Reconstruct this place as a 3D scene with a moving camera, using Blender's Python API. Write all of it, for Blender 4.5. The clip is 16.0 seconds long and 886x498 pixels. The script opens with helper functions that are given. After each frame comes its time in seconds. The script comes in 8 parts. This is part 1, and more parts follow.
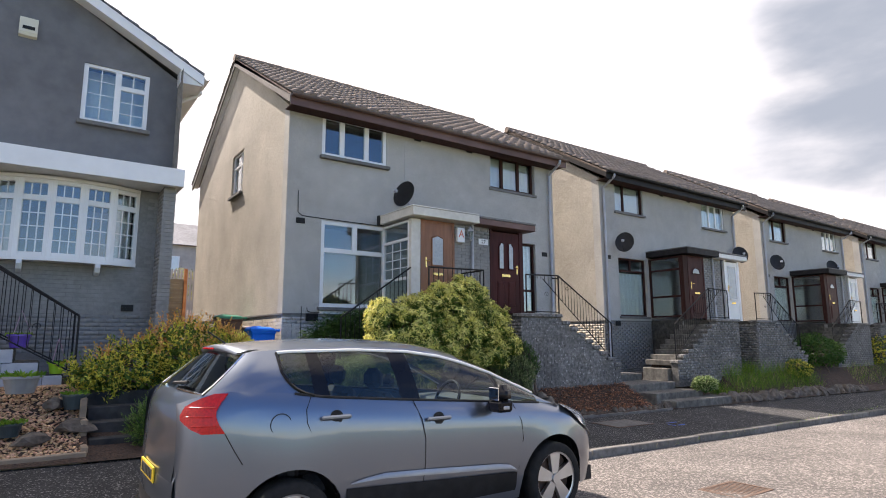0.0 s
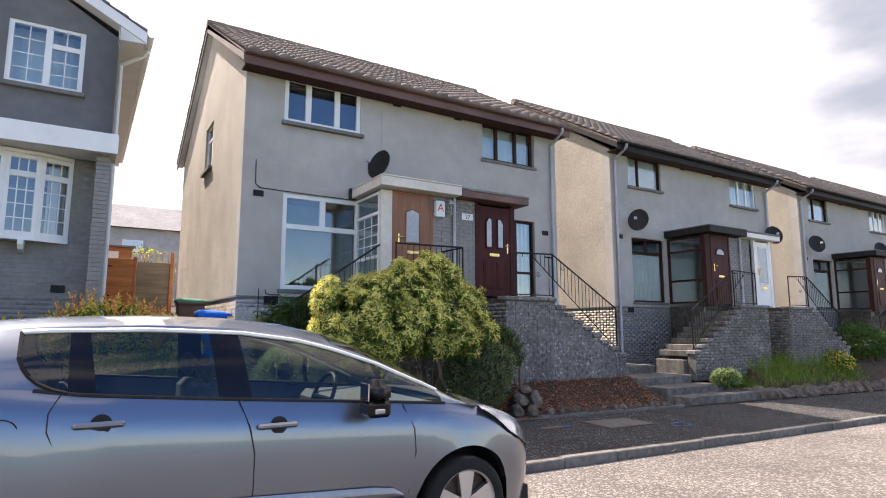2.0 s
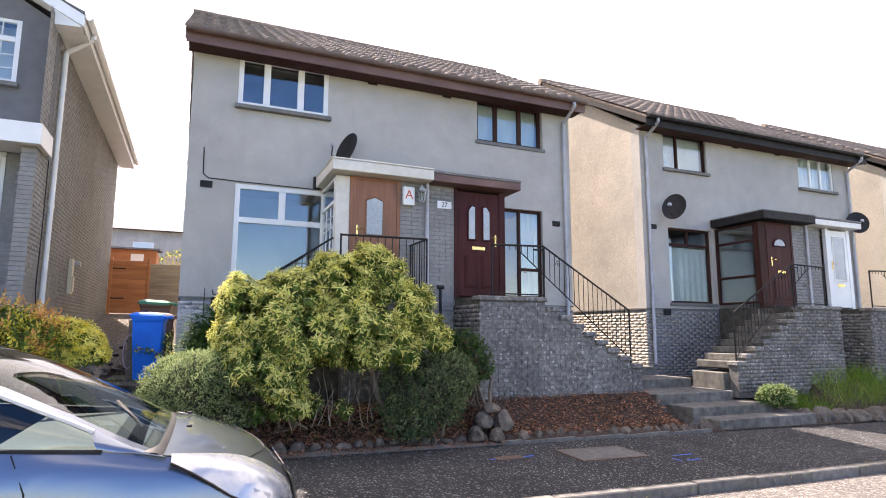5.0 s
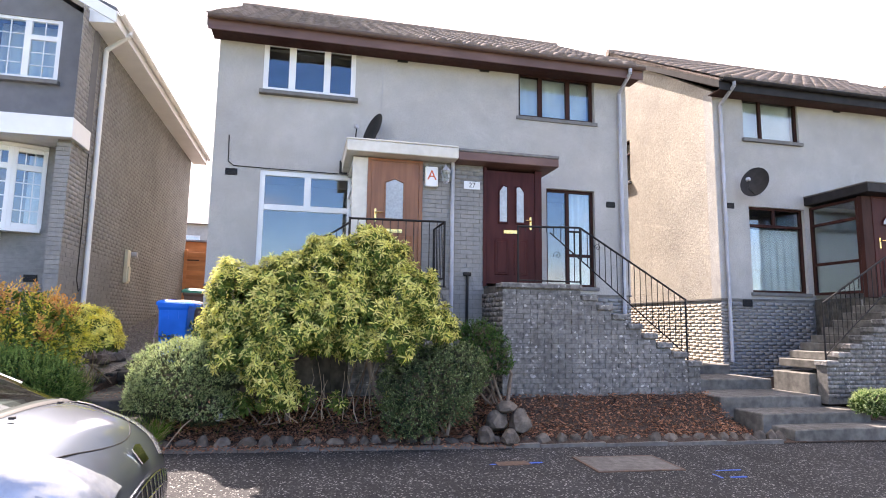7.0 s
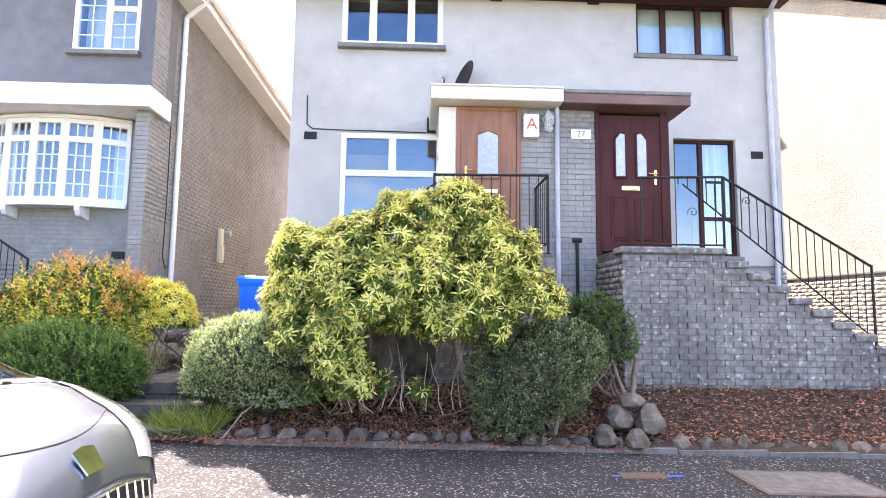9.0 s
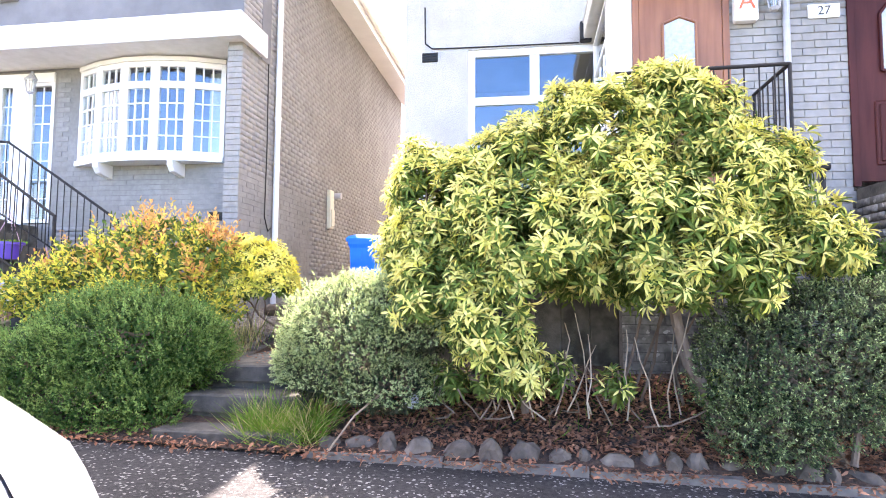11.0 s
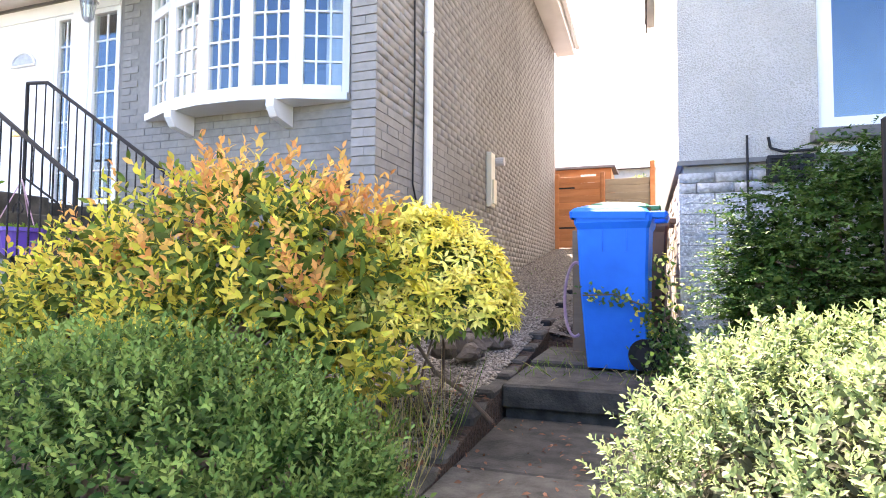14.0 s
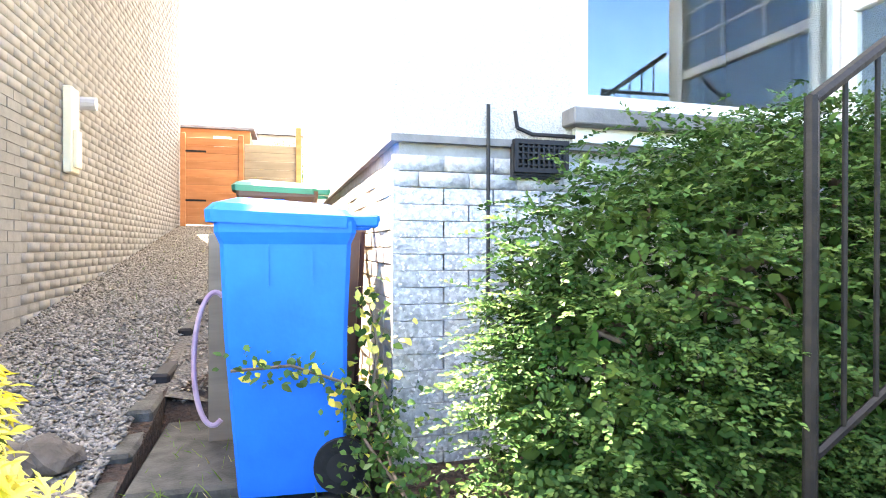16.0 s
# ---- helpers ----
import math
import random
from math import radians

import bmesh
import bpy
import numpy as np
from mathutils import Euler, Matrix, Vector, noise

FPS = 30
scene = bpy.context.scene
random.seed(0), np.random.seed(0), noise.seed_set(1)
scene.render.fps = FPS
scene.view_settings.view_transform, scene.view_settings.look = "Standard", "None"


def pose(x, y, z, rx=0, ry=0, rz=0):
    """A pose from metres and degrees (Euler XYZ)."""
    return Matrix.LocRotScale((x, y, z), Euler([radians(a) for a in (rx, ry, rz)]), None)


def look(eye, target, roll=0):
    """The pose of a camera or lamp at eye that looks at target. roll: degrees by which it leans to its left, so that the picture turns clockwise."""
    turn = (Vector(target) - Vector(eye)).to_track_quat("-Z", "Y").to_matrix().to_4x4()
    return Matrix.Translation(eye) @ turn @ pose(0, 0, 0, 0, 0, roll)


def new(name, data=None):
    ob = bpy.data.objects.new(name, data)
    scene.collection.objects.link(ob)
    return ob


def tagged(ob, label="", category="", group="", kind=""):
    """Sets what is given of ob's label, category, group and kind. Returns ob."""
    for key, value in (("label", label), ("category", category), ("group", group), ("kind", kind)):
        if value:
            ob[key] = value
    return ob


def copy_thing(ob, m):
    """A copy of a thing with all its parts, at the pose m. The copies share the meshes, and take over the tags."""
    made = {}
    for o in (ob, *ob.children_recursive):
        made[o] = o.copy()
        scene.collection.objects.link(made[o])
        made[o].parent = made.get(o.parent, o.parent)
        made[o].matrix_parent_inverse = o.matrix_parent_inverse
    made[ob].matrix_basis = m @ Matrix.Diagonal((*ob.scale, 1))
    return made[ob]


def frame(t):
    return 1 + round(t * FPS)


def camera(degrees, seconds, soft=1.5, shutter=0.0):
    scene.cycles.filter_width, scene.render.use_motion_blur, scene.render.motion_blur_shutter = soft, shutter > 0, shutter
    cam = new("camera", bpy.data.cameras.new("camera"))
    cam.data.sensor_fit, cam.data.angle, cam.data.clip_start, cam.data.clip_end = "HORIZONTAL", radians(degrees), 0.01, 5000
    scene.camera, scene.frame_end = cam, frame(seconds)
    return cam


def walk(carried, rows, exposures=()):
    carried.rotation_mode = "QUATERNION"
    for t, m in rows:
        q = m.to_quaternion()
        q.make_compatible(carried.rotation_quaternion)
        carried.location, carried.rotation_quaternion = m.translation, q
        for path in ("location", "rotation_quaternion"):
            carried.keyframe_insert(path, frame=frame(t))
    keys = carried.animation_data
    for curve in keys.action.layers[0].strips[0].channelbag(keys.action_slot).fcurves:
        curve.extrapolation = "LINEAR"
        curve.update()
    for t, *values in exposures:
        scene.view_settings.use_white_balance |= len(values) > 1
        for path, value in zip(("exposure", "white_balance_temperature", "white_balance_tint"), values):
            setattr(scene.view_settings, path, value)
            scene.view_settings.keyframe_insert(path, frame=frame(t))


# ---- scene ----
cam = camera(74.7, 16.0, 1.0)
PATH = [
    (0, (0.007, 0.014, 1.613), (1.148, 1.628, 1.917), -0.2),
    (0.5, (0.466, 0.108, 1.592), (1.58, 1.741, 1.891), -0.2),
    (1, (0.94, 0.261, 1.567), (2.018, 1.921, 1.854), -0.1),
    (1.5, (1.398, 0.389, 1.551), (2.453, 2.067, 1.822), -0.1),
    (2, (1.815, 0.548, 1.528), (2.857, 2.234, 1.8), -0.0),
    (2.5, (2.222, 0.732, 1.544), (3.24, 2.432, 1.813), 0.0),
    (3, (2.641, 0.855, 1.527), (3.635, 2.569, 1.794), -0.0),
    (5.5, (4.844, 0.989, 1.571), (5.546, 2.838, 1.863), 0.3),
    (6, (5.219, 1.051, 1.535), (5.836, 2.93, 1.831), 0.4),
    (6.5, (5.575, 1.134, 1.548), (6.099, 3.045, 1.821), 0.6),
    (7, (5.902, 1.252, 1.529), (6.349, 3.184, 1.785), 0.8),
    (7.5, (6.151, 1.499, 1.484), (6.512, 3.452, 1.72), 0.9),
    (8, (6.359, 1.8, 1.469), (6.616, 3.77, 1.7), 1.0),
    (10.5, (5.95, 4.112, 1.196), (5.765, 6.097, 1.353), 0.3),
    (11, (5.755, 4.626, 1.189), (5.459, 6.599, 1.328), 0.4),
    (11.5, (5.496, 5.154, 1.179), (5.07, 7.104, 1.306), 0.2),
    (12, (5.203, 5.662, 1.192), (4.631, 7.574, 1.309), 0.1),
    (12.5, (4.903, 6.073, 1.273), (4.222, 7.951, 1.37), 0.4),
    (13, (4.549, 6.567, 1.308), (3.788, 8.414, 1.405), 0.3),
    (13.5, (4.271, 7.065, 1.327), (3.511, 8.912, 1.429), 0.4),
    (14, (3.987, 7.58, 1.365), (3.329, 9.466, 1.466), 0.4),
    (14.5, (3.763, 8.096, 1.42), (3.282, 10.035, 1.507), 0.2),
    (15, (3.686, 8.628, 1.485), (3.497, 10.619, 1.544), 0.4),
    (15.5, (3.691, 9.071, 1.572), (3.867, 11.063, 1.576), -0.1),
    (16, (3.752, 9.351, 1.688), (4.302, 11.274, 1.678), 0.1),
]
# seconds, stops, kelvin, tint: the clip's camera brightens towards the shaded gardens
EXPOSURE = [(0.0, 1.35, 6900, 18), (1.5, 1.5, 7000, 20), (3.0, 1.75, 7100, 21), (5.5, 2.12, 7100, 23), (7.0, 2.33, 7050, 24), (8.0, 2.78, 7050, 25), (10.5, 3.5, 7000, 26), (11.5, 3.72, 6950, 26), (12.8, 3.72, 6900, 24), (13.5, 3.55, 7000, 23),
            (14.3, 3.12, 7350, 24), (14.8, 3.1, 7700, 24), (15.2, 3.3, 7900, 24), (15.6, 3.72, 7800, 19), (16.0, 4.35, 7500, 14)]
walk(cam, [(t, look(eye, target, roll)) for t, eye, target, roll in PATH], EXPOSURE)

# ---------- world, sun ----------
SUN_AZ, SUN_EL = 16.0, 52.0          # degrees from +y towards -x, and above the horizon
world = bpy.data.worlds.new("world")
scene.world = world
world.use_nodes = True
wt = world.node_tree
wt.nodes.clear()
w_out = wt.nodes.new("ShaderNodeOutputWorld")
w_bg = wt.nodes.new("ShaderNodeBackground")
w_sky = wt.nodes.new("ShaderNodeTexSky")
w_sky.sky_type = "NISHITA"
w_sky.sun_disc = False
w_sky.sun_elevation = radians(SUN_EL)
w_sky.sun_rotation = radians(-SUN_AZ)
w_sky.dust_density, w_sky.ozone_density, w_sky.air_density = 0.1, 3.0, 1.0
w_co = wt.nodes.new("ShaderNodeTexCoord")
w_map = wt.nodes.new("ShaderNodeMapping")
w_map.inputs["Scale"].default_value = (1.0, 1.0, 2.6)
w_map.inputs["Location"].default_value = (0.35, 0.2, 0.0)
w_no = wt.nodes.new("ShaderNodeTexNoise")
w_no.inputs["Scale"].default_value = 1.7
w_no.inputs["Detail"].default_value = 7
w_no.inputs["Roughness"].default_value = 0.55
w_sep = wt.nodes.new("ShaderNodeSeparateXYZ")
w_add = wt.nodes.new("ShaderNodeMath")
w_add.operation = "MULTIPLY_ADD"
w_add.inputs[1].default_value = 0.34      # the cloud bank lies towards the sun
w_ramp = wt.nodes.new("ShaderNodeValToRGB")
w_ramp.color_ramp.elements[0].position, w_ramp.color_ramp.elements[1].position = 0.31, 0.44
w_no2 = wt.nodes.new("ShaderNodeTexNoise")
w_no2.inputs["Scale"].default_value = 2.3
w_no2.inputs["Detail"].default_value = 5
w_cl = wt.nodes.new("ShaderNodeValToRGB")
w_cl.color_ramp.elements[0].position, w_cl.color_ramp.elements[1].position = 0.36, 0.52
w_cl.color_ramp.elements[0].color = (4.2, 4.4, 4.7, 1)
w_cl.color_ramp.elements[1].color = (6, 6, 6, 1)
w_mix = wt.nodes.new("ShaderNodeMix")
w_mix.data_type = "RGBA"
wl = wt.links.new
wl(w_co.outputs["Generated"], w_map.inputs["Vector"])
wl(w_map.outputs["Vector"], w_no.inputs["Vector"])
wl(w_map.outputs["Vector"], w_no2.inputs["Vector"])
wl(w_co.outputs["Generated"], w_sep.inputs["Vector"])
wl(w_sep.outputs["Y"], w_add.inputs[0])
wl(w_no.outputs["Fac"], w_add.inputs[2])
wl(w_add.outputs["Value"], w_ramp.inputs["Fac"])
wl(w_no2.outputs["Fac"], w_cl.inputs["Fac"])
wl(w_ramp.outputs["Color"], w_mix.inputs["Factor"])
w_hs = wt.nodes.new("ShaderNodeHueSaturation")
w_hs.inputs["Hue"].default_value, w_hs.inputs["Saturation"].default_value = 0.508, 1.25
wl(w_sky.outputs["Color"], w_hs.inputs["Color"])
wl(w_hs.outputs["Color"], w_mix.inputs["A"])
wl(w_cl.outputs["Color"], w_mix.inputs["B"])
# a heavy grey cloud stands low over the far end of the street
w_dot = wt.nodes.new("ShaderNodeVectorMath")
w_dot.operation = "DOT_PRODUCT"
w_dot.inputs[1].default_value = (0.905, 0.25, 0.345)
w_far = wt.nodes.new("ShaderNodeMapRange")
w_far.inputs["From Min"].default_value, w_far.inputs["From Max"].default_value = 0.955, 1.0
w_far.inputs["To Min"].default_value, w_far.inputs["To Max"].default_value = -0.55, 0.42
w_no3 = wt.nodes.new("ShaderNodeTexNoise")
w_no3.inputs["Scale"].default_value, w_no3.inputs["Detail"].default_value = 4.0, 6
w_sum = wt.nodes.new("ShaderNodeMath")
w_grey = wt.nodes.new("ShaderNodeMapRange")
w_grey.interpolation_type = "SMOOTHSTEP"
w_grey.inputs["From Min"].default_value, w_grey.inputs["From Max"].default_value = 0.35, 0.95
w_dark = wt.nodes.new("ShaderNodeMix")
w_dark.data_type = "RGBA"
w_dark.inputs["B"].default_value = (1.7, 2.0, 2.4, 1)
wl(w_co.outputs["Generated"], w_dot.inputs[0])
wl(w_dot.outputs["Value"], w_far.inputs["Value"])
wl(w_map.outputs["Vector"], w_no3.inputs["Vector"])
wl(w_far.outputs["Result"], w_sum.inputs[0])
wl(w_no3.outputs["Fac"], w_sum.inputs[1])
wl(w_sum.outputs["Value"], w_grey.inputs["Value"])
wl(w_grey.outputs["Result"], w_dark.inputs["Factor"])
wl(w_mix.outputs["Result"], w_dark.inputs["A"])
wl(w_dark.outputs["Result"], w_bg.inputs["Color"])
w_bg.inputs["Strength"].default_value = 0.105
wl(w_bg.outputs["Background"], w_out.inputs["Surface"])

sun = new("sun", bpy.data.lights.new("sun", "SUN"))
sun.data.energy, sun.data.angle, sun.data.color = 4.4, radians(0.53), (1.0, 0.95, 0.87)
az, el = radians(SUN_AZ), radians(SUN_EL)
sun.matrix_world = look((-math.sin(az) * math.cos(el) * 60, math.cos(az) * math.cos(el) * 60, math.sin(el) * 60), (0, 0, 0))


# ---------- materials ----------
def material(name, col, col2=None, scale=8.0, rough=0.8, bump=0.25, bscale=60.0, metal=0.0, stain=0.25, sscale=0.7,
             cells=False, island=0.0, perob=0.0, thin=0.0, spec=0.5, stretch=(1, 1, 1), coat=0.0, hue=0.0, dist=0.01, speck=None):
    m = bpy.data.materials.new(name)
    m.use_nodes = True
    t = m.node_tree
    n, ln = t.nodes, t.links.new
    p = n["Principled BSDF"]
    geo = n.new("ShaderNodeNewGeometry")
    mp = n.new("ShaderNodeMapping")
    mp.inputs["Scale"].default_value = stretch
    ln(geo.outputs["Position"], mp.inputs["Vector"])
    a = n.new("ShaderNodeTexNoise")
    a.inputs["Scale"].default_value, a.inputs["Detail"].default_value = scale, 5
    ln(mp.outputs["Vector"], a.inputs["Vector"])
    r = n.new("ShaderNodeValToRGB")
    r.color_ramp.elements[0].position, r.color_ramp.elements[1].position = 0.34, 0.66
    r.color_ramp.elements[0].color = (*col, 1)
    r.color_ramp.elements[1].color = (*(col2 or [c * 0.8 for c in col]), 1)
    ln(a.outputs["Fac"], r.inputs["Fac"])
    last = r.outputs["Color"]
    if speck:
        v = n.new("ShaderNodeTexVoronoi")
        v.inputs["Scale"].default_value = speck[0]
        ln(geo.outputs["Position"], v.inputs["Vector"])
        sr = n.new("ShaderNodeValToRGB")
        sr.color_ramp.elements[0].position, sr.color_ramp.elements[1].position = speck[1], speck[1] + 0.05
        sr.color_ramp.elements[0].color, sr.color_ramp.elements[1].color = (0, 0, 0, 1), (1, 1, 1, 1)
        sp = n.new("ShaderNodeSeparateColor")
        ln(v.outputs["Color"], sp.inputs["Color"])
        ln(sp.outputs["Red"], sr.inputs["Fac"])
        mx = n.new("ShaderNodeMix")
        mx.data_type = "RGBA"
        mx.inputs["B"].default_value = (*speck[2], 1)
        ln(sr.outputs["Color"], mx.inputs["Factor"])
        ln(last, mx.inputs["A"])
        last = mx.outputs["Result"]
    if stain:
        b = n.new("ShaderNodeTexNoise")
        b.inputs["Scale"].default_value, b.inputs["Detail"].default_value, b.inputs["Roughness"].default_value = sscale, 6, 0.65
        ln(geo.outputs["Position"], b.inputs["Vector"])
        br = n.new("ShaderNodeMapRange")
        br.inputs["From Min"].default_value, br.inputs["From Max"].default_value = 0.3, 0.7
        br.inputs["To Min"].default_value, br.inputs["To Max"].default_value = 1 - stain, 1 + stain * 0.6
        ln(b.outputs["Fac"], br.inputs["Value"])
        h = n.new("ShaderNodeHueSaturation")
        ln(br.outputs["Result"], h.inputs["Value"])
        ln(last, h.inputs["Color"])
        last = h.outputs["Color"]
    if island or perob:
        h2 = n.new("ShaderNodeHueSaturation")
        mr = n.new("ShaderNodeMapRange")
        amount = island or perob
        mr.inputs["To Min"].default_value, mr.inputs["To Max"].default_value = 1 - amount, 1 + amount
        if island:
            src = geo.outputs["Random Per Island"]
        else:
            oi = n.new("ShaderNodeObjectInfo")
            src = oi.outputs["Random"]
        ln(src, mr.inputs["Value"])
        ln(mr.outputs["Result"], h2.inputs["Value"])
        if hue:
            hr = n.new("ShaderNodeMapRange")
            hr.inputs["To Min"].default_value, hr.inputs["To Max"].default_value = 0.5 - hue, 0.5 + hue
            fr = n.new("ShaderNodeMath")
            fr.operation = "FRACT"
            ml = n.new("ShaderNodeMath")
            ml.operation = "MULTIPLY"
            ml.inputs[1].default_value = 7.31
            ln(src, ml.inputs[0])
            ln(ml.outputs["Value"], fr.inputs[0])
            ln(fr.outputs["Value"], hr.inputs["Value"])
            ln(hr.outputs["Result"], h2.inputs["Hue"])
        ln(last, h2.inputs["Color"])
        last = h2.outputs["Color"]
    ln(last, p.inputs["Base Color"])
    p.inputs["Roughness"].default_value, p.inputs["Metallic"].default_value = rough, metal
    p.inputs["Specular IOR Level"].default_value = spec
    p.inputs["Coat Weight"].default_value = coat
    p.inputs["Coat Roughness"].default_value = 0.04
    if bump:
        if cells:
            c = n.new("ShaderNodeTexVoronoi")
            c.feature = "SMOOTH_F1"
            hgt = c.outputs["Distance"]
        else:
            c = n.new("ShaderNodeTexNoise")
            c.inputs["Detail"].default_value = 6
            hgt = c.outputs["Fac"]
        c.inputs["Scale"].default_value = bscale
        ln(mp.outputs["Vector"], c.inputs["Vector"])
        bp = n.new("ShaderNodeBump")
        bp.inputs["Strength"].default_value, bp.inputs["Distance"].default_value = bump, dist
        bp.invert = cells
        ln(hgt, bp.inputs["Height"])
        ln(bp.outputs["Normal"], p.inputs["Normal"])
    if thin:
        tr = n.new("ShaderNodeBsdfTranslucent")
        ln(last, tr.inputs["Color"])
        ms = n.new("ShaderNodeMixShader")
        ms.inputs["Fac"].default_value = thin
        ln(p.outputs["BSDF"], ms.inputs[1])
        ln(tr.outputs["BSDF"], ms.inputs[2])
        ln(ms.outputs["Shader"], n["Material Output"].inputs["Surface"])
    return m


def glass_material(name, head_on=0.08, tint=(0.9, 0.95, 0.95)):
    m = bpy.data.materials.new(name)
    m.use_nodes = True
    t = m.node_tree
    n, ln = t.nodes, t.links.new
    n.remove(n["Principled BSDF"])
    lw_ = n.new("ShaderNodeLayerWeight")
    pw = n.new("ShaderNodeMath")
    pw.operation = "POWER"
    pw.inputs[1].default_value = 4.0
    fr = n.new("ShaderNodeMapRange")
    fr.inputs["To Min"].default_value = head_on
    ln(lw_.outputs["Facing"], pw.inputs[0])
    ln(pw.outputs["Value"], fr.inputs["Value"])
    tr = n.new("ShaderNodeBsdfTransparent")
    tr.inputs["Color"].default_value = (*tint, 1)
    gl = n.new("ShaderNodeBsdfGlossy")
    gl.inputs["Roughness"].default_value = 0.01
    ms = n.new("ShaderNodeMixShader")
    ln(fr.outputs["Result"], ms.inputs["Fac"])
    ln(tr.outputs["BSDF"], ms.inputs[1])
    ln(gl.outputs["BSDF"], ms.inputs[2])
    ln(ms.outputs["Shader"], n["Material Output"].inputs["Surface"])
    return m


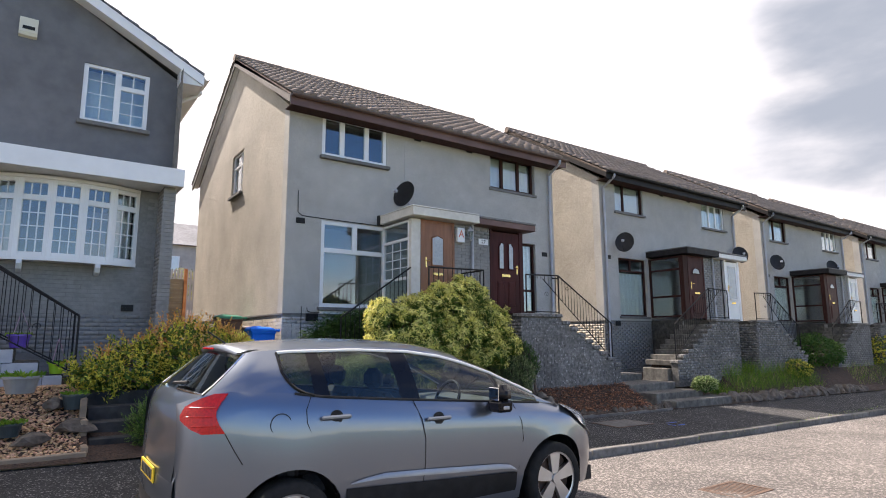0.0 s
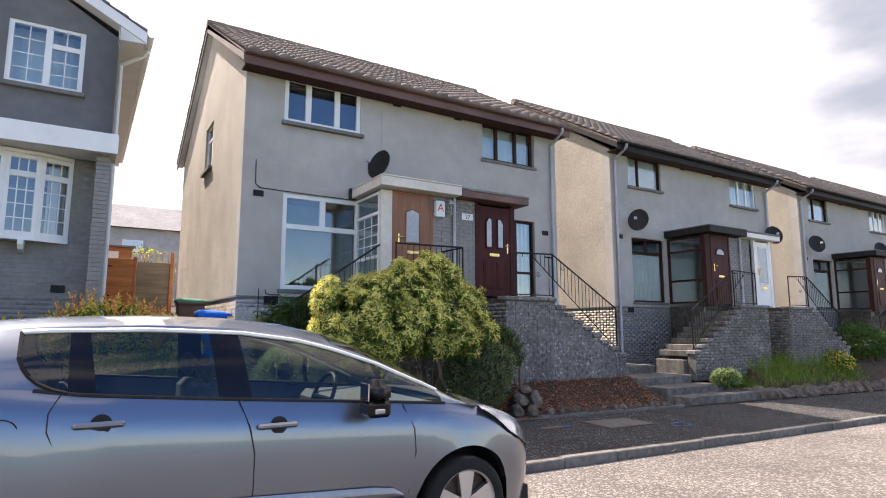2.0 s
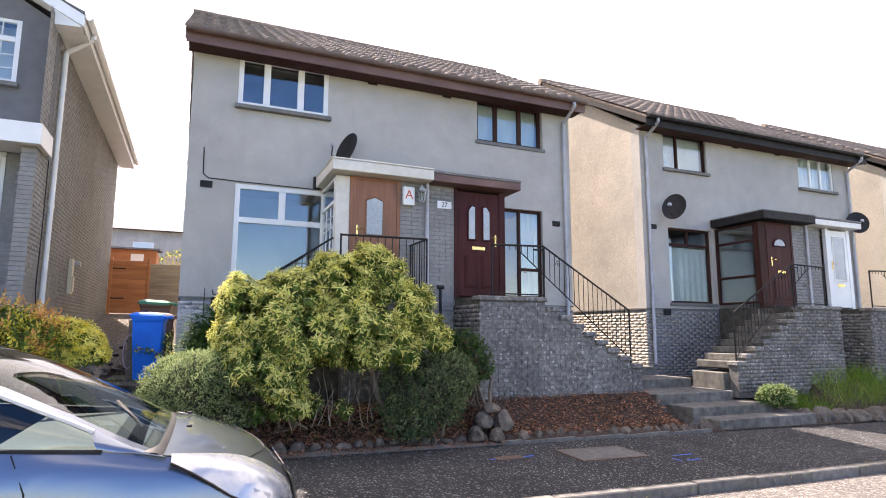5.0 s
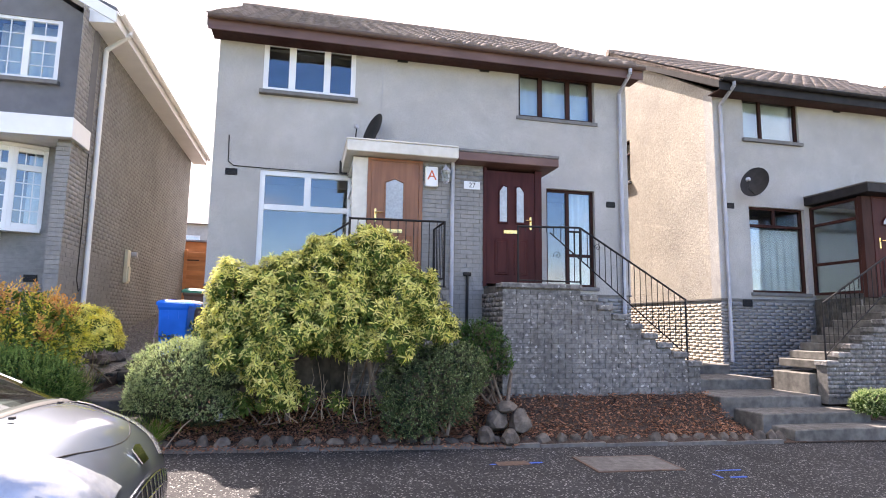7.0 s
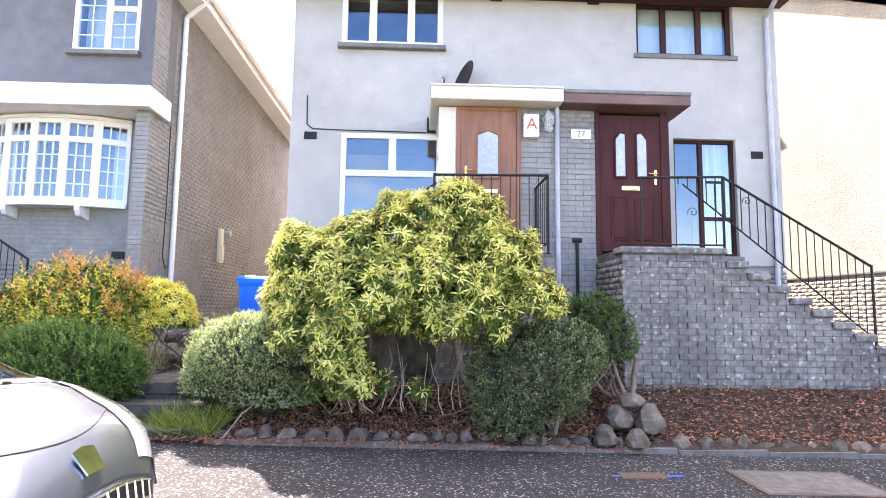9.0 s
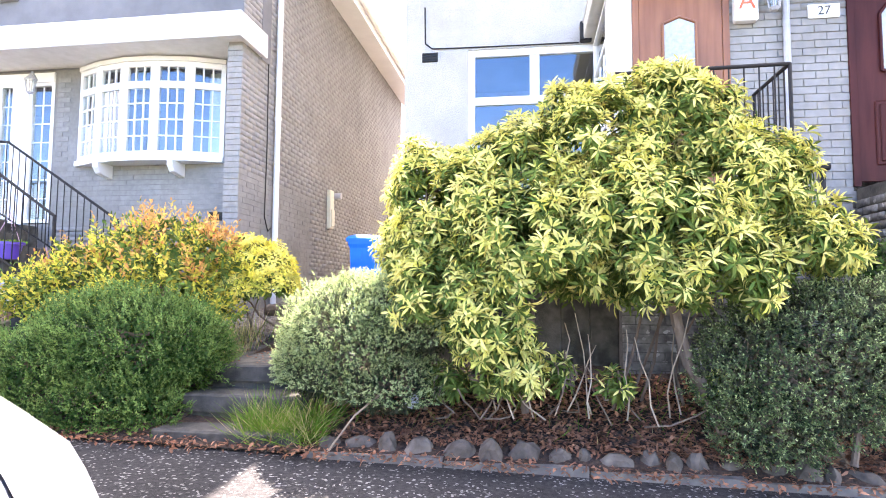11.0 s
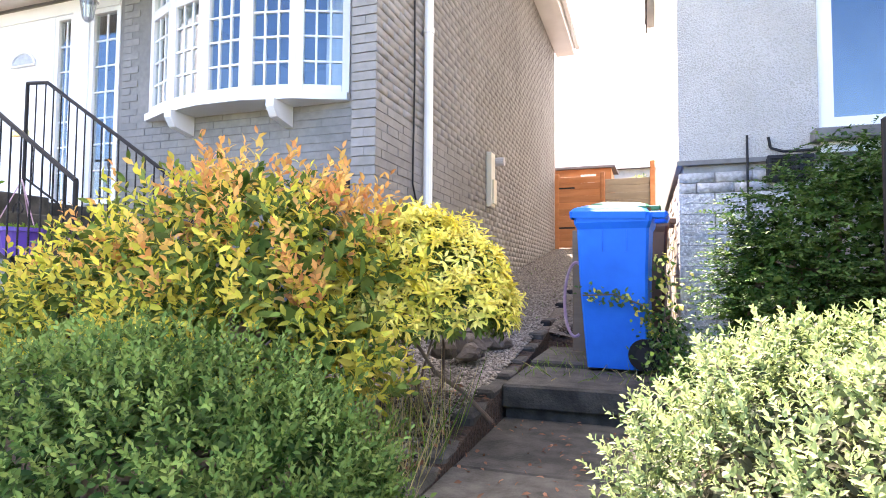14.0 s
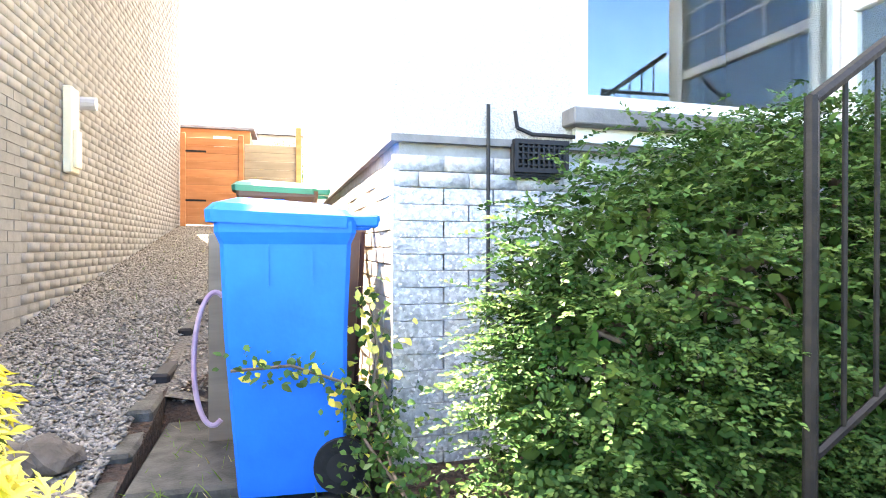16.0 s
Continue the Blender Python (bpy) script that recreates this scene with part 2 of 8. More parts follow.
M = {
    "asphalt": material("dark_asphalt", (0.018, 0.018, 0.019), (0.046, 0.045, 0.045), 34, 0.92, 0.8, 130, stain=0.42, sscale=1.1, spec=0.3, speck=(70, 0.9, (0.27, 0.265, 0.25))),
    "road": material("worn_road_chippings", (0.075, 0.068, 0.061), (0.155, 0.14, 0.127), 55, 0.9, 1.0, 110, stain=0.32, sscale=0.6, dist=0.02, speck=(48, 0.72, (0.3, 0.265, 0.24))),
    "kerb": material("kerb_concrete", (0.17, 0.16, 0.145), (0.11, 0.1, 0.09), 12, 0.9, 0.5, 90, perob=0.15),
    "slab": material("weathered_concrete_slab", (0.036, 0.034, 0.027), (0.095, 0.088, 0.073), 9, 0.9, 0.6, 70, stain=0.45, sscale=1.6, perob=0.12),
    # slab concrete made paler: sunlight on steps and path is put into the colour
    "paleslab": material("sun_paled_concrete", (0.085, 0.08, 0.07), (0.17, 0.16, 0.14), 8, 0.9, 0.6, 70, stain=0.4, sscale=1.6, perob=0.12),
    "darkslab": material("dark_step", (0.02, 0.02, 0.02), (0.05, 0.048, 0.045), 7, 0.85, 0.5, 70, stain=0.4, sscale=1.6, perob=0.12),
    "soil": material("soil_and_dead_leaves", (0.026, 0.017, 0.012), (0.08, 0.045, 0.028), 35, 0.95, 1.0, 45, stain=0.4, dist=0.03),
    "grass": material("grass_ground", (0.05, 0.085, 0.025), (0.1, 0.13, 0.04), 12, 0.9, 0.8, 60, dist=0.03),
    "litter": material("dead_leaf", (0.2, 0.085, 0.045), (0.3, 0.15, 0.085), 10, 0.8, 0, stain=0, island=0.6, thin=0.2),
    "gravel": material("passage_gravel", (0.11, 0.093, 0.075), (0.19, 0.163, 0.135), 60, 0.9, 0.8, 60, dist=0.02, cells=True),
    "pebble": material("passage_pebble", (0.17, 0.145, 0.115), (0.3, 0.26, 0.21), 20, 0.85, 0.2, 80, stain=0, island=0.45),
    "tanpebble": material("tan_pebble", (0.36, 0.2, 0.105), (0.52, 0.34, 0.21), 20, 0.8, 0.2, 80, stain=0, island=0.4, hue=0.02),
    "render": material("grey_smooth_render", (0.42, 0.405, 0.375), (0.48, 0.465, 0.435), 3.0, 0.92, 0.6, 140, stain=0.14, sscale=0.55, cells=True, dist=0.012, speck=(190, 0.7, (0.345, 0.333, 0.305))),
    "harl": material("cream_pebbledash", (0.41, 0.37, 0.305), (0.51, 0.47, 0.395), 25, 0.95, 1.0, 80, stain=0.2, sscale=0.8, cells=True, dist=0.014, speck=(120, 0.82, (0.3, 0.265, 0.21))),
    "h0render": material("dark_grey_render", (0.14, 0.141, 0.148), (0.17, 0.171, 0.178), 4, 0.9, 0.35, 120, stain=0.16, sscale=0.8, cells=True, dist=0.005),
    "h0brick": material("grey_painted_brick", (0.225, 0.22, 0.21), (0.27, 0.262, 0.248), 14, 0.85, 0.35, 70, stain=0.2, sscale=1.1, perob=0.035),
    "h0brick_far": material("grey_painted_brick_far", (0.225, 0.22, 0.21), (0.27, 0.262, 0.248), 14, 0.85, 0.35, 70, stain=0.2, sscale=1.1, island=0.035),
    "mortar": material("grey_mortar", (0.09, 0.087, 0.08), (0.15, 0.145, 0.135), 20, 0.95, 0.4, 90),
    "h0mortar": material("painted_mortar", (0.2, 0.196, 0.187), (0.24, 0.234, 0.222), 20, 0.95, 0.4, 90),
    "plmortar": material("painted_plinth_mortar", (0.26, 0.25, 0.24), (0.33, 0.32, 0.31), 20, 0.95, 0.4, 90),
    "timber": material("edging_timber", (0.2, 0.15, 0.1), (0.3, 0.23, 0.16), 9, 0.85, 0.3, 40, stretch=(0.15, 1, 1)),
    "brick": material("flaking_grey_brick", (0.1, 0.097, 0.092), (0.23, 0.222, 0.207), 14, 0.9, 0.8, 60, stain=0.5, sscale=1.3, perob=0.09, speck=(30, 0.93, (0.38, 0.37, 0.35))),
    "brick_far": material("flaking_grey_brick_far", (0.1, 0.097, 0.092), (0.23, 0.222, 0.207), 14, 0.9, 0.8, 60, stain=0.5, sscale=1.3, island=0.09, speck=(30, 0.93, (0.38, 0.37, 0.35))),
    "plinth": material("roughcast_plinth_brick", (0.3, 0.29, 0.28), (0.52, 0.51, 0.49), 38, 0.9, 0.8, 55, stain=0.2, sscale=1.6, perob=0.06, dist=0.012, speck=(90, 0.8, (0.62, 0.6, 0.58))),
    "plinth_far": material("roughcast_plinth_brick_far", (0.3, 0.29, 0.275), (0.48, 0.465, 0.445), 38, 0.9, 0.8, 55, stain=0.2, sscale=1.6, island=0.05),
    "creambrick": material("cream_plinth_brick", (0.5, 0.43, 0.34), (0.62, 0.55, 0.45), 20, 0.9, 0.5, 60, stain=0.15, perob=0.1, island=0.0),
    "tile": material("brown_concrete_tile", (0.18, 0.135, 0.108), (0.28, 0.22, 0.18), 9, 0.9, 0.4, 60, stain=0.28, sscale=0.7, perob=0.08),
    "tile_far": material("brown_concrete_tile_far", (0.18, 0.135, 0.108), (0.28, 0.22, 0.18), 9, 0.9, 0.4, 60, stain=0.28, sscale=0.7, island=0.08),
    "slate": material("grey_roof_tile", (0.12, 0.13, 0.15), (0.18, 0.19, 0.21), 9, 0.85, 0.3, 60, island=0.12),
    "gutter": material("brown_plastic_gutter", (0.1, 0.062, 0.052), (0.13, 0.085, 0.07), 6, 0.45, 0.1, 40, stain=0.2),
    "verge": material("weathered_verge_board", (0.13, 0.115, 0.105), (0.18, 0.165, 0.15), 6, 0.75, 0.2, 40, stain=0.25),
    "brownwood": material("dark_brown_stained_timber", (0.035, 0.013, 0.01), (0.055, 0.022, 0.017), 10, 0.6, 0.2, 40, stretch=(1, 1, 0.2), spec=0.15),
    "fascia": material("faded_maroon_fascia", (0.12, 0.062, 0.052), (0.165, 0.09, 0.075), 6, 0.6, 0.2, 40, stretch=(0.2, 1, 1)),
    "blackwood": material("black_fascia", (0.014, 0.013, 0.014), (0.026, 0.024, 0.025), 6, 0.6, 0.15, 40, spec=0.2),
    "mahog": material("dark_mahogany_door", (0.042, 0.009, 0.009), (0.065, 0.016, 0.014), 14, 0.5, 0.1, 30, stretch=(1, 1, 0.12), spec=0.15),
    "oakdoor": material("golden_oak_door", (0.21, 0.075, 0.027), (0.29, 0.115, 0.047), 14, 0.45, 0.12, 30, stretch=(1, 1, 0.1), coat=0.03),
    "upvc": material("white_upvc", (0.8, 0.8, 0.79), (0.75, 0.75, 0.74), 3, 0.35, 0, stain=0.06),
    "whitepaint": material("white_painted_timber", (0.76, 0.75, 0.72), (0.68, 0.67, 0.63), 8, 0.55, 0.15, 50, stain=0.1),
    "creampaint": material("cream_painted_timber", (0.66, 0.63, 0.56), (0.58, 0.55, 0.48), 8, 0.55, 0.15, 50, stain=0.14),
    "pipe": material("pale_grey_pipe", (0.45, 0.46, 0.5), (0.38, 0.39, 0.42), 6, 0.5, 0.1, 40),
    "stone_sill": material("dark_sill", (0.14, 0.135, 0.13), (0.19, 0.185, 0.175), 12, 0.85, 0.3, 60),
    "black": material("black_iron_paint", (0.012, 0.012, 0.013), (0.022, 0.02, 0.019), 20, 0.55, 0.2, 80, spec=0.2),
    "blackplastic": material("black_plastic", (0.011, 0.011, 0.012), (0.02, 0.02, 0.021), 9, 0.55, 0.1, 60, spec=0.25),
    "glossblack": material("gloss_black_trim", (0.006, 0.006, 0.008), (0.009, 0.009, 0.011), 9, 0.12, 0, stain=0, spec=0.25),
    "room": material("dim_room_wall", (0.3, 0.28, 0.26), (0.26, 0.25, 0.23), 2, 0.9, 0),
    "curtain": material("pale_curtain", (0.82, 0.82, 0.79), (0.76, 0.77, 0.75), 6, 0.9, 0, thin=0.12),
    "glass": glass_material("window_glass", 0.11),
    "carglass": glass_material("car_glass", 0.06, (0.5, 0.57, 0.56)),
    "frost": material("frosted_door_glass", (0.36, 0.39, 0.4), (0.45, 0.48, 0.5), 30, 0.15, 0.3, 80),
    "gold": material("polished_brass", (0.75, 0.52, 0.2), (0.7, 0.48, 0.18), 8, 0.25, 0, metal=1.0, stain=0),
    "chrome": material("chrome", (0.75, 0.75, 0.76), (0.7, 0.7, 0.71), 8, 0.12, 0, metal=1.0, stain=0),
    "carpaint": material("blue_grey_metallic_paint", (0.15, 0.178, 0.225), (0.165, 0.193, 0.24), 300, 0.3, 0, metal=0.85, stain=0.03, coat=1.0),
    "tyre": material("tyre_rubber", (0.012, 0.012, 0.012), (0.02, 0.02, 0.02), 20, 0.8, 0.2, 90, spec=0.25),
    "brightwork": material("satin_bright_trim", (0.62, 0.63, 0.65), (0.56, 0.57, 0.59), 8, 0.35, 0, metal=0.5, stain=0),
    "sillmetal": material("satin_sill_moulding", (0.3, 0.31, 0.33), (0.26, 0.27, 0.29), 8, 0.4, 0, metal=0.6, stain=0),
    "alloy": material("silver_alloy", (0.55, 0.56, 0.58), (0.5, 0.51, 0.53), 8, 0.3, 0, metal=0.9, stain=0),
    "redlens": material("red_lamp_lens", (0.6, 0.012, 0.01), (0.4, 0.008, 0.008), 60, 0.25, 0.3, 120, stain=0, coat=0.25, spec=0.3),
    "lamplens": material("clear_lamp_lens", (0.42, 0.44, 0.47), (0.34, 0.36, 0.39), 22, 0.12, 0.1, 50, metal=0.4, stain=0, coat=1.0),
    "plateyellow": material("yellow_number_plate", (0.72, 0.5, 0.03), (0.7, 0.48, 0.03), 8, 0.4, 0, stain=0),
    "seat": material("dark_seat_fabric", (0.05, 0.05, 0.055), (0.07, 0.07, 0.075), 40, 0.9, 0.2, 90),
    "dash": material("grey_dashboard", (0.12, 0.12, 0.12), (0.15, 0.15, 0.15), 40, 0.7, 0.1, 90),
    "blue": material("blue_bin_plastic", (0.0, 0.14, 0.62), (0.0, 0.16, 0.68), 5, 0.5, 0.08, 60, stain=0.12, sscale=3, spec=0.18),
    "green": material("green_bin_lid", (0.015, 0.2, 0.12), (0.02, 0.24, 0.15), 5, 0.4, 0.08, 60, stain=0.1),
    "brownbin": material("brown_bin_plastic", (0.1, 0.055, 0.035), (0.12, 0.065, 0.045), 5, 0.5, 0.08, 60, stain=0.12),
    "gate": material("orange_stained_timber", (0.4, 0.15, 0.05), (0.5, 0.21, 0.08), 9, 0.7, 0.25, 40, stretch=(0.15, 1, 1), perob=0.15),
    "greywood": material("weathered_timber", (0.22, 0.18, 0.13), (0.3, 0.25, 0.18), 9, 0.85, 0.3, 40, stretch=(0.15, 1, 1), perob=0.15),
    "rock": material("garden_stone", (0.065, 0.052, 0.04), (0.15, 0.125, 0.1), 9, 0.9, 0.6, 30, stain=0.35, sscale=4, perob=0.2, dist=0.02),
    "bark": material("shrub_bark", (0.12, 0.085, 0.06), (0.2, 0.15, 0.11), 25, 0.9, 0.6, 60, stretch=(1, 1, 0.3)),
    "paleblock": material("pale_blue_grey_painted_block", (0.34, 0.37, 0.42), (0.41, 0.44, 0.48), 8, 0.85, 0.35, 60, stain=0.15, perob=0.06),
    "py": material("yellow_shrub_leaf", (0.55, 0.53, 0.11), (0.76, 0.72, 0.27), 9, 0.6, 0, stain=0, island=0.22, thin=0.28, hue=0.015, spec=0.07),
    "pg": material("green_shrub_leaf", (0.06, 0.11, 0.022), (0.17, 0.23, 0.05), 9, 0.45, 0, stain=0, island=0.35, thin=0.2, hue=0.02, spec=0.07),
    "hb": material("grey_green_leaf", (0.08, 0.125, 0.05), (0.17, 0.23, 0.095), 6, 0.5, 0, stain=0.2, sscale=3, island=0.3, thin=0.25, hue=0.02, spec=0.07),
    "hbdark": material("dull_green_purple_leaf", (0.035, 0.055, 0.03), (0.11, 0.105, 0.065), 6, 0.55, 0, stain=0.2, sscale=3, island=0.35, thin=0.25, hue=0.03, spec=0.07),
    "dg": material("deep_green_leaf", (0.04, 0.095, 0.02), (0.1, 0.17, 0.042), 6, 0.5, 0, stain=0.25, sscale=2.5, island=0.35, thin=0.3, hue=0.02, spec=0.07),
    "cot": material("dark_glossy_leaf", (0.028, 0.072, 0.018), (0.068, 0.13, 0.036), 6, 0.45, 0, stain=0.25, sscale=2.5, island=0.35, thin=0.25, hue=0.02, spec=0.07),
    "hbtip": material("pale_grey_green_shoot", (0.29, 0.37, 0.15), (0.41, 0.48, 0.23), 6, 0.5, 0, stain=0.15, sscale=3, island=0.2, thin=0.3, hue=0.02, spec=0.07),
    "dgtip": material("fresh_green_shoot", (0.12, 0.21, 0.05), (0.2, 0.3, 0.085), 6, 0.5, 0, stain=0.2, sscale=3, island=0.25, thin=0.35, hue=0.02, spec=0.07),
    "cottip": material("bright_small_leaf", (0.06, 0.125, 0.032), (0.125, 0.205, 0.06), 6, 0.5, 0, stain=0.2, sscale=3, island=0.3, thin=0.3, hue=0.02, spec=0.07),
    "twig": material("pale_bare_cane", (0.3, 0.23, 0.16), (0.42, 0.34, 0.24), 25, 0.85, 0.3, 60, stretch=(1, 1, 0.3)),
    "og": material("orange_leaf", (0.6, 0.27, 0.09), (0.68, 0.45, 0.14), 6, 0.5, 0, stain=0, island=0.25, thin=0.4, hue=0.02, spec=0.07),
    "oy": material("yellow_green_leaf", (0.48, 0.47, 0.06), (0.7, 0.59, 0.11), 6, 0.6, 0, stain=0, island=0.25, thin=0.4, hue=0.02, spec=0.07),
    "vy": material("pale_yellow_leaf", (0.8, 0.7, 0.1), (0.86, 0.8, 0.26), 6, 0.6, 0, stain=0, island=0.2, thin=0.3, hue=0.015, spec=0.07),
    "blade": material("grass_blade", (0.08, 0.19, 0.02), (0.22, 0.34, 0.05), 6, 0.55, 0, stain=0, island=0.35, thin=0.4, hue=0.02, spec=0.07),
    "strawblade": material("dry_grass_blade", (0.45, 0.38, 0.16), (0.55, 0.46, 0.22), 6, 0.6, 0, stain=0, island=0.3, thin=0.4),
    "lime": material("lime_green_pot", (0.32, 0.55, 0.02), (0.36, 0.6, 0.03), 6, 0.4, 0, stain=0.05),
    "purple": material("purple_pot", (0.1, 0.05, 0.35), (0.12, 0.06, 0.4), 6, 0.4, 0, stain=0.05),
    "greypot": material("grey_pot", (0.2, 0.2, 0.2), (0.25, 0.25, 0.245), 6, 0.6, 0.1, 40),
    "darkpot": material("dark_teal_pot", (0.03, 0.045, 0.05), (0.04, 0.06, 0.065), 6, 0.4, 0, stain=0.1),
    "terra": material("terracotta_pot", (0.4, 0.13, 0.06), (0.46, 0.17, 0.09), 8, 0.8, 0.1, 40),
    "signwhite": material("white_sign", (0.78, 0.78, 0.76), (0.74, 0.74, 0.72), 6, 0.4, 0, stain=0.05),
    "letter": material("red_orange_lettering", (0.62, 0.12, 0.04), (0.58, 0.1, 0.03), 6, 0.5, 0, stain=0),
    "ink": material("dark_lettering", (0.03, 0.03, 0.03), (0.04, 0.04, 0.04), 6, 0.5, 0, stain=0),
    "iron": material("rusty_cast_iron", (0.09, 0.06, 0.045), (0.16, 0.1, 0.07), 20, 0.7, 0.4, 60, metal=0.4),
    "bluepaint": material("blue_marking_paint", (0.03, 0.1, 0.45), (0.05, 0.14, 0.5), 40, 0.8, 0.2, 80),
    "hose": material("purple_hose", (0.4, 0.2, 0.3), (0.5, 0.35, 0.42), 6, 0.4, 0),
    "alarm": material("cream_plastic", (0.66, 0.63, 0.5), (0.62, 0.59, 0.46), 6, 0.4, 0, stain=0.05),
    "farwall": material("distant_pale_render", (0.5, 0.47, 0.42), (0.45, 0.42, 0.38), 3, 0.9, 0.2, 60),
    "farroof": material("distant_grey_roof", (0.16, 0.16, 0.17), (0.22, 0.22, 0.23), 6, 0.9, 0.3, 30),
}


# ---------- helpers for building ----------
def clamp(v, a, b):
    return max(a, min(b, v))


def slope(x):
    """Height of the street, which falls gently along +x."""
    return -0.018 * (clamp(x, -40, 70) - 6.0)


def interp(v, pairs):
    for (a, za), (b, zb) in zip(pairs, pairs[1:]):
        if v <= b:
            return za + (zb - za) * clamp((v - a) / (b - a), 0, 1)
    return pairs[-1][1]


KERB_Y, BACK_Y = 5.95, 8.38


def pave(x, y):
    return slope(x) + 0.02 * (y - KERB_Y)


def garden(x, y):
    k = 0.06 + slope(x)
    if x < 0.72:
        return interp(y, [(8.3, k), (8.7, k + 0.12), (9.9, 0.95), (12, 0.98), (21, 2.05), (40, 3.4), (90, 6)])
    if x < 3.2:
        return interp(y, [(8.3, k), (8.7, k + 0.1), (9.3, 0.5), (10.6, 0.7), (12, 0.84), (13.2, 1.0), (21, 2.05), (40, 3.4), (90, 6)])
    if x < 4.15:
        return interp(y, [(8.3, k), (9.0, 0.28), (10.9, 0.5), (11.2, 0.6), (12.4, 0.72), (12.7, 0.92), (13.2, 1.0), (21, 2.05), (40, 3.4), (90, 6)])
    if 12.1 < x < 16.4:
        return interp(y, [(8.3, k), (8.9, -0.05), (9.6, 0.1), (10.6, 0.35), (12, 0.6), (21, 2.05), (40, 3.4), (90, 6)])
    return interp(y, [(8.3, k), (8.75, k + 0.16), (9.35, 0.5), (11, 0.72), (12, 0.85), (21, 2.05), (40, 3.4), (90, 6)])


def mesh_of(name, bm, mats, smooth=False):
    me = bpy.data.meshes.new(name)
    bm.to_mesh(me)
    bm.free()
    for m in mats if isinstance(mats, (list, tuple)) else [mats]:
        me.materials.append(M[m])
    if smooth:
        me.polygons.foreach_set("use_smooth", [True] * len(me.polygons))
    return me


def thing(name, base, label, category, group="", kind=""):
    ob = new(name)
    ob.empty_display_size = 0.1
    ob.location = base
    return tagged(ob, label, category, group, kind)


def part(name, bm, mats, parent, label="", smooth=False):
    """One mesh, drawn in world coordinates, under a thing or a part."""
    ob = new(name, bm if isinstance(bm, bpy.types.Mesh) else mesh_of(name, bm, mats, smooth))
    ob.parent = parent
    if parent.parent is None:
        ob.matrix_parent_inverse = Matrix.Translation(-parent.location)
    return tagged(ob, label)


def structure(name, bm, mats, label, category, smooth=False, kind="structure"):
    return tagged(new(name, mesh_of(name, bm, mats, smooth)), label, category, kind=kind)


def box(bm, x0, x1, y0, y1, z0, z1, bevel=0.0, mi=0):
    r = bmesh.ops.create_cube(bm, size=1.0, matrix=Matrix.Translation(((x0 + x1) / 2, (y0 + y1) / 2, (z0 + z1) / 2)) @ Matrix.Diagonal((abs(x1 - x0), abs(y1 - y0), abs(z1 - z0), 1)))
    fs = {f for v in r["verts"] for f in v.link_faces}
    for f in fs:
        f.material_index = mi
    if bevel:
        es = list({e for v in r["verts"] for e in v.link_edges})
        bmesh.ops.bevel(bm, geom=es, offset=bevel, segments=1, affect="EDGES", material=mi)
    return bm


def boxes(*rows, bevel=0.0):
    bm = bmesh.new()
    for r in rows:
        box(bm, *r, bevel=bevel)
    return bm


def rod(bm, a, b, r, n=8):
    a, b = Vector(a), Vector(b)
    d = b - a
    m = Matrix.Translation((a + b) / 2) @ d.to_track_quat("Z", "Y").to_matrix().to_4x4()
    bmesh.ops.create_cone(bm, cap_ends=True, segments=n, radius1=r, radius2=r, depth=d.length, matrix=m)
    return bm


def rods(pts, r, n=8):
    bm = bmesh.new()
    for a, b in zip(pts, pts[1:]):
        rod(bm, a, b, r, n)
    return bm


def prism(bm, outline, axis, a, b):
    """A flat outline, pulled along an axis from a to b. outline: points in the two other axes, in order x, y, z."""
    def at(p, v):
        q = list(p)
        q.insert("xyz".index(axis), v)
        return q
    lo = [bm.verts.new(at(p, a)) for p in outline]
    hi = [bm.verts.new(at(p, b)) for p in outline]
    bm.faces.new(lo)
    bm.faces.new(hi[::-1])
    for i in range(len(outline)):
        j = (i + 1) % len(outline)
        bm.faces.new((lo[i], hi[i], hi[j], lo[j]))
    bmesh.ops.recalc_face_normals(bm, faces=bm.faces)
    return bm


def wall_mesh(u0, u1, z0, z1, d0, d1, holes, axis="x", top=None):
    """A wall along axis from u0 to u1, between depths d0 (outer face) and d1, with holes (u0, u1, z0, z1) right through it."""
    bm = bmesh.new()
    us = sorted({u0, u1, *[clamp(h[0], u0, u1) for h in holes], *[clamp(h[1], u0, u1) for h in holes]})
    zs = sorted({z0, z1, *[clamp(h[2], z0, z1) for h in holes], *[clamp(h[3], z0, z1) for h in holes]})
    solid = {}
    for i in range(len(us) - 1):
        for j in range(len(zs) - 1):
            cu, cz = (us[i] + us[i + 1]) / 2, (zs[j] + zs[j + 1]) / 2
            solid[i, j] = not any(h[0] < cu < h[1] and h[2] < cz < h[3] for h in holes)
    vs = {}

    def v(i, j, d):
        if (i, j, d) not in vs:
            vs[i, j, d] = bm.verts.new((us[i], d, zs[j]) if axis == "x" else (d, us[i], zs[j]))
        return vs[i, j, d]

    for (i, j), s in solid.items():
        if not s:
            continue
        for d in (d0, d1):
            bm.faces.new((v(i, j, d), v(i + 1, j, d), v(i + 1, j + 1, d), v(i, j + 1, d)))
        for (di, dj), (p, q) in (((-1, 0), ((i, j), (i, j + 1))), ((1, 0), ((i + 1, j), (i + 1, j + 1))), ((0, -1), ((i, j), (i + 1, j))), ((0, 1), ((i, j + 1), (i + 1, j + 1)))):
            if not solid.get((i + di, j + dj), False):
                bm.faces.new((v(*p, d0), v(*q, d0), v(*q, d1), v(*p, d1)))
    bmesh.ops.recalc_face_normals(bm, faces=bm.faces)
    return bm


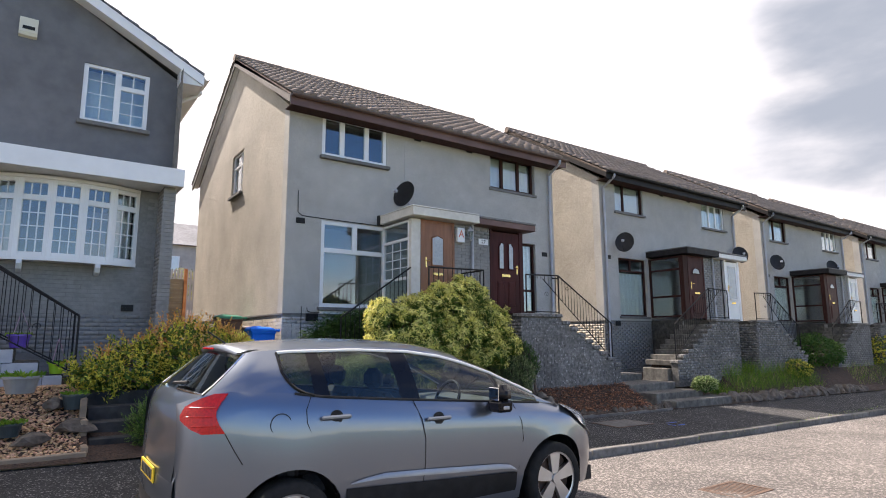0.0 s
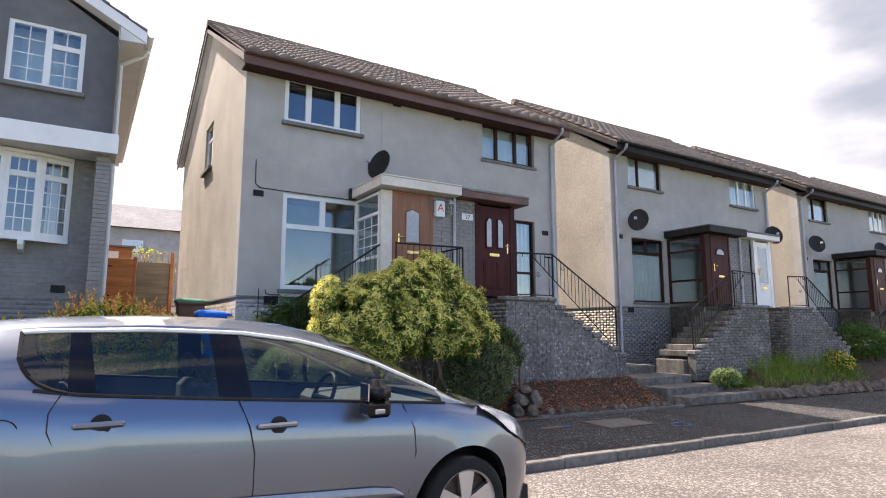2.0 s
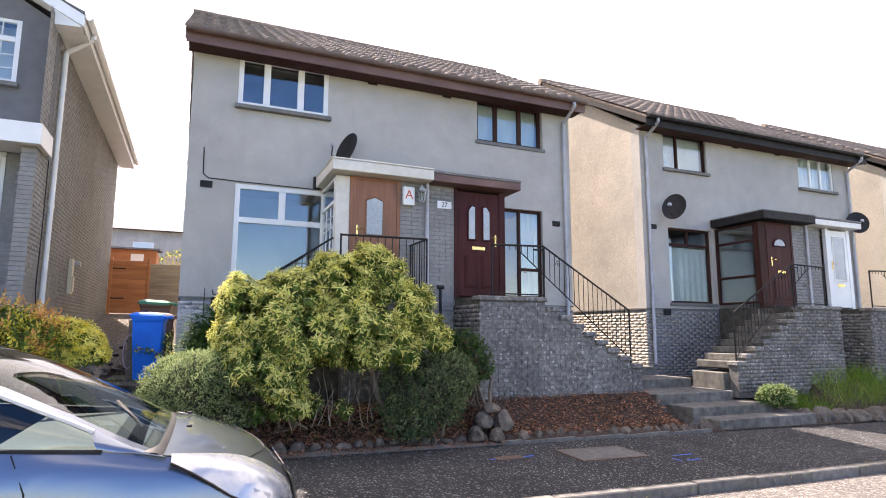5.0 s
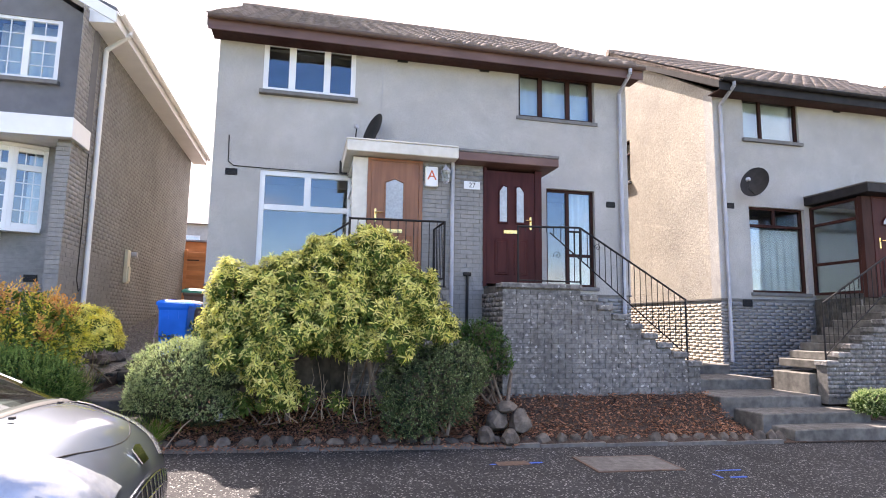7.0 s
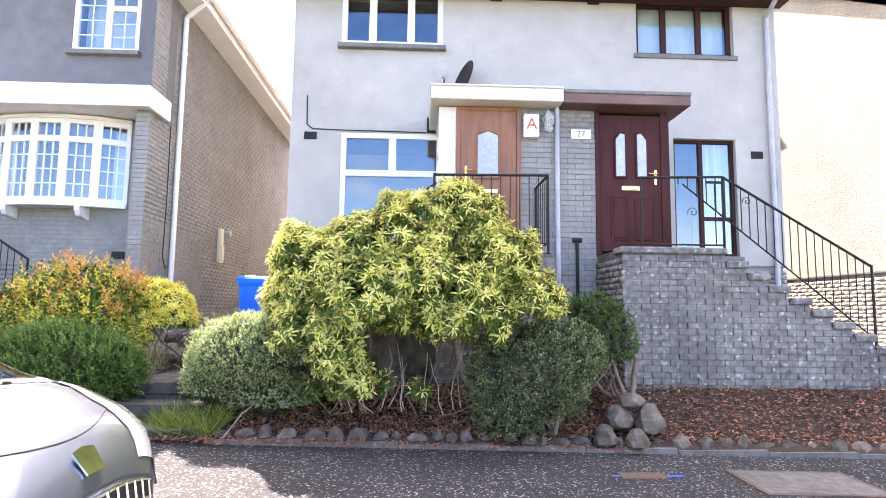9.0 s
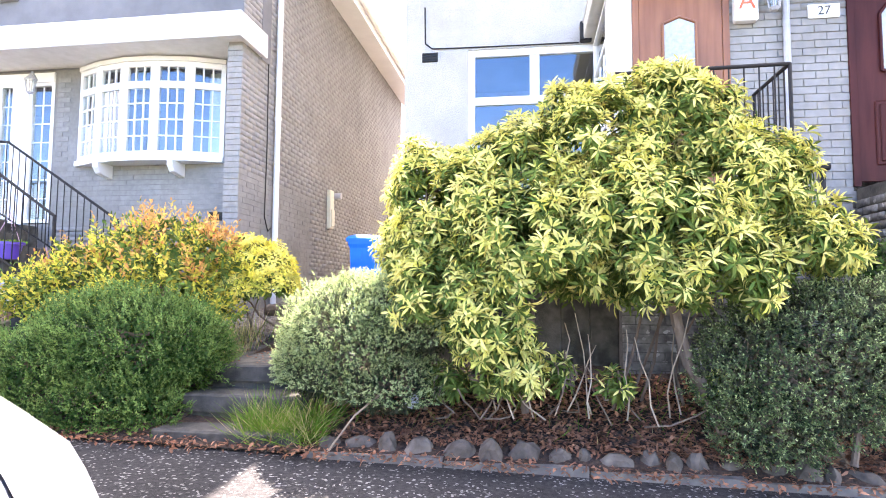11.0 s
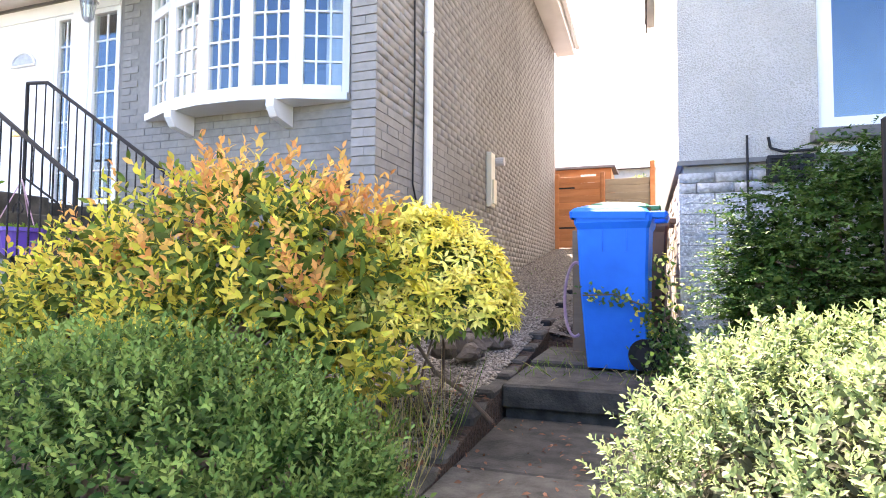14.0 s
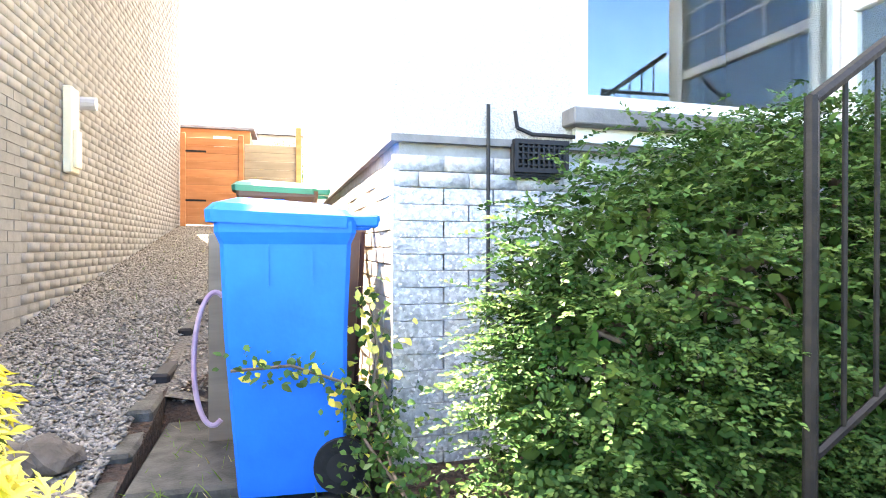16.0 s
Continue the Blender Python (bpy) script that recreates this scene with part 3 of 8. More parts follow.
def from_arrays(name, verts, faces, mats, findex=None, smooth=False):
    me = bpy.data.meshes.new(name)
    verts = np.asarray(verts, np.float32).reshape(-1, 3)
    faces = np.asarray(faces, np.int32)
    k = faces.shape[1]
    me.vertices.add(len(verts))
    me.vertices.foreach_set("co", verts.ravel())
    me.loops.add(faces.size)
    me.loops.foreach_set("vertex_index", faces.ravel())
    me.polygons.add(len(faces))
    me.polygons.foreach_set("loop_start", np.arange(0, faces.size, k, dtype=np.int32))
    for m in mats:
        me.materials.append(M[m])
    if findex is not None:
        me.polygons.foreach_set("material_index", np.asarray(findex, np.int32))
    if smooth:
        me.polygons.foreach_set("use_smooth", [True] * len(faces))
    me.update(calc_edges=True)
    me.validate()
    return me


rng = np.random.default_rng(7)


def norm(a):
    return a / np.maximum(np.linalg.norm(a, axis=-1, keepdims=True), 1e-9)


LEAF_V = np.array([(0, 0, 0), (0.5, 0.38, 0.07), (0.36, 0.72, 0.03), (0, 1, -0.12), (-0.36, 0.72, 0.03), (-0.5, 0.38, 0.07), (0, 0.5, 0.0)])
LEAF_F = np.array([(0, 1, 6), (1, 2, 6), (2, 3, 6), (3, 4, 6), (4, 5, 6), (5, 0, 6)])


def leaves(pos, along, up, length, width):
    """Leaf blades: bases, directions along, rough normals, sizes. Returns vertex and face arrays."""
    n = len(pos)
    y = norm(along)
    x = norm(np.cross(y, up))
    z = np.cross(x, y)
    lv = LEAF_V[None] * np.stack([width, length, np.minimum(length, 4.5 * width)], 1)[:, None, :]
    v = pos[:, None] + lv[..., 0:1] * x[:, None] + lv[..., 1:2] * y[:, None] + lv[..., 2:3] * z[:, None]
    f = LEAF_F[None] + (np.arange(n) * len(LEAF_V))[:, None, None]
    return v.reshape(-1, 3), f.reshape(-1, 3)


def lobe_points(lobes, n, low=-0.6, fuzz=0.06):
    """Points and outward directions over the outside of a heap of ellipsoids (centre, radii)."""
    area = np.array([r[0] * r[1] + r[1] * r[2] + r[0] * r[2] for _, r in lobes])
    pick = rng.choice(len(lobes), n * 3, p=area / area.sum())
    d = norm(rng.normal(size=(n * 3, 3)))
    c = np.array([l[0] for l in lobes])[pick]
    r = np.array([l[1] for l in lobes])[pick]
    bump = 1 + fuzz * np.sin(7 * d[:, :1] + 3 * c[:, :1]) * np.cos(6 * d[:, 1:2] + c[:, 2:]) + fuzz * rng.normal(size=(n * 3, 1))
    p = c + d * r * bump
    keep = d[:, 2] > low
    for i, (lc, lr) in enumerate(lobes):
        inside = (((p - np.array(lc)) / np.array(lr)) ** 2).sum(1) < 0.8
        keep &= ~(inside & (pick != i))
    p, nrm = p[keep], norm(d / r)[keep]
    return p[:n], nrm[:n]


# ---------- ground, road, pavement ----------
def sheet(xs, ys, h):
    bm = bmesh.new()
    g = [[bm.verts.new((x, y, h(x, y))) for y in ys] for x in xs]
    for i in range(len(xs) - 1):
        for j in range(len(ys) - 1):
            bm.faces.new((g[i][j], g[i + 1][j], g[i + 1][j + 1], g[i][j + 1]))
    return bm


def steps_to(a, b, n):
    return [a + (b - a) * i / n for i in range(n + 1)]


structure("ground", sheet([-700, -200, -60, -40, 0, 40, 70, 120, 300, 700], [-700, -200, -40, -8, 6, 30, 90, 200, 700], lambda x, y: slope(x) - 0.45), "grass", "rough green ground running out to the horizon", "ground")
structure("road", sheet(steps_to(-40, 70, 44), [-8, -4, 0, 3, KERB_Y - 0.02], lambda x, y: slope(x) - 0.11 + 0.012 * (KERB_Y - y) * (1 if y > -1 else 0)), "road", "worn grey road surface of pale chippings in sunlight", "road")
structure("pavement", sheet(steps_to(-40, 70, 44), [KERB_Y + 0.12, 6.6, 7.4, BACK_Y + 0.05], pave), "asphalt", "dark asphalt pavement with pale specks beside the gardens", "pavement")
structure("ground_opposite", sheet(steps_to(-40, 70, 22), [-60, -20, -8], lambda x, y: slope(x) - 0.02), "grass", "plain grass verge across the road", "ground")
gx = sorted(set(steps_to(-40, 0, 10) + steps_to(0, 18, 60) + steps_to(18, 70, 26) + [0.719, 0.721, 3.199, 3.201, 4.149, 4.151]))
structure("garden_ground", sheet(gx, [BACK_Y - 0.02, 8.55, 8.75, 9.0, 9.35, 9.9, 10.6, 10.9, 11.2, 12, 12.4, 12.7, 13.2, 15, 17, 21, 30, 40, 60, 90], lambda x, y: garden(x, y) + 0.03 * noise.noise((x * 2.1, y * 2.3, 0)) * (1 if y > 8.5 else 0)), "soil", "dark soil of the front gardens strewn with dead leaves", "garden soil")
# kerb stones
kerb = structure("kerb", boxes((-40, 70, KERB_Y + 0.03, KERB_Y + 0.1, -1.2, -0.95)), "kerb", "pale concrete kerb along the pavement", "kerb")
kb = mesh_of("kerb_stone", boxes((0.004, 0.906, 0, 0.125, -0.24, 0.0), bevel=0.012), "kerb")
for i in range(80):
    x = -16 + i * 0.915
    o = new("kerb_stone", kb)
    o.parent = kerb
    o.matrix_basis = pose(x, KERB_Y, slope(x + 0.45) + 0.012 + 0.006 * math.sin(i * 2.3), 0, 1.03, 0.25 * math.sin(i * 1.7))
# edging strip at the back of the pavement
structure("trim", boxes(*[(x, x + 0.9, BACK_Y - 0.03, BACK_Y + 0.04, slope(x) - 0.1, pave(x + 0.45, BACK_Y) + 0.045) for x in [4.3 + i * 0.91 for i in range(9)]]), "kerb", "low concrete edging at the back of the pavement", "edging")


# ---------- pieces laid in courses ----------
def brick_field(parent, axis, d, out, u0, u1, z0, z1, mat, far, bl=0.215, bh=0.065, joint=0.009, proud=0.012, vj=0.006, limit=300, skip=(), near=lambda u, z: True, ends=None, name="brick"):
    """Bricks on a wall face: axis 'x' or 'y' that the courses follow, face depth d, out = +1 or -1 the way it looks."""
    rows = int((z1 - z0) / (bh + joint))
    made, vs, fs = 0, [], []
    cache = {}

    def piece(w):
        w = round(w, 2)
        if w not in cache:
            bm = bmesh.new()
            if axis == "x":
                box(bm, 0, w, min(0, out * proud), max(0, out * proud), 0, bh)
                top = [f for f in bm.faces if f.normal.y * out > 0.5]
            else:
                box(bm, min(0, out * proud), max(0, out * proud), 0, w, 0, bh)
                top = [f for f in bm.faces if f.normal.x * out > 0.5]
            bmesh.ops.inset_region(bm, faces=top, thickness=0.003, depth=0.001)
            cache[w] = mesh_of(name, bm, mat)
        return cache[w]

    cells = []
    for r in range(rows):
        z = z0 + r * (bh + joint)
        a, b = (u0, u1) if ends is None else ends(z + bh / 2)
        u = a - (0 if r % 2 == 0 else (bl + vj) / 2)
        while u < b - 0.02:
            p, q = max(u, a), min(u + bl, b)
            if q - p > 0.03 and not any(s[0] < q and p < s[1] and s[2] < z + bh and z < s[3] for s in skip):
                cells.append((p, q, z))
            u += bl + vj
    cells.sort(key=lambda c: not near(c[0], c[2]))
    for p, q, z in cells:
        j = 0.003 * math.sin(37 * p + 91 * z)
        if made < limit:
            o = new(name, piece(q - p))
            o.parent = parent
            o.matrix_basis = Matrix.Translation((p, d + j * out, z) if axis == "x" else (d + j * out, p, z))
            made += 1
        else:
            f = d + (proud + j) * out
            k = len(vs)
            e = 0.002
            for dep, s in ((d, 0), (f, e)):
                for uu, zz in ((p + s, z + s), (q - s, z + s), (q - s, z + bh - s), (p + s, z + bh - s)):
                    vs.append((uu, dep, zz) if axis == "x" else (dep, uu, zz))
            for a0, b0 in ((0, 1), (1, 2), (2, 3), (3, 0)):
                fs.append((k + a0, k + b0, k + b0 + 4, k + a0 + 4))
            fs.append((k + 4, k + 5, k + 6, k + 7))
    if fs:
        me = from_arrays(name + "work", vs, fs, [far])
        o = part(name + "work", me, far, parent)
        o["kind"] = "stuff"


LATE = []      # brick and tile work, laid at the end


# ---------- windows and doors ----------
def window(house, x0, x1, z0, z1, y, uprights, rails, mat, name="window", bars=None, axis="x", sash=0.05, depth=0.07, label="", sill=True, out=-1):
    """A glazed window in an opening. uprights, rails: places of the bars between panes, rails as (u0, u1, z). bars: (nu, nz) thin glazing bars per pane."""
    def bx(bm, u0, u1, d0, d1, a, b):
        box(bm, *((u0, u1, d0, d1) if axis == "x" else (d0, d1, u0, u1)), a, b, bevel=0.006)
    d0, d1 = (y, y + depth) if out < 0 else (y - depth, y)
    f = wall_mesh(x0, x1, z0, z1, d0, d1, [(x0 + sash, x1 - sash, z0 + sash, z1 - sash)], axis=axis)
    win = part(name, f, mat, house, label)
    for u, a, b in uprights:
        f = bmesh.new()
        bx(f, u - sash * 0.7, u + sash * 0.7, d0 + 0.003, d1 - 0.003, max(a, z0 + sash), min(b, z1 - sash))
        part("mullion", f, mat, win)
    for a, b, z in rails:
        f = bmesh.new()
        bx(f, max(a, x0 + sash), min(b, x1 - sash), d0 + 0.005, d1 - 0.005, z - sash * 0.6, z + sash * 0.6)
        part("transom", f, mat, win)
    for (a, b, lo, hi, nu, nz) in bars or ():
        for i in range(1, nu):
            u = a + (b - a) * i / nu
            f = bmesh.new()
            bx(f, u - 0.009, u + 0.009, (d0 + d1) / 2 - 0.012, (d0 + d1) / 2 + 0.012, lo, hi)
            part("glazing_bar", f, mat, win)
        for i in range(1, nz):
            z = lo + (hi - lo) * i / nz
            f = bmesh.new()
            bx(f, a, b, (d0 + d1) / 2 - 0.0115, (d0 + d1) / 2 + 0.0115, z - 0.009, z + 0.009)
            part("glazing_bar", f, mat, win)
    g = bmesh.new()
    mid = (d0 + d1) / 2
    if axis == "x":
        box(g, x0 + sash / 2, x1 - sash / 2, mid - 0.003, mid + 0.003, z0 + sash / 2, z1 - sash / 2)
    else:
        box(g, mid - 0.003, mid + 0.003, x0 + sash / 2, x1 - sash / 2, z0 + sash / 2, z1 - sash / 2)
    pane = part("pane", g, "glass", win)
    pane.visible_shadow = False
    if sill:
        s = bmesh.new()
        s0, s1 = (d0 - 0.13, d0 + 0.02) if out < 0 else (d1 - 0.02, d1 + 0.13)
        bx(s, x0 - 0.05, x1 + 0.05, s0, s1, z0 - 0.075, z0 - 0.002)
        part("sill", s, "stone_sill", win)
    return win


def curtain(house, x0, x1, z0, z1, y, name="curtain", mat="curtain", folds=60, amp=0.02):
    n = max(8, int((x1 - x0) * folds))
    bm = bmesh.new()
    lo, hi = [], []
    for i in range(n + 1):
        x = x0 + (x1 - x0) * i / n
        yy = y + amp * math.sin(i * 1.3) + 0.4 * amp * math.sin(i * 0.37)
        lo.append(bm.verts.new((x, yy, z0)))
        hi.append(bm.verts.new((x, yy, z1)))
    for i in range(n):
        bm.faces.new((lo[i], lo[i + 1], hi[i + 1], hi[i]))
    return part(name, bm, mat, house, smooth=True)


def panel_door(house, x0, x1, z0, z1, y, mat, glazing, label, handle_x, mail_z, panels=()):
    """A door leaf with raised mouldings, glazing (list of outlines in x, z), a lever handle and a letter plate."""
    leaf = part("door", boxes((x0, x1, y, y + 0.05, z0, z1), bevel=0.006), mat, house, label)
    for o in glazing:
        bm = prism(bmesh.new(), o, "y", y - 0.012, y - 0.002)
        part("door_glass", bm, "frost", leaf, "frosted glass")
        cx, cz = sum(p[0] for p in o) / len(o), sum(p[1] for p in o) / len(o)
        rim = bmesh.new()
        for i in range(len(o)):
            a, b = o[i], o[(i + 1) % len(o)]
            ex = [(cx + (p[0] - cx) * 1.1, y - 0.014, cz + (p[1] - cz) * 1.06) for p in (a, b)]
            rod(rim, ex[0], ex[1], 0.013, 6)
        part("moulding", rim, mat, leaf)
    for a, b, c, d in panels:
        bm = bmesh.new()
        box(bm, a, b, y - 0.012, y + 0.004, c, d, bevel=0.011)
        box(bm, a + 0.035, b - 0.035, y - 0.02, y - 0.008, c + 0.035, d - 0.035, bevel=0.008)
        part("door_panel", bm, mat, leaf)
    bm = boxes((handle_x - 0.018, handle_x + 0.018, y - 0.012, y, z0 + 0.93, z0 + 1.15), bevel=0.005)
    rod(bm, (handle_x, y - 0.01, z0 + 1.08), (handle_x, y - 0.055, z0 + 1.08), 0.01)
    s = 1 if handle_x < (x0 + x1) / 2 else -1
    rod(bm, (handle_x - 0.01 * s, y - 0.055, z0 + 1.08), (handle_x + 0.11 * s, y - 0.055, z0 + 1.085), 0.01)
    part("door_handle", bm, "gold", leaf, "brass lever handle")
    bm = boxes(((x0 + x1) / 2 - 0.13, (x0 + x1) / 2 + 0.13, y - 0.014, y, mail_z - 0.035, mail_z + 0.035), bevel=0.006)
    box(bm, (x0 + x1) / 2 - 0.1, (x0 + x1) / 2 + 0.1, y - 0.02, y - 0.012, mail_z - 0.02, mail_z + 0.02, bevel=0.003)
    part("letter_plate", bm, "gold", leaf, "brass letter plate")
    return leaf


def vent(house, x, z, y, w=0.2, h=0.12, name="air_vent"):
    bm = boxes((x - w / 2, x + w / 2, y - 0.012, y + 0.01, z - h / 2, z + h / 2), bevel=0.004)
    for i in range(4):
        zz = z - h / 2 + h * (i + 0.5) / 4
        box(bm, x - w / 2 + 0.012, x + w / 2 - 0.012, y - 0.02, y - 0.011, zz - 0.006, zz + 0.004)
    part(name, bm, "blackplastic", house)


def pipe(house, pts, r, name="downpipe", mat="pipe"):
    bm = rods(pts, r, 10)
    for a, b in zip(pts, pts[1:]):
        if abs(a[2] - b[2]) > 1.5:
            for k in (0.12, 0.5, 0.88):
                z = a[2] + (b[2] - a[2]) * k
                bmesh.ops.create_cone(bm, cap_ends=True, segments=10, radius1=r * 1.22, radius2=r * 1.22, depth=0.05, matrix=Matrix.Translation((a[0] + (b[0] - a[0]) * k, a[1] + (b[1] - a[1]) * k, z)))
    return part(name, bm, mat, house, smooth=False)


def roof_tiles(roof, x0, x1, eave, ridge, mat, far, limit, w=0.3, gauge=0.34, name="roof_tile"):
    """Profiled tiles laid in courses up a slope; eave and ridge are (y, z)."""
    ey, ez, ry, rz = *eave, *ridge
    L = math.hypot(ry - ey, rz - ez)
    ty, tz = (ry - ey) / L, (rz - ez) / L
    side = 1 if ry > ey else -1
    ny, nz = -tz * side, ty * side
    rows, cols = int(L / gauge) + 1, int((x1 - x0) / w)
    prof = [(0.0, 0.0), (0.06, 0.0), (0.12, 0.006), (0.16, 0.045), (0.21, 0.06), (0.26, 0.045), (w, 0.002)]
    vs = []
    for s, lift in ((0.0, 0.03), (gauge + 0.05, 0.004)):
        for u, h in prof:
            vs.append((u, s * ty + (h + lift) * ny, s * tz + (h + lift) * nz))
    for u, h in prof:
        vs.append((u, 0.004 * ny, 0.004 * nz))
    k = len(prof)
    fs = [(i, i + 1, i + 1 + k, i + k) for i in range(k - 1)] + [(i + 2 * k, i + 1 + 2 * k, i + 1, i) for i in range(k - 1)]
    one = from_arrays(name, vs, fs, [mat])
    base = np.array(vs)
    av, af, made = [], [], 0
    for r in range(rows):
        for c in range(cols):
            s = r * gauge
            if s + gauge * 0.6 > L:
                continue
            at = np.array((x0 + c * w + 0.004 * math.sin(r * 3 + c * 5), ey + s * ty, ez + s * tz + 0.004 * math.sin(r * 7 + c * 1.9)))
            if made < limit:
                o = new(name, one)
                o.parent = roof
                o.matrix_basis = Matrix.Translation(at)
                made += 1
            else:
                af += [tuple(i + len(av) * len(vs) for i in f) for f in fs]
                av.append(base + at)
    if av:
        o = part(name + "s", from_arrays(name + "s", np.concatenate(av), af, [far]), far, roof)
        o["kind"] = "stuff"


# ---------- the pairs of houses of the row ----------
FY, RY, PLZ, EZ = 11.65, 19.75, 2.14, 6.6      # front and rear wall, top of the plinth, wall head


def row_house(x0, style):
    """A pair of two-storey houses, eight metres wide, gable to gable. style 0: white window and pale porch on one side; 1: all dark."""
    X = lambda v: x0 + v - 4.2
    x1 = X(12.15)
    h = thing("house", (x0, FY, 0.7), "pair of grey rendered two-storey houses with a brown tiled roof" if style == 0 else "pair of grey rendered houses with dark brown windows and porch", "house", "houses in the row")
    lw0 = (X(5.0), X(6.62), 2.28, 4.17) if style == 0 else (X(4.98), X(6.4), 2.28, 4.12)
    up0 = (X(4.96), X(6.6), 5.62, 6.58) if style == 0 else (X(4.95), X(6.4), 5.62, 6.56)
    up1 = (X(9.8), X(11.44), 5.62, 6.56) if style == 0 else (X(9.9), X(11.4), 5.62, 6.56)
    lw1 = (X(10.37), X(11.4), 2.28, 4.2)
    T = 0.28
    front = part("wall", wall_mesh(x0, x1, PLZ, EZ, FY, FY + T, [lw0, up0, up1, lw1]), "render", h, "smooth grey rendered front wall")
    gw = (14.95, 15.95, 5.4, 6.55)

    def gable(x, d, holes, label):
        bm = wall_mesh(FY + T, RY, PLZ, EZ, x, x + d, holes, axis="y")
        prism(bm, [(FY + 0.02, EZ), (RY - 0.02, EZ), ((FY + RY) / 2, 9.25)], "x", x, x + d)
        return part("gable_wall", bm, "harl", h, label)
    gab = gable(x0, T, [gw], "sunlit cream pebbledashed gable wall")
    gable(x1, -T, [], "cream pebbledashed gable wall")
    part("wall", boxes((x0 + T, x1 - T, RY - T, RY, PLZ, EZ)), "render", h)
    part("upper_floor", boxes((x0 + T, x1 - T, FY + T, RY - T, 4.5, 4.7), (x0 + T, x1 - T, FY + T, RY - T, 1.95, 2.1), (x0 + T, x1 - T, 14.2, 14.3, 2.1, 6.5), (X(8.1), X(8.2), FY + T, 14.2, 2.1, 6.5), (x0 + T, x1 - T, FY + T, RY - T, 6.5, 6.55)), "room", h)
    # plinth with its core set back behind the bricks
    pl = part("plinth", boxes((x0 + 0.03, x1 - 0.03, FY + 0.03, RY - 0.03, -0.1, PLZ - 0.002)), "plmortar", h, "painted brick plinth")
    part("string_course", boxes((x0 - 0.012, x1 + 0.012, FY - 0.012, FY + 0.02, PLZ - 0.03, PLZ), (x0 - 0.012, x0 + 0.02, FY + 0.02, RY, PLZ - 0.03, PLZ)), "stone_sill", h)
    near_plinth = style == 0
    LATE.append(lambda: brick_field(pl, "x", FY + 0.03, -1, x0, X(6.5), 0.5, PLZ - 0.03, "plinth" if near_plinth else "h0brick", "plinth_far" if near_plinth else "h0brick_far", limit=230 if near_plinth else 0, vj=0.002, joint=0.003, proud=0.028))
    LATE.append(lambda: brick_field(pl, "x", FY + 0.03, -1, X(9.7), x1, 0.5, PLZ - 0.03, "h0brick", "h0brick_far", limit=0, vj=0.002, joint=0.003, proud=0.028))
    LATE.append(lambda: brick_field(pl, "y", x0 + 0.03, -1, FY + 0.006, RY, 0.62, PLZ - 0.03, "creambrick", "creambrick", limit=280 if near_plinth else 0, vj=0.004, joint=0.006, proud=0.027, near=lambda u, z: u < 14.5))
    # roof
    my, mz = (FY + RY) / 2, 9.33 if style == 0 else 9.36
    ey0, ey1, ez = FY - 0.45, RY + 0.45, 6.7
    bm = prism(bmesh.new(), [(ey0, ez), (my, mz), (ey1, ez), (ey1, ez - 0.06), (my, mz - 0.14), (ey0, ez - 0.06)], "x", x0 - 0.16, x1 + 0.16)
    roof = part("roof", bm, "tile_far", h, "brown interlocking concrete roof tiles with lichen")
    LATE.append(lambda: roof_tiles(roof, x0 - 0.18, x1 + 0.2, (ey0 - 0.03, ez + 0.0), (my, mz), "tile", "tile_far", 290 if style == 0 else 0))
    LATE.append(lambda: roof_tiles(roof, x0 - 0.18, x1 + 0.2, (ey1 + 0.03, ez + 0.0), (my, mz), "tile", "tile_far", 0))
    rb = bmesh.new()
    for i in range(19):
        a = x0 - 0.18 + i * 0.443
        bmesh.ops.create_cone(rb, cap_ends=True, segments=10, radius1=0.115, radius2=0.125, depth=0.45, matrix=Matrix.Translation((a + 0.22, my, mz + 0.0)) @ Matrix.Rotation(radians(90), 4, "Y"))
    part("ridge_tiles", rb, "tile_far", roof)
    fb = bmesh.new()
    box(fb, x0 - 0.14, x1 + 0.14, ey0 + 0.02, ey0 + 0.05, ez - 0.24, ez - 0.035)
    part("fascia", fb, "fascia" if style == 0 else "blackwood", h, "faded brown fascia board")
    part("soffit", boxes((x0 - 0.1, x1 + 0.1, ey0 + 0.05, FY, ez - 0.22, ez - 0.2)), "brownwood", h)
    for s, xx in ((-1, x0 - 0.16), (1, x1 + 0.12)):
        vb = prism(bmesh.new(), [(ey0 + 0.02, ez - 0.2), (ey0 + 0.02, ez - 0.03), (my, mz - 0.03), (ey1 - 0.02, ez - 0.03), (ey1 - 0.02, ez - 0.2), (my, mz - 0.24)], "x", xx, xx + 0.035)
        part("bargeboard", vb, "verge" if style == 0 else "blackwood", h)
        vb = prism(bmesh.new(), [(FY - 0.3, ez - 0.13), (my, mz - 0.17), (RY + 0.3, ez - 0.13), (RY + 0.3, ez - 0.15), (my, mz - 0.19), (FY - 0.3, ez - 0.15)], "x", *sorted((xx + 0.03 if s < 0 else xx, x0 if s < 0 else x1)))
        part("verge_soffit", vb, "whitepaint" if style == 0 else "brownwood", h)
    gb = bmesh.new()
    n, R = 8, 0.06
    for yc, zc in ((ey0 - 0.05, ez - 0.02),):
        ring = [(yc + R * math.cos(math.pi * (1 + i / n)), zc + R * math.sin(math.pi * (1 + i / n))) for i in range(n + 1)]
        ring += [(yc + R * 0.85 * math.cos(math.pi * (2 - i / n)), zc + R * 0.85 * math.sin(math.pi * (2 - i / n))) for i in range(n + 1)]
        prism(gb, ring, "x", x0 - 0.14, x1 + 0.14)
    part("gutter", gb, "gutter" if style == 0 else "blackwood", h, "dark half-round gutter")
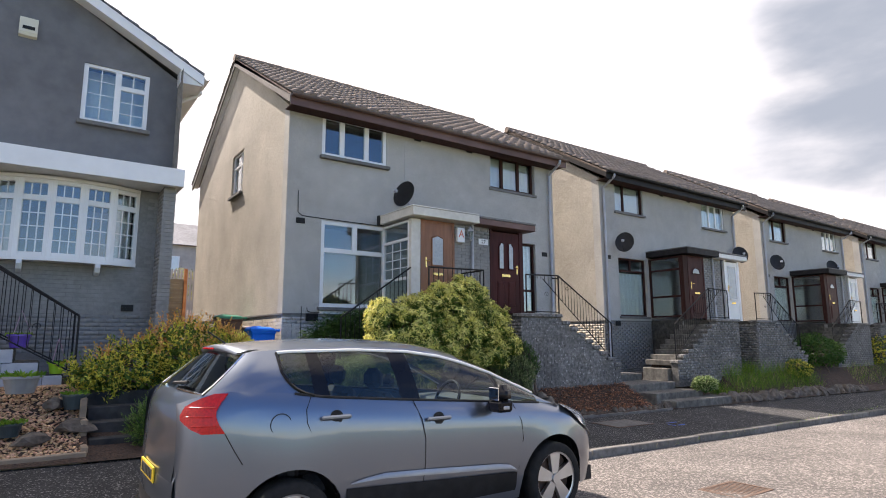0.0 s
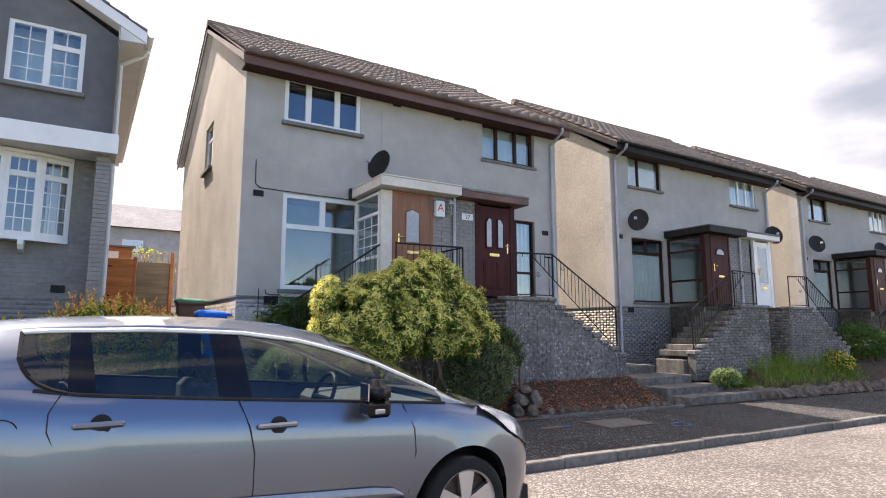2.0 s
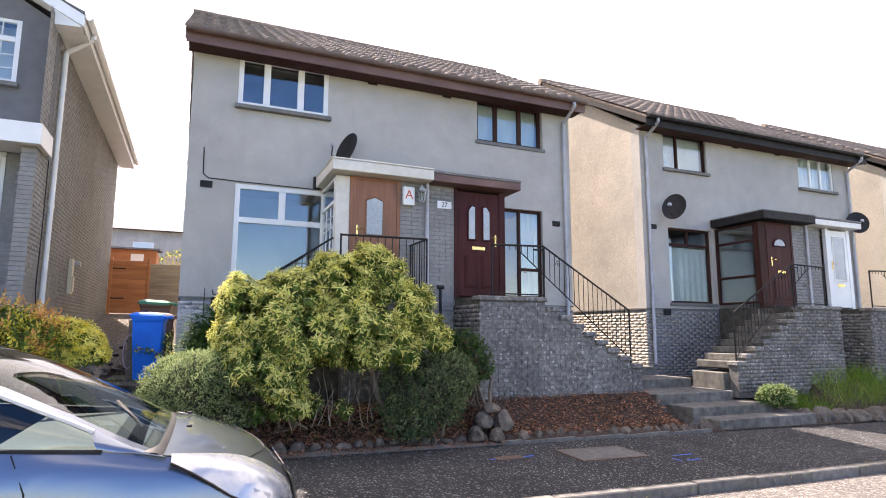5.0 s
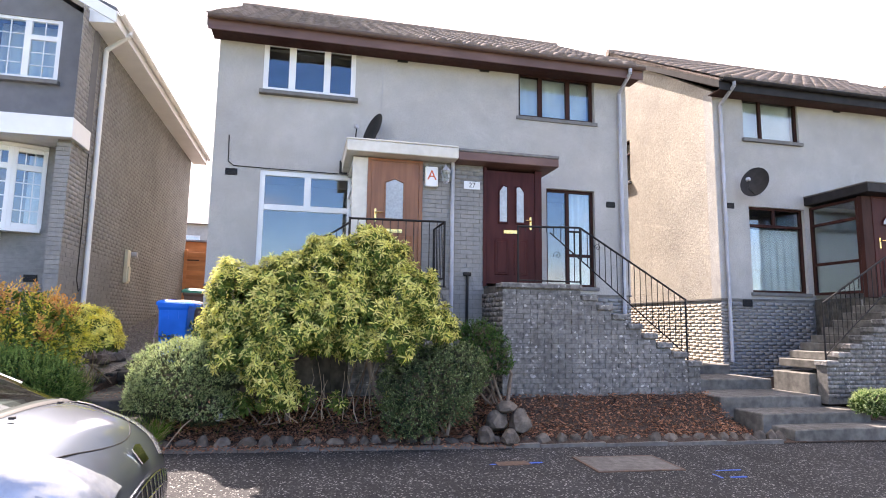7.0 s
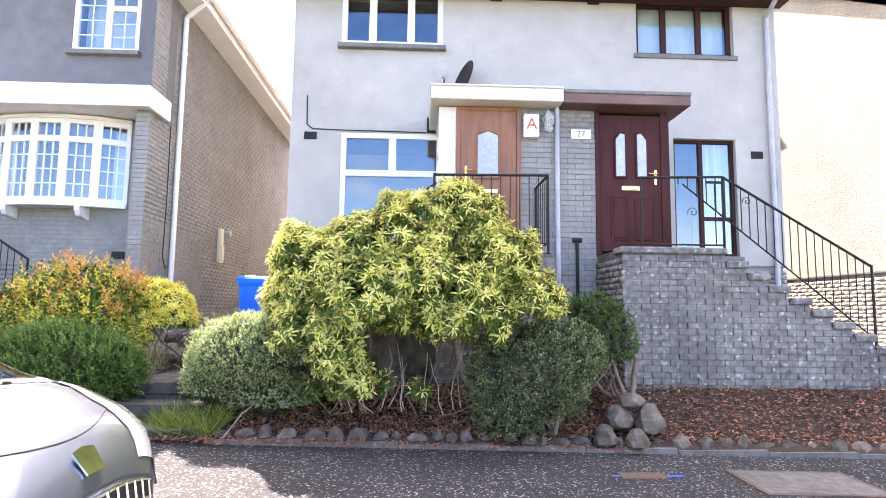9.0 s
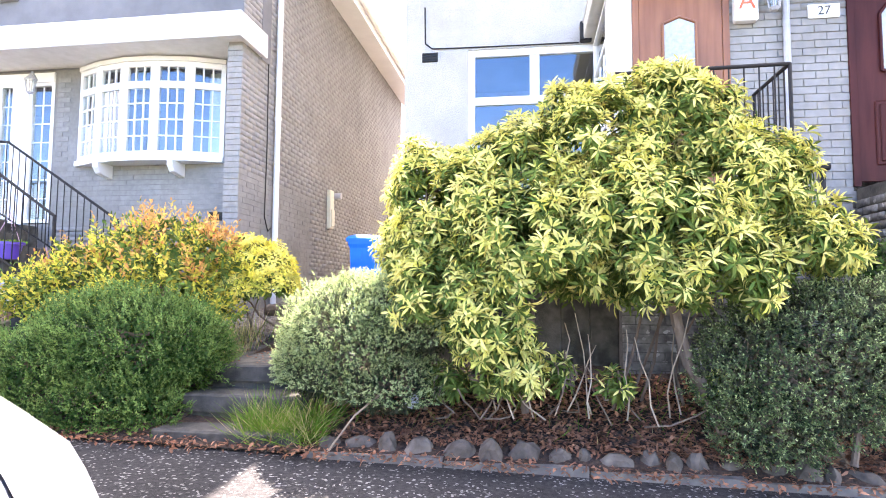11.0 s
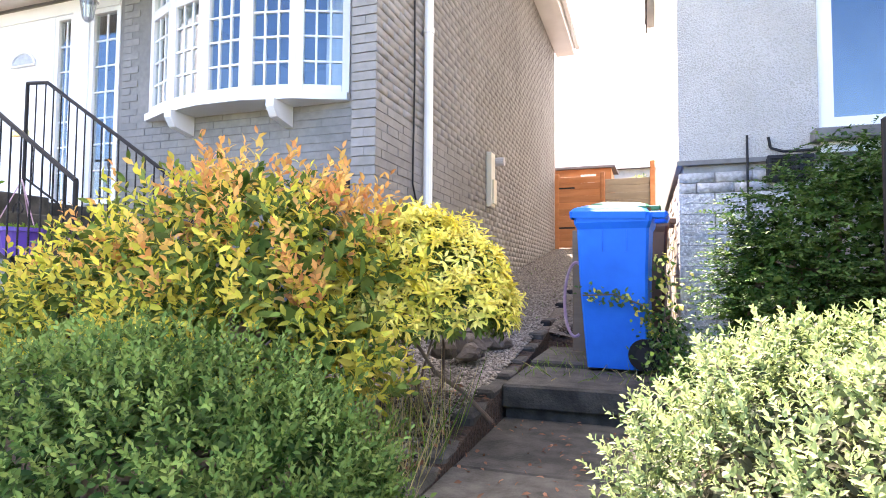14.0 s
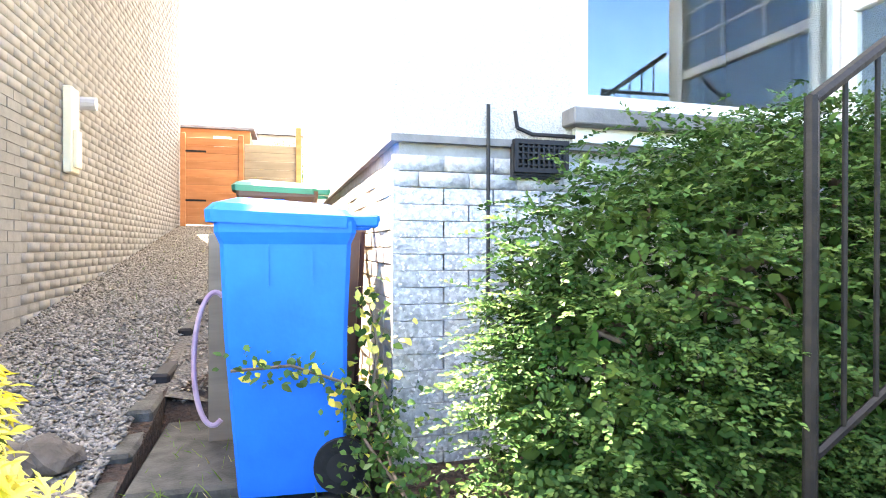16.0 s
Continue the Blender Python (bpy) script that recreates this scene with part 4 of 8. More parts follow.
    for xx, dy in ((X(11.97), 0.0), (X(4.35), 0.0)) if style else ((X(11.97), 0.0),):
        pipe(h, [(xx, ey0 - 0.05, ez - 0.07), (xx, ey0 - 0.05, ez - 0.16), (xx, FY - 0.06, ez - 0.42), (xx, FY - 0.06, 0.85)], 0.038)
    # windows
    lightf, darkf = ("upvc", "brownwood")
    f0 = lightf if style == 0 else darkf
    a, b, c, d = up0
    if style == 0:
        window(h, a, b, c, d, FY + 0.02, [(a + 0.5, c, d), (a + 1.12, c, d)], [], f0, sash=0.085, label="white three-light window")
    else:
        window(h, a, b, c, d, FY + 0.06, [(a + 0.5, c, d)], [], f0, label="dark brown stained two-light window")
        curtain(h, a + 0.05, b - 0.05, c + 0.06, d - 0.05, FY + 0.2, "blind", folds=20, amp=0.004)
    a, b, c, d = up1
    if style == 0:
        window(h, a, b, c, d, FY + 0.1, [(a + 0.5, c, d), (a + 1.1, c, d)], [], "brownwood", sash=0.065, label="dark brown three-light window")
        curtain(h, a + 0.06, b - 0.06, c + 0.06, d - 0.05, FY + 0.24, "blind", folds=30, amp=0.005)
    else:
        window(h, a, b, c, d, FY + 0.03, [(a + 0.55, c, d), (a + 1.0, c, d)], [], "upvc", label="white three-light window")
        curtain(h, a + 0.05, b - 0.05, c, d, FY + 0.16, folds=30)
    a, b, c, d = lw0
    if style == 0:
        window(h, a, b, c, d, FY + 0.02, [(a + 0.82, 3.52, d)], [(a, b, 3.52)], f0, sash=0.085, label="tall white window with two top lights")
        part("sill_upstand", boxes((a, b, FY - 0.03, FY + 0.02, PLZ + 0.001, 2.27)), "upvc", h)
    else:
        window(h, a, b, c, d, FY + 0.08, [(a + 0.7, 3.72, d)], [(a, b, 3.72)], f0, label="tall dark brown window")
        curtain(h, a + 0.08, b - 0.05, c + 0.05, 3.66, FY + 0.2, "vertical_blind", folds=26, amp=0.02)
    a, b, c, d = lw1
    window(h, a, b, c, d, FY + 0.08, [(a + 0.48, c, d)], [(a + 0.48, b, 2.9)], "brownwood" if style == 0 else "upvc", label="dark brown tall window with white curtains")
    curtain(h, a + 0.52, b - 0.04, c, d, FY + 0.2, folds=40, amp=0.025)
    window(h, *gw[:2], *gw[2:], x0 + 0.05, [(15.3, gw[2], gw[3])], [(14.95, 15.95, 6.2)], "upvc" if style == 0 else "brownwood", axis="y", name="gable_window")
    for xx in (X(7.47), X(9.09)):
        vent(h, xx, 6.5, FY)
    for xx, zz in ((X(4.52), 4.1), (X(11.75), 3.95)):
        vent(h, xx, zz, FY)
    vent(h, X(4.82), 2.05, FY - 0.01, 0.23, 0.15, "plinth_vent")
    # porch: side light, door, brick pier, second door, side panel, flat roofs
    py = 10.42
    pa, pb, pm, pc = X(6.52), X(8.18), X(8.18), X(9.82)
    dark = "brownwood"
    d0m = "oakdoor" if style == 0 else "mahog"
    frame0 = "upvc" if style == 0 else "brownwood"
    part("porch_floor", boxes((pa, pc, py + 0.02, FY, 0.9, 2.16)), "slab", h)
    part("porch_wall", boxes((X(7.66), X(8.7), py, py + 0.14, 1.6, 4.18)), "h0mortar", h, "painted grey brick between the doors")
    porch = h.children[-1]
    LATE.append(lambda: brick_field(porch, "x", py, -1, X(7.66), X(8.7), 0.9, 4.16, "h0brick", "h0brick_far", limit=220 if style == 0 else 0, vj=0.0025, proud=0.01))
    part("porch_base", boxes((X(6.5), X(9.85), py + 0.012, py + 0.13, 0.4, 2.12)), "h0brick", h)
    panel_door(h, X(6.82), X(7.6), 2.2, 4.14, py - 0.02, d0m,
               [[(X(7.06), 3.2), (X(7.34), 3.2), (X(7.34), 3.78), (X(7.2), 3.84), (X(7.06), 3.78)] if style == 0 else [(X(7.2) + 0.19 * math.cos(math.pi * i / 8), 3.62 + 0.17 * math.sin(math.pi * i / 8)) for i in range(9)]], "golden oak door with an arched light" if style == 0 else "dark brown door with a fan light",
               X(6.9), 3.0, [(X(6.92), X(7.5), 2.35, 2.92)])
    part("door_frame", boxes((X(6.76), X(6.82), py - 0.03, py + 0.06, 2.16, 4.18), (X(7.6), X(7.66), py - 0.03, py + 0.06, 2.16, 4.18), (X(6.82), X(7.6), py - 0.03, py + 0.06, 4.14, 4.18)), d0m, h)
    part("porch_post", boxes((X(6.52), X(6.76), py - 0.02, py + 0.08, 2.16, 4.18), bevel=0.006), "creampaint" if style == 0 else dark, h)
    window(h, py + 0.08, FY - 0.01, 2.25, 4.16, X(6.52), [], [(py, FY, 2.9), (py, FY, 3.75)], frame0, name="porch_side_light", axis="y", sill=False,
           bars=[(py + 0.14, FY - 0.07, 2.95, 3.72, 3, 4)] if style == 0 else None)
    if style == 0:
        g1 = [[(X(8.98), 3.25), (X(9.12), 3.25), (X(9.12), 3.84), (X(9.05), 3.86), (X(8.98), 3.76)], [(X(9.28), 3.25), (X(9.42), 3.25), (X(9.42), 3.76), (X(9.35), 3.86), (X(9.28), 3.84)]]
        panel_door(h, X(8.76), X(9.62), 2.2, 4.12, py - 0.02, "mahog", g1, "dark mahogany door with two narrow lights", X(9.54), 3.08,
                   [(X(8.9), X(9.14), 2.35, 2.95), (X(9.24), X(9.48), 2.35, 2.95)])
        part("door_frame", boxes((X(8.7), X(8.76), py - 0.03, py + 0.06, 2.16, 4.16), (X(9.62), X(9.74), py - 0.03, py + 0.06, 2.16, 4.16)), "mahog", h)
        part("side_panel", boxes((X(9.66), X(9.74), py + 0.06, FY, 2.16, 4.16)), "mahog", h)
    else:
        panel_door(h, X(9.0), X(9.7), 2.2, 4.14, py - 0.02, "upvc", [[(X(9.15), 2.9), (X(9.55), 2.9), (X(9.55), 3.95), (X(9.15), 3.95)]], "white half-glazed door", X(9.08), 2.75)
        part("door_frame", boxes((X(8.9), X(9.0), py - 0.03, py + 0.06, 2.16, 4.18), (X(9.7), X(9.82), py - 0.03, py + 0.06, 2.16, 4.18)), "upvc", h)
        part("side_panel", boxes((X(9.74), X(9.8), py + 0.06, FY, 2.16, 4.16)), "render", h)
    c0, c1 = ("creampaint", "fascia") if style == 0 else ("blackwood", "whitepaint")
    ry0 = 10.14
    part("porch_roof", boxes((X(6.4), X(8.2), ry0, FY, 4.2, 4.38), bevel=0.01), c0, h, "cream painted flat porch roof" if style == 0 else "black flat porch roof")
    part("porch_roof", boxes((X(8.204), X(9.96), ry0 + 0.01, FY, 4.19, 4.33), bevel=0.01), c1, h, "maroon edged flat porch roof" if style == 0 else "white flat porch roof")
    part("porch_felt", boxes((X(8.21), X(9.97), ry0, FY, 4.332, 4.385), bevel=0.01), "stone_sill", h)
    part("porch_felt", boxes((X(6.39), X(8.2), ry0 - 0.01, FY, 4.382, 4.41), bevel=0.008), "creampaint" if style == 0 else "stone_sill", h)
    part("downpipe", rods([(X(8.16), py - 0.05, 4.19), (X(8.16), py - 0.05, 0.9)], 0.032, 10), "pipe", h)
    return h


house1 = row_house(4.2, 0)
house2 = row_house(14.22, 1)


# ---------- the detached house with the bow window ----------
def bow_house():
    h = thing("house", (-0.9, 12.1, 0.7), "grey gable-fronted house with a white bow window and fascia", "house")
    xw, xl, y0, y1 = 2.04, -3.85, 12.1, 21.0
    T = 0.28
    rx, rz, ez, ex = (xw + xl) / 2, 8.62, 6.86, 2.46
    upw = (0.43, 1.53, 5.58, 6.72)
    upl = (-3.3, -1.95, 5.58, 6.72)
    bay = (-0.78, 1.52, 3.0, 4.36)
    door = (-3.45, -1.2, 2.1, 4.36)
    bm = wall_mesh(xl, xw, 4.4, 6.7, y0, y0 + T, [upw, upl])
    prism(bm, [(xl, 6.7), (xw, 6.7), (xw, 6.75), (rx, 8.5), (xl, 6.75)], "y", y0, y0 + T)
    part("wall", bm, "h0render", h, "dark grey rendered upper wall")
    low = part("wall", wall_mesh(xl, xw - 0.011, 0.3, 4.4, y0 + 0.011, y0 + T, [bay, door]), "h0mortar", h, "grey painted brick lower wall")
    LATE.append(lambda: brick_field(low, "x", y0 + 0.011, -1, -1.15, 1.84, 0.95, 4.35, "h0brick", "h0brick_far", limit=290, vj=0.0015, proud=0.006, skip=[(bay[0] - 0.05, bay[1] + 0.05, bay[2] - 0.04, bay[3] + 0.1), (1.32, 1.56, 2.1, 2.26)], near=lambda u, z: z > 2))
    side = part("side_wall", boxes((xw - T, xw - 0.011, y0 + T, y1, 0.3, 6.9)), "h0mortar", h, "grey painted brick side wall")
    LATE.append(lambda: brick_field(side, "y", xw - 0.011, 1, 11.58, y1, 0.9, 6.86, "h0brick", "h0brick_far", limit=300, vj=0.0, joint=0.006, bh=0.068, proud=0.007, near=lambda u, z: z < 2.8 and u < 14))
    part("wall", boxes((xl, xl + T, y0 + T, y1, 0.3, 6.9), (xl + T, xw - T, y1 - T, y1, 0.3, 6.9)), "h0render", h)
    part("upper_floor", boxes((xl + T, xw - T, y0 + T, y1 - T, 4.45, 4.6), (xl + T, xw - T, 15, 15.1, 0.5, 6.8), (-1.1, -1.0, y0 + T, 15, 0.5, 6.8)), "room", h)
    # pier beside the bow window
    pier = part("pier", boxes((1.842, xw - 0.011, 11.571, y0 + 0.011, 0.6, 4.42)), "h0mortar", h)
    LATE.append(lambda: brick_field(pier, "x", 11.571, -1, 1.835, xw, 0.9, 4.38, "h0brick", "h0brick_far", limit=150, vj=0.0025))
    LATE.append(lambda: brick_field(pier, "y", 1.842, -1, 11.58, 12.1, 0.9, 4.38, "h0brick", "h0brick_far", limit=0, vj=0.0025))
    # canopy with white fascia
    part("canopy", boxes((xl - 0.35, 2.12, 11.36, y0, 4.42, 4.46), (xl - 0.35, 2.12, 11.36, y0, 4.66, 4.7)), "whitepaint", h)
    part("canopy_fascia", boxes((xl - 0.35, 2.13, 11.33, 11.36, 4.4, 4.73), (2.1, 2.13, 11.36, y0, 4.4, 4.73), bevel=0.004), "upvc", h, "white boarded fascia")
    part("lead_flashing", boxes((xl, 2.0, y0 - 0.02, y0, 4.731, 4.8)), "blackwood", h)
    # bow window on brackets
    cx, w, depth = (bay[0] + bay[1]) / 2, (bay[1] - bay[0]), 0.29
    R = (w * w / 4 + depth * depth) / (2 * depth)
    half = math.asin(w / 2 / R)
    cyc = y0 + R - depth
    pts = [(cx + R * math.sin(-half + 2 * half * i / 5), cyc - R * math.cos(-half + 2 * half * i / 5)) for i in range(6)]
    pts[0], pts[-1] = (bay[0], y0), (bay[1], y0)
    bow = part("bow_window", prism(bmesh.new(), [(p[0], p[1] - 0.05) for p in pts] + [(bay[1], y0 + 0.05), (bay[0], y0 + 0.05)], "z", 2.93, 3.0), "upvc", h, "white bow window of five casements with glazing bars")
    part("bow_head", prism(bmesh.new(), [(p[0], p[1] - 0.03) for p in pts] + [(bay[1], y0 + 0.05), (bay[0], y0 + 0.05)], "z", 4.34, 4.4), "upvc", bow)
    for p, q in zip(pts, pts[1:]):
        a, b = Vector((p[0], p[1], 0)), Vector((q[0], q[1], 0))
        L = (b - a).length
        m = Matrix.Translation((p[0], p[1], 0)) @ Matrix.Rotation(math.atan2(q[1] - p[1], q[0] - p[0]), 4, "Z")
        bm = bmesh.new()
        for r in ((0, 0.068, 0, 0.07, 3.0, 4.34), (L - 0.068, L, 0, 0.07, 3.0, 4.34), (0.068, L - 0.068, 0, 0.07, 3.0, 3.075), (0.068, L - 0.068, 0, 0.07, 4.265, 4.34), (0.068, L - 0.068, 0, 0.07, 3.96, 4.06)):
            box(bm, *r, bevel=0.006)
        for i in (1, 2):
            u = 0.05 + (L - 0.1) * i / 3
            box(bm, u - 0.009, u + 0.009, 0.02, 0.05, 3.06, 3.98)
            box(bm, u - 0.009, u + 0.009, 0.02, 0.05, 4.05, 4.28)
        for i in (1, 2, 3):
            z = 3.06 + 0.92 * i / 4
            box(bm, 0.05, L - 0.05, 0.021, 0.049, z - 0.009, z + 0.009)
        bm.transform(m)
        part("casement", bm, "upvc", bow)
        g = boxes((0.03, L - 0.03, 0.032, 0.038, 3.03, 4.31))
        g.transform(m)
        part("pane", g, "glass", bow).visible_shadow = False
    for x in (bay[0] + 0.55, bay[1] - 0.62):
        part("bracket", prism(bmesh.new(), [(y0 - 0.3, 2.93), (y0 - 0.3, 2.86), (y0 - 0.24, 2.78), (y0, 2.74), (y0, 2.93)], "x", x - 0.04, x + 0.04), "upvc", bow)
    curtain(h, bay[0] + 0.1, bay[0] + 0.38, 3.0, 4.3, y0 + 0.2, folds=30)
    curtain(h, bay[1] - 0.36, bay[1] - 0.1, 3.0, 4.3, y0 + 0.2, folds=30)
    for (a, b, c, d) in (upw, upl):
        s = a + (b - a) * 0.52
        window(h, a, b, c, d, y0 + 0.02, [(s, c, d)], [(s, b, d - 0.36)], "upvc", sash=0.075, label="white window with glazing bars",
               bars=[(a + 0.05, s - 0.03, c + 0.05, d - 0.05, 2, 4), (s + 0.03, b - 0.05, c + 0.05, d - 0.4, 2, 3), (s + 0.03, b - 0.05, d - 0.33, d - 0.05, 2, 1)])
        curtain(h, a, b, c, d, y0 + 0.4, folds=20)
    # entrance: white door between side lights, and a splayed return
    part("door_surround", boxes((-3.45, -3.38, y0 - 0.02, y0 + 0.1, 2.1, 4.36), (-3.38, -1.2, y0 - 0.02, y0 + 0.1, 4.22, 4.36)), "upvc", h)
    window(h, -3.38, -3.06, 2.12, 4.22, y0, [], [], "upvc", name="side_light", sill=False, bars=[(-3.33, -3.11, 2.2, 4.16, 2, 7)])
    window(h, -2.14, -1.86, 2.12, 4.22, y0, [], [], "upvc", name="side_light", sill=False, bars=[(-2.09, -1.91, 2.2, 4.16, 2, 7)])
    part("entrance_post", boxes((-1.86, -1.62, y0 - 0.02, y0 + 0.1, 2.1, 4.22)), "upvc", h)
    window(h, -1.62, -1.2, 2.12, 4.22, y0, [], [], "upvc", name="side_light", sill=False, bars=[(-1.57, -1.25, 2.2, 4.16, 2, 7)])
    arch = [(-2.6 + 0.17 * math.cos(math.pi * i / 8), 3.72 + 0.14 * math.sin(math.pi * i / 8)) for i in range(9)]
    panel_door(h, -3.06, -2.14, 2.12, 4.22, y0 - 0.01, "upvc", [arch], "white front door with a fan light", -2.98, 2.95)
    # roof
    oy = y0 - 0.3
    k = (rz - ez) / (ex - rx)
    bm = prism(bmesh.new(), [(ex, ez), (rx, rz), (2 * rx - ex, ez), (2 * rx - ex, ez - 0.1), (rx, rz - 0.12), (ex, ez - 0.1)], "y", oy, y1 + 0.3)
    roof = part("roof", bm, "slate", h, "grey tiled roof")
    tb = bmesh.new()
    n = 11
    for s in (1, -1):
        for i in range(n):
            u0_, u1_ = i / n, (i + 1.12) / n
            xa, xb = ex + (rx - ex) * u0_, ex + (rx - ex) * min(u1_, 1)
            za, zb = ez + (rz - ez) * u0_, ez + (rz - ez) * min(u1_, 1)
            if s < 0:
                xa, xb = 2 * rx - xa, 2 * rx - xb
            prism(tb, [(xa, za), (xa, za + 0.045), (xb, zb + 0.016), (xb, zb)], "y", oy - 0.03, y1 + 0.33)
    part("tile_course", tb, "slate", roof)
    for s in (1, -1):
        f = lambda x: x if s > 0 else 2 * rx - x
        part("bargeboard", prism(bmesh.new(), [(f(ex), ez - 0.02), (f(rx), rz - 0.02), (f(rx), rz - 0.22), (f(ex), ez - 0.22)], "y", oy - 0.02, oy + 0.01), "upvc", h, "white bargeboard")
        part("verge_soffit", prism(bmesh.new(), [(f(ex), ez - 0.19), (f(rx), rz - 0.19), (f(rx), rz - 0.21), (f(ex), ez - 0.21)], "y", oy + 0.01, y0), "upvc", h)
        part("eaves_box", prism(bmesh.new(), [(f(ex - 0.03), ez - 0.2), (f(xw - 0.02), ez - 0.2 + k * (ex - xw)), (f(xw - 0.02), ez - 0.25), (f(ex - 0.03), ez - 0.225)], "y", oy + 0.012, y0 + 0.05), "upvc", h)
    part("eaves_soffit", boxes((xw, ex - 0.02, y0, y1 + 0.28, ez - 0.22, ez - 0.2)), "upvc", h)
    part("eaves_fascia", boxes((ex - 0.02, ex + 0.005, oy + 0.01, y1 + 0.28, ez - 0.22, ez + 0.0)), "upvc", h, "white eaves board")
    gb = bmesh.new()
    ring = [(ex + 0.065 + 0.06 * math.cos(math.pi * (1 + i / 6)), ez - 0.03 + 0.06 * math.sin(math.pi * (1 + i / 6))) for i in range(7)]
    ring += [(ex + 0.065 + 0.05 * math.cos(math.pi * (2 - i / 6)), ez - 0.03 + 0.05 * math.sin(math.pi * (2 - i / 6))) for i in range(7)]
    prism(gb, ring, "y", oy, y1 + 0.3)
    part("gutter", gb, "upvc", h)
    pipe(h, [(ex + 0.06, 12.4, ez - 0.08), (ex + 0.06, 12.4, ez - 0.16), (xw + 0.06, 12.55, ez - 0.42), (xw + 0.06, 12.55, 0.9)], 0.042, mat="upvc")
    vent(h, 1.44, 2.18, y0 - 0.012)
    # alarm box, meter box, cable
    bm = prism(bmesh.new(), [(y0, 6.9), (y0 - 0.07, 6.92), (y0 - 0.09, 6.98), (y0 - 0.05, 7.26), (y0, 7.26)], "x", -0.59, -0.32)
    part("alarm_box", bm, "alarm", h, "cream plastic alarm box")
    part("alarm_slot", boxes((-0.54, -0.36, y0 - 0.092, y0 - 0.07, 7.03, 7.09)), "blackplastic", h)
    bm = boxes((xw, xw + 0.07, 14.85, 15.05, 2.3, 3.02), bevel=0.008)
    box(bm, xw + 0.07, xw + 0.1, 14.88, 15.02, 2.34, 2.66, bevel=0.006)
    part("meter_cover", bm, "alarm", h, "cream boxed pipe on the wall")
    bm = rods([(xw + 0.02, 15.2, 2.95), (xw + 0.16, 15.2, 2.95)], 0.06, 12)
    part("flue", bm, "pipe", h)
    part("cable", rods([(xw + 0.012, 12.3, 4.4), (xw + 0.014, 12.32, 3.2), (xw + 0.012, 12.3, 2.2), (xw + 0.012, 12.42, 2.0), (xw + 0.012, 12.5, 2.05)], 0.008, 6), "blackplastic", h)
    return h


bow_house()


# ---------- stairs, walls and rails before the row ----------
def railing(name, pts_top, pts_low, posts, gap, label, group="", scrolls=()):
    """An iron railing: a top rail and a lower rail along the same plan line, posts and balusters between them."""
    r = thing(name, posts[0][0] if posts else pts_low[0], label, "railing", group)
    part("handrail", rods(pts_top, 0.017, 8), "black", r)
    part("lower_rail", rods(pts_low, 0.011, 6), "black", r)
    for a, b in posts:
        part("post", rods([a, b], 0.016, 8), "black", r)

    def at(pts, s):
        L = [(Vector(b) - Vector(a)).length for a, b in zip(pts, pts[1:])]
        s *= sum(L)
        for (a, b), l in zip(zip(pts, pts[1:]), L):
            if s <= l + 1e-6:
                return Vector(a).lerp(Vector(b), s / l)
            s -= l
        return Vector(pts[-1])
    total = (Vector(pts_top[-1]) - Vector(pts_top[0])).length
    n = max(2, int(total / gap))
    for i in range(1, n):
        t = at(pts_top, i / n)
        # drop straight down to the lower rail
        best = min((at(pts_low, k / 200) for k in range(201)), key=lambda p: (p.xy - t.xy).length)
        if t.z - best.z > 0.05:
            part("baluster", rods([t, (t.x, t.y, best.z)], 0.0065, 6), "black", r)
    for c, rad in scrolls:
        ring = [(c[0] + rad * k / 14 * math.cos(k * 0.7), c[1], c[2] + rad * k / 14 * math.sin(k * 0.7)) for k in range(15)]
        part("scroll", rods(ring, 0.005, 5), "black", r)
    return r


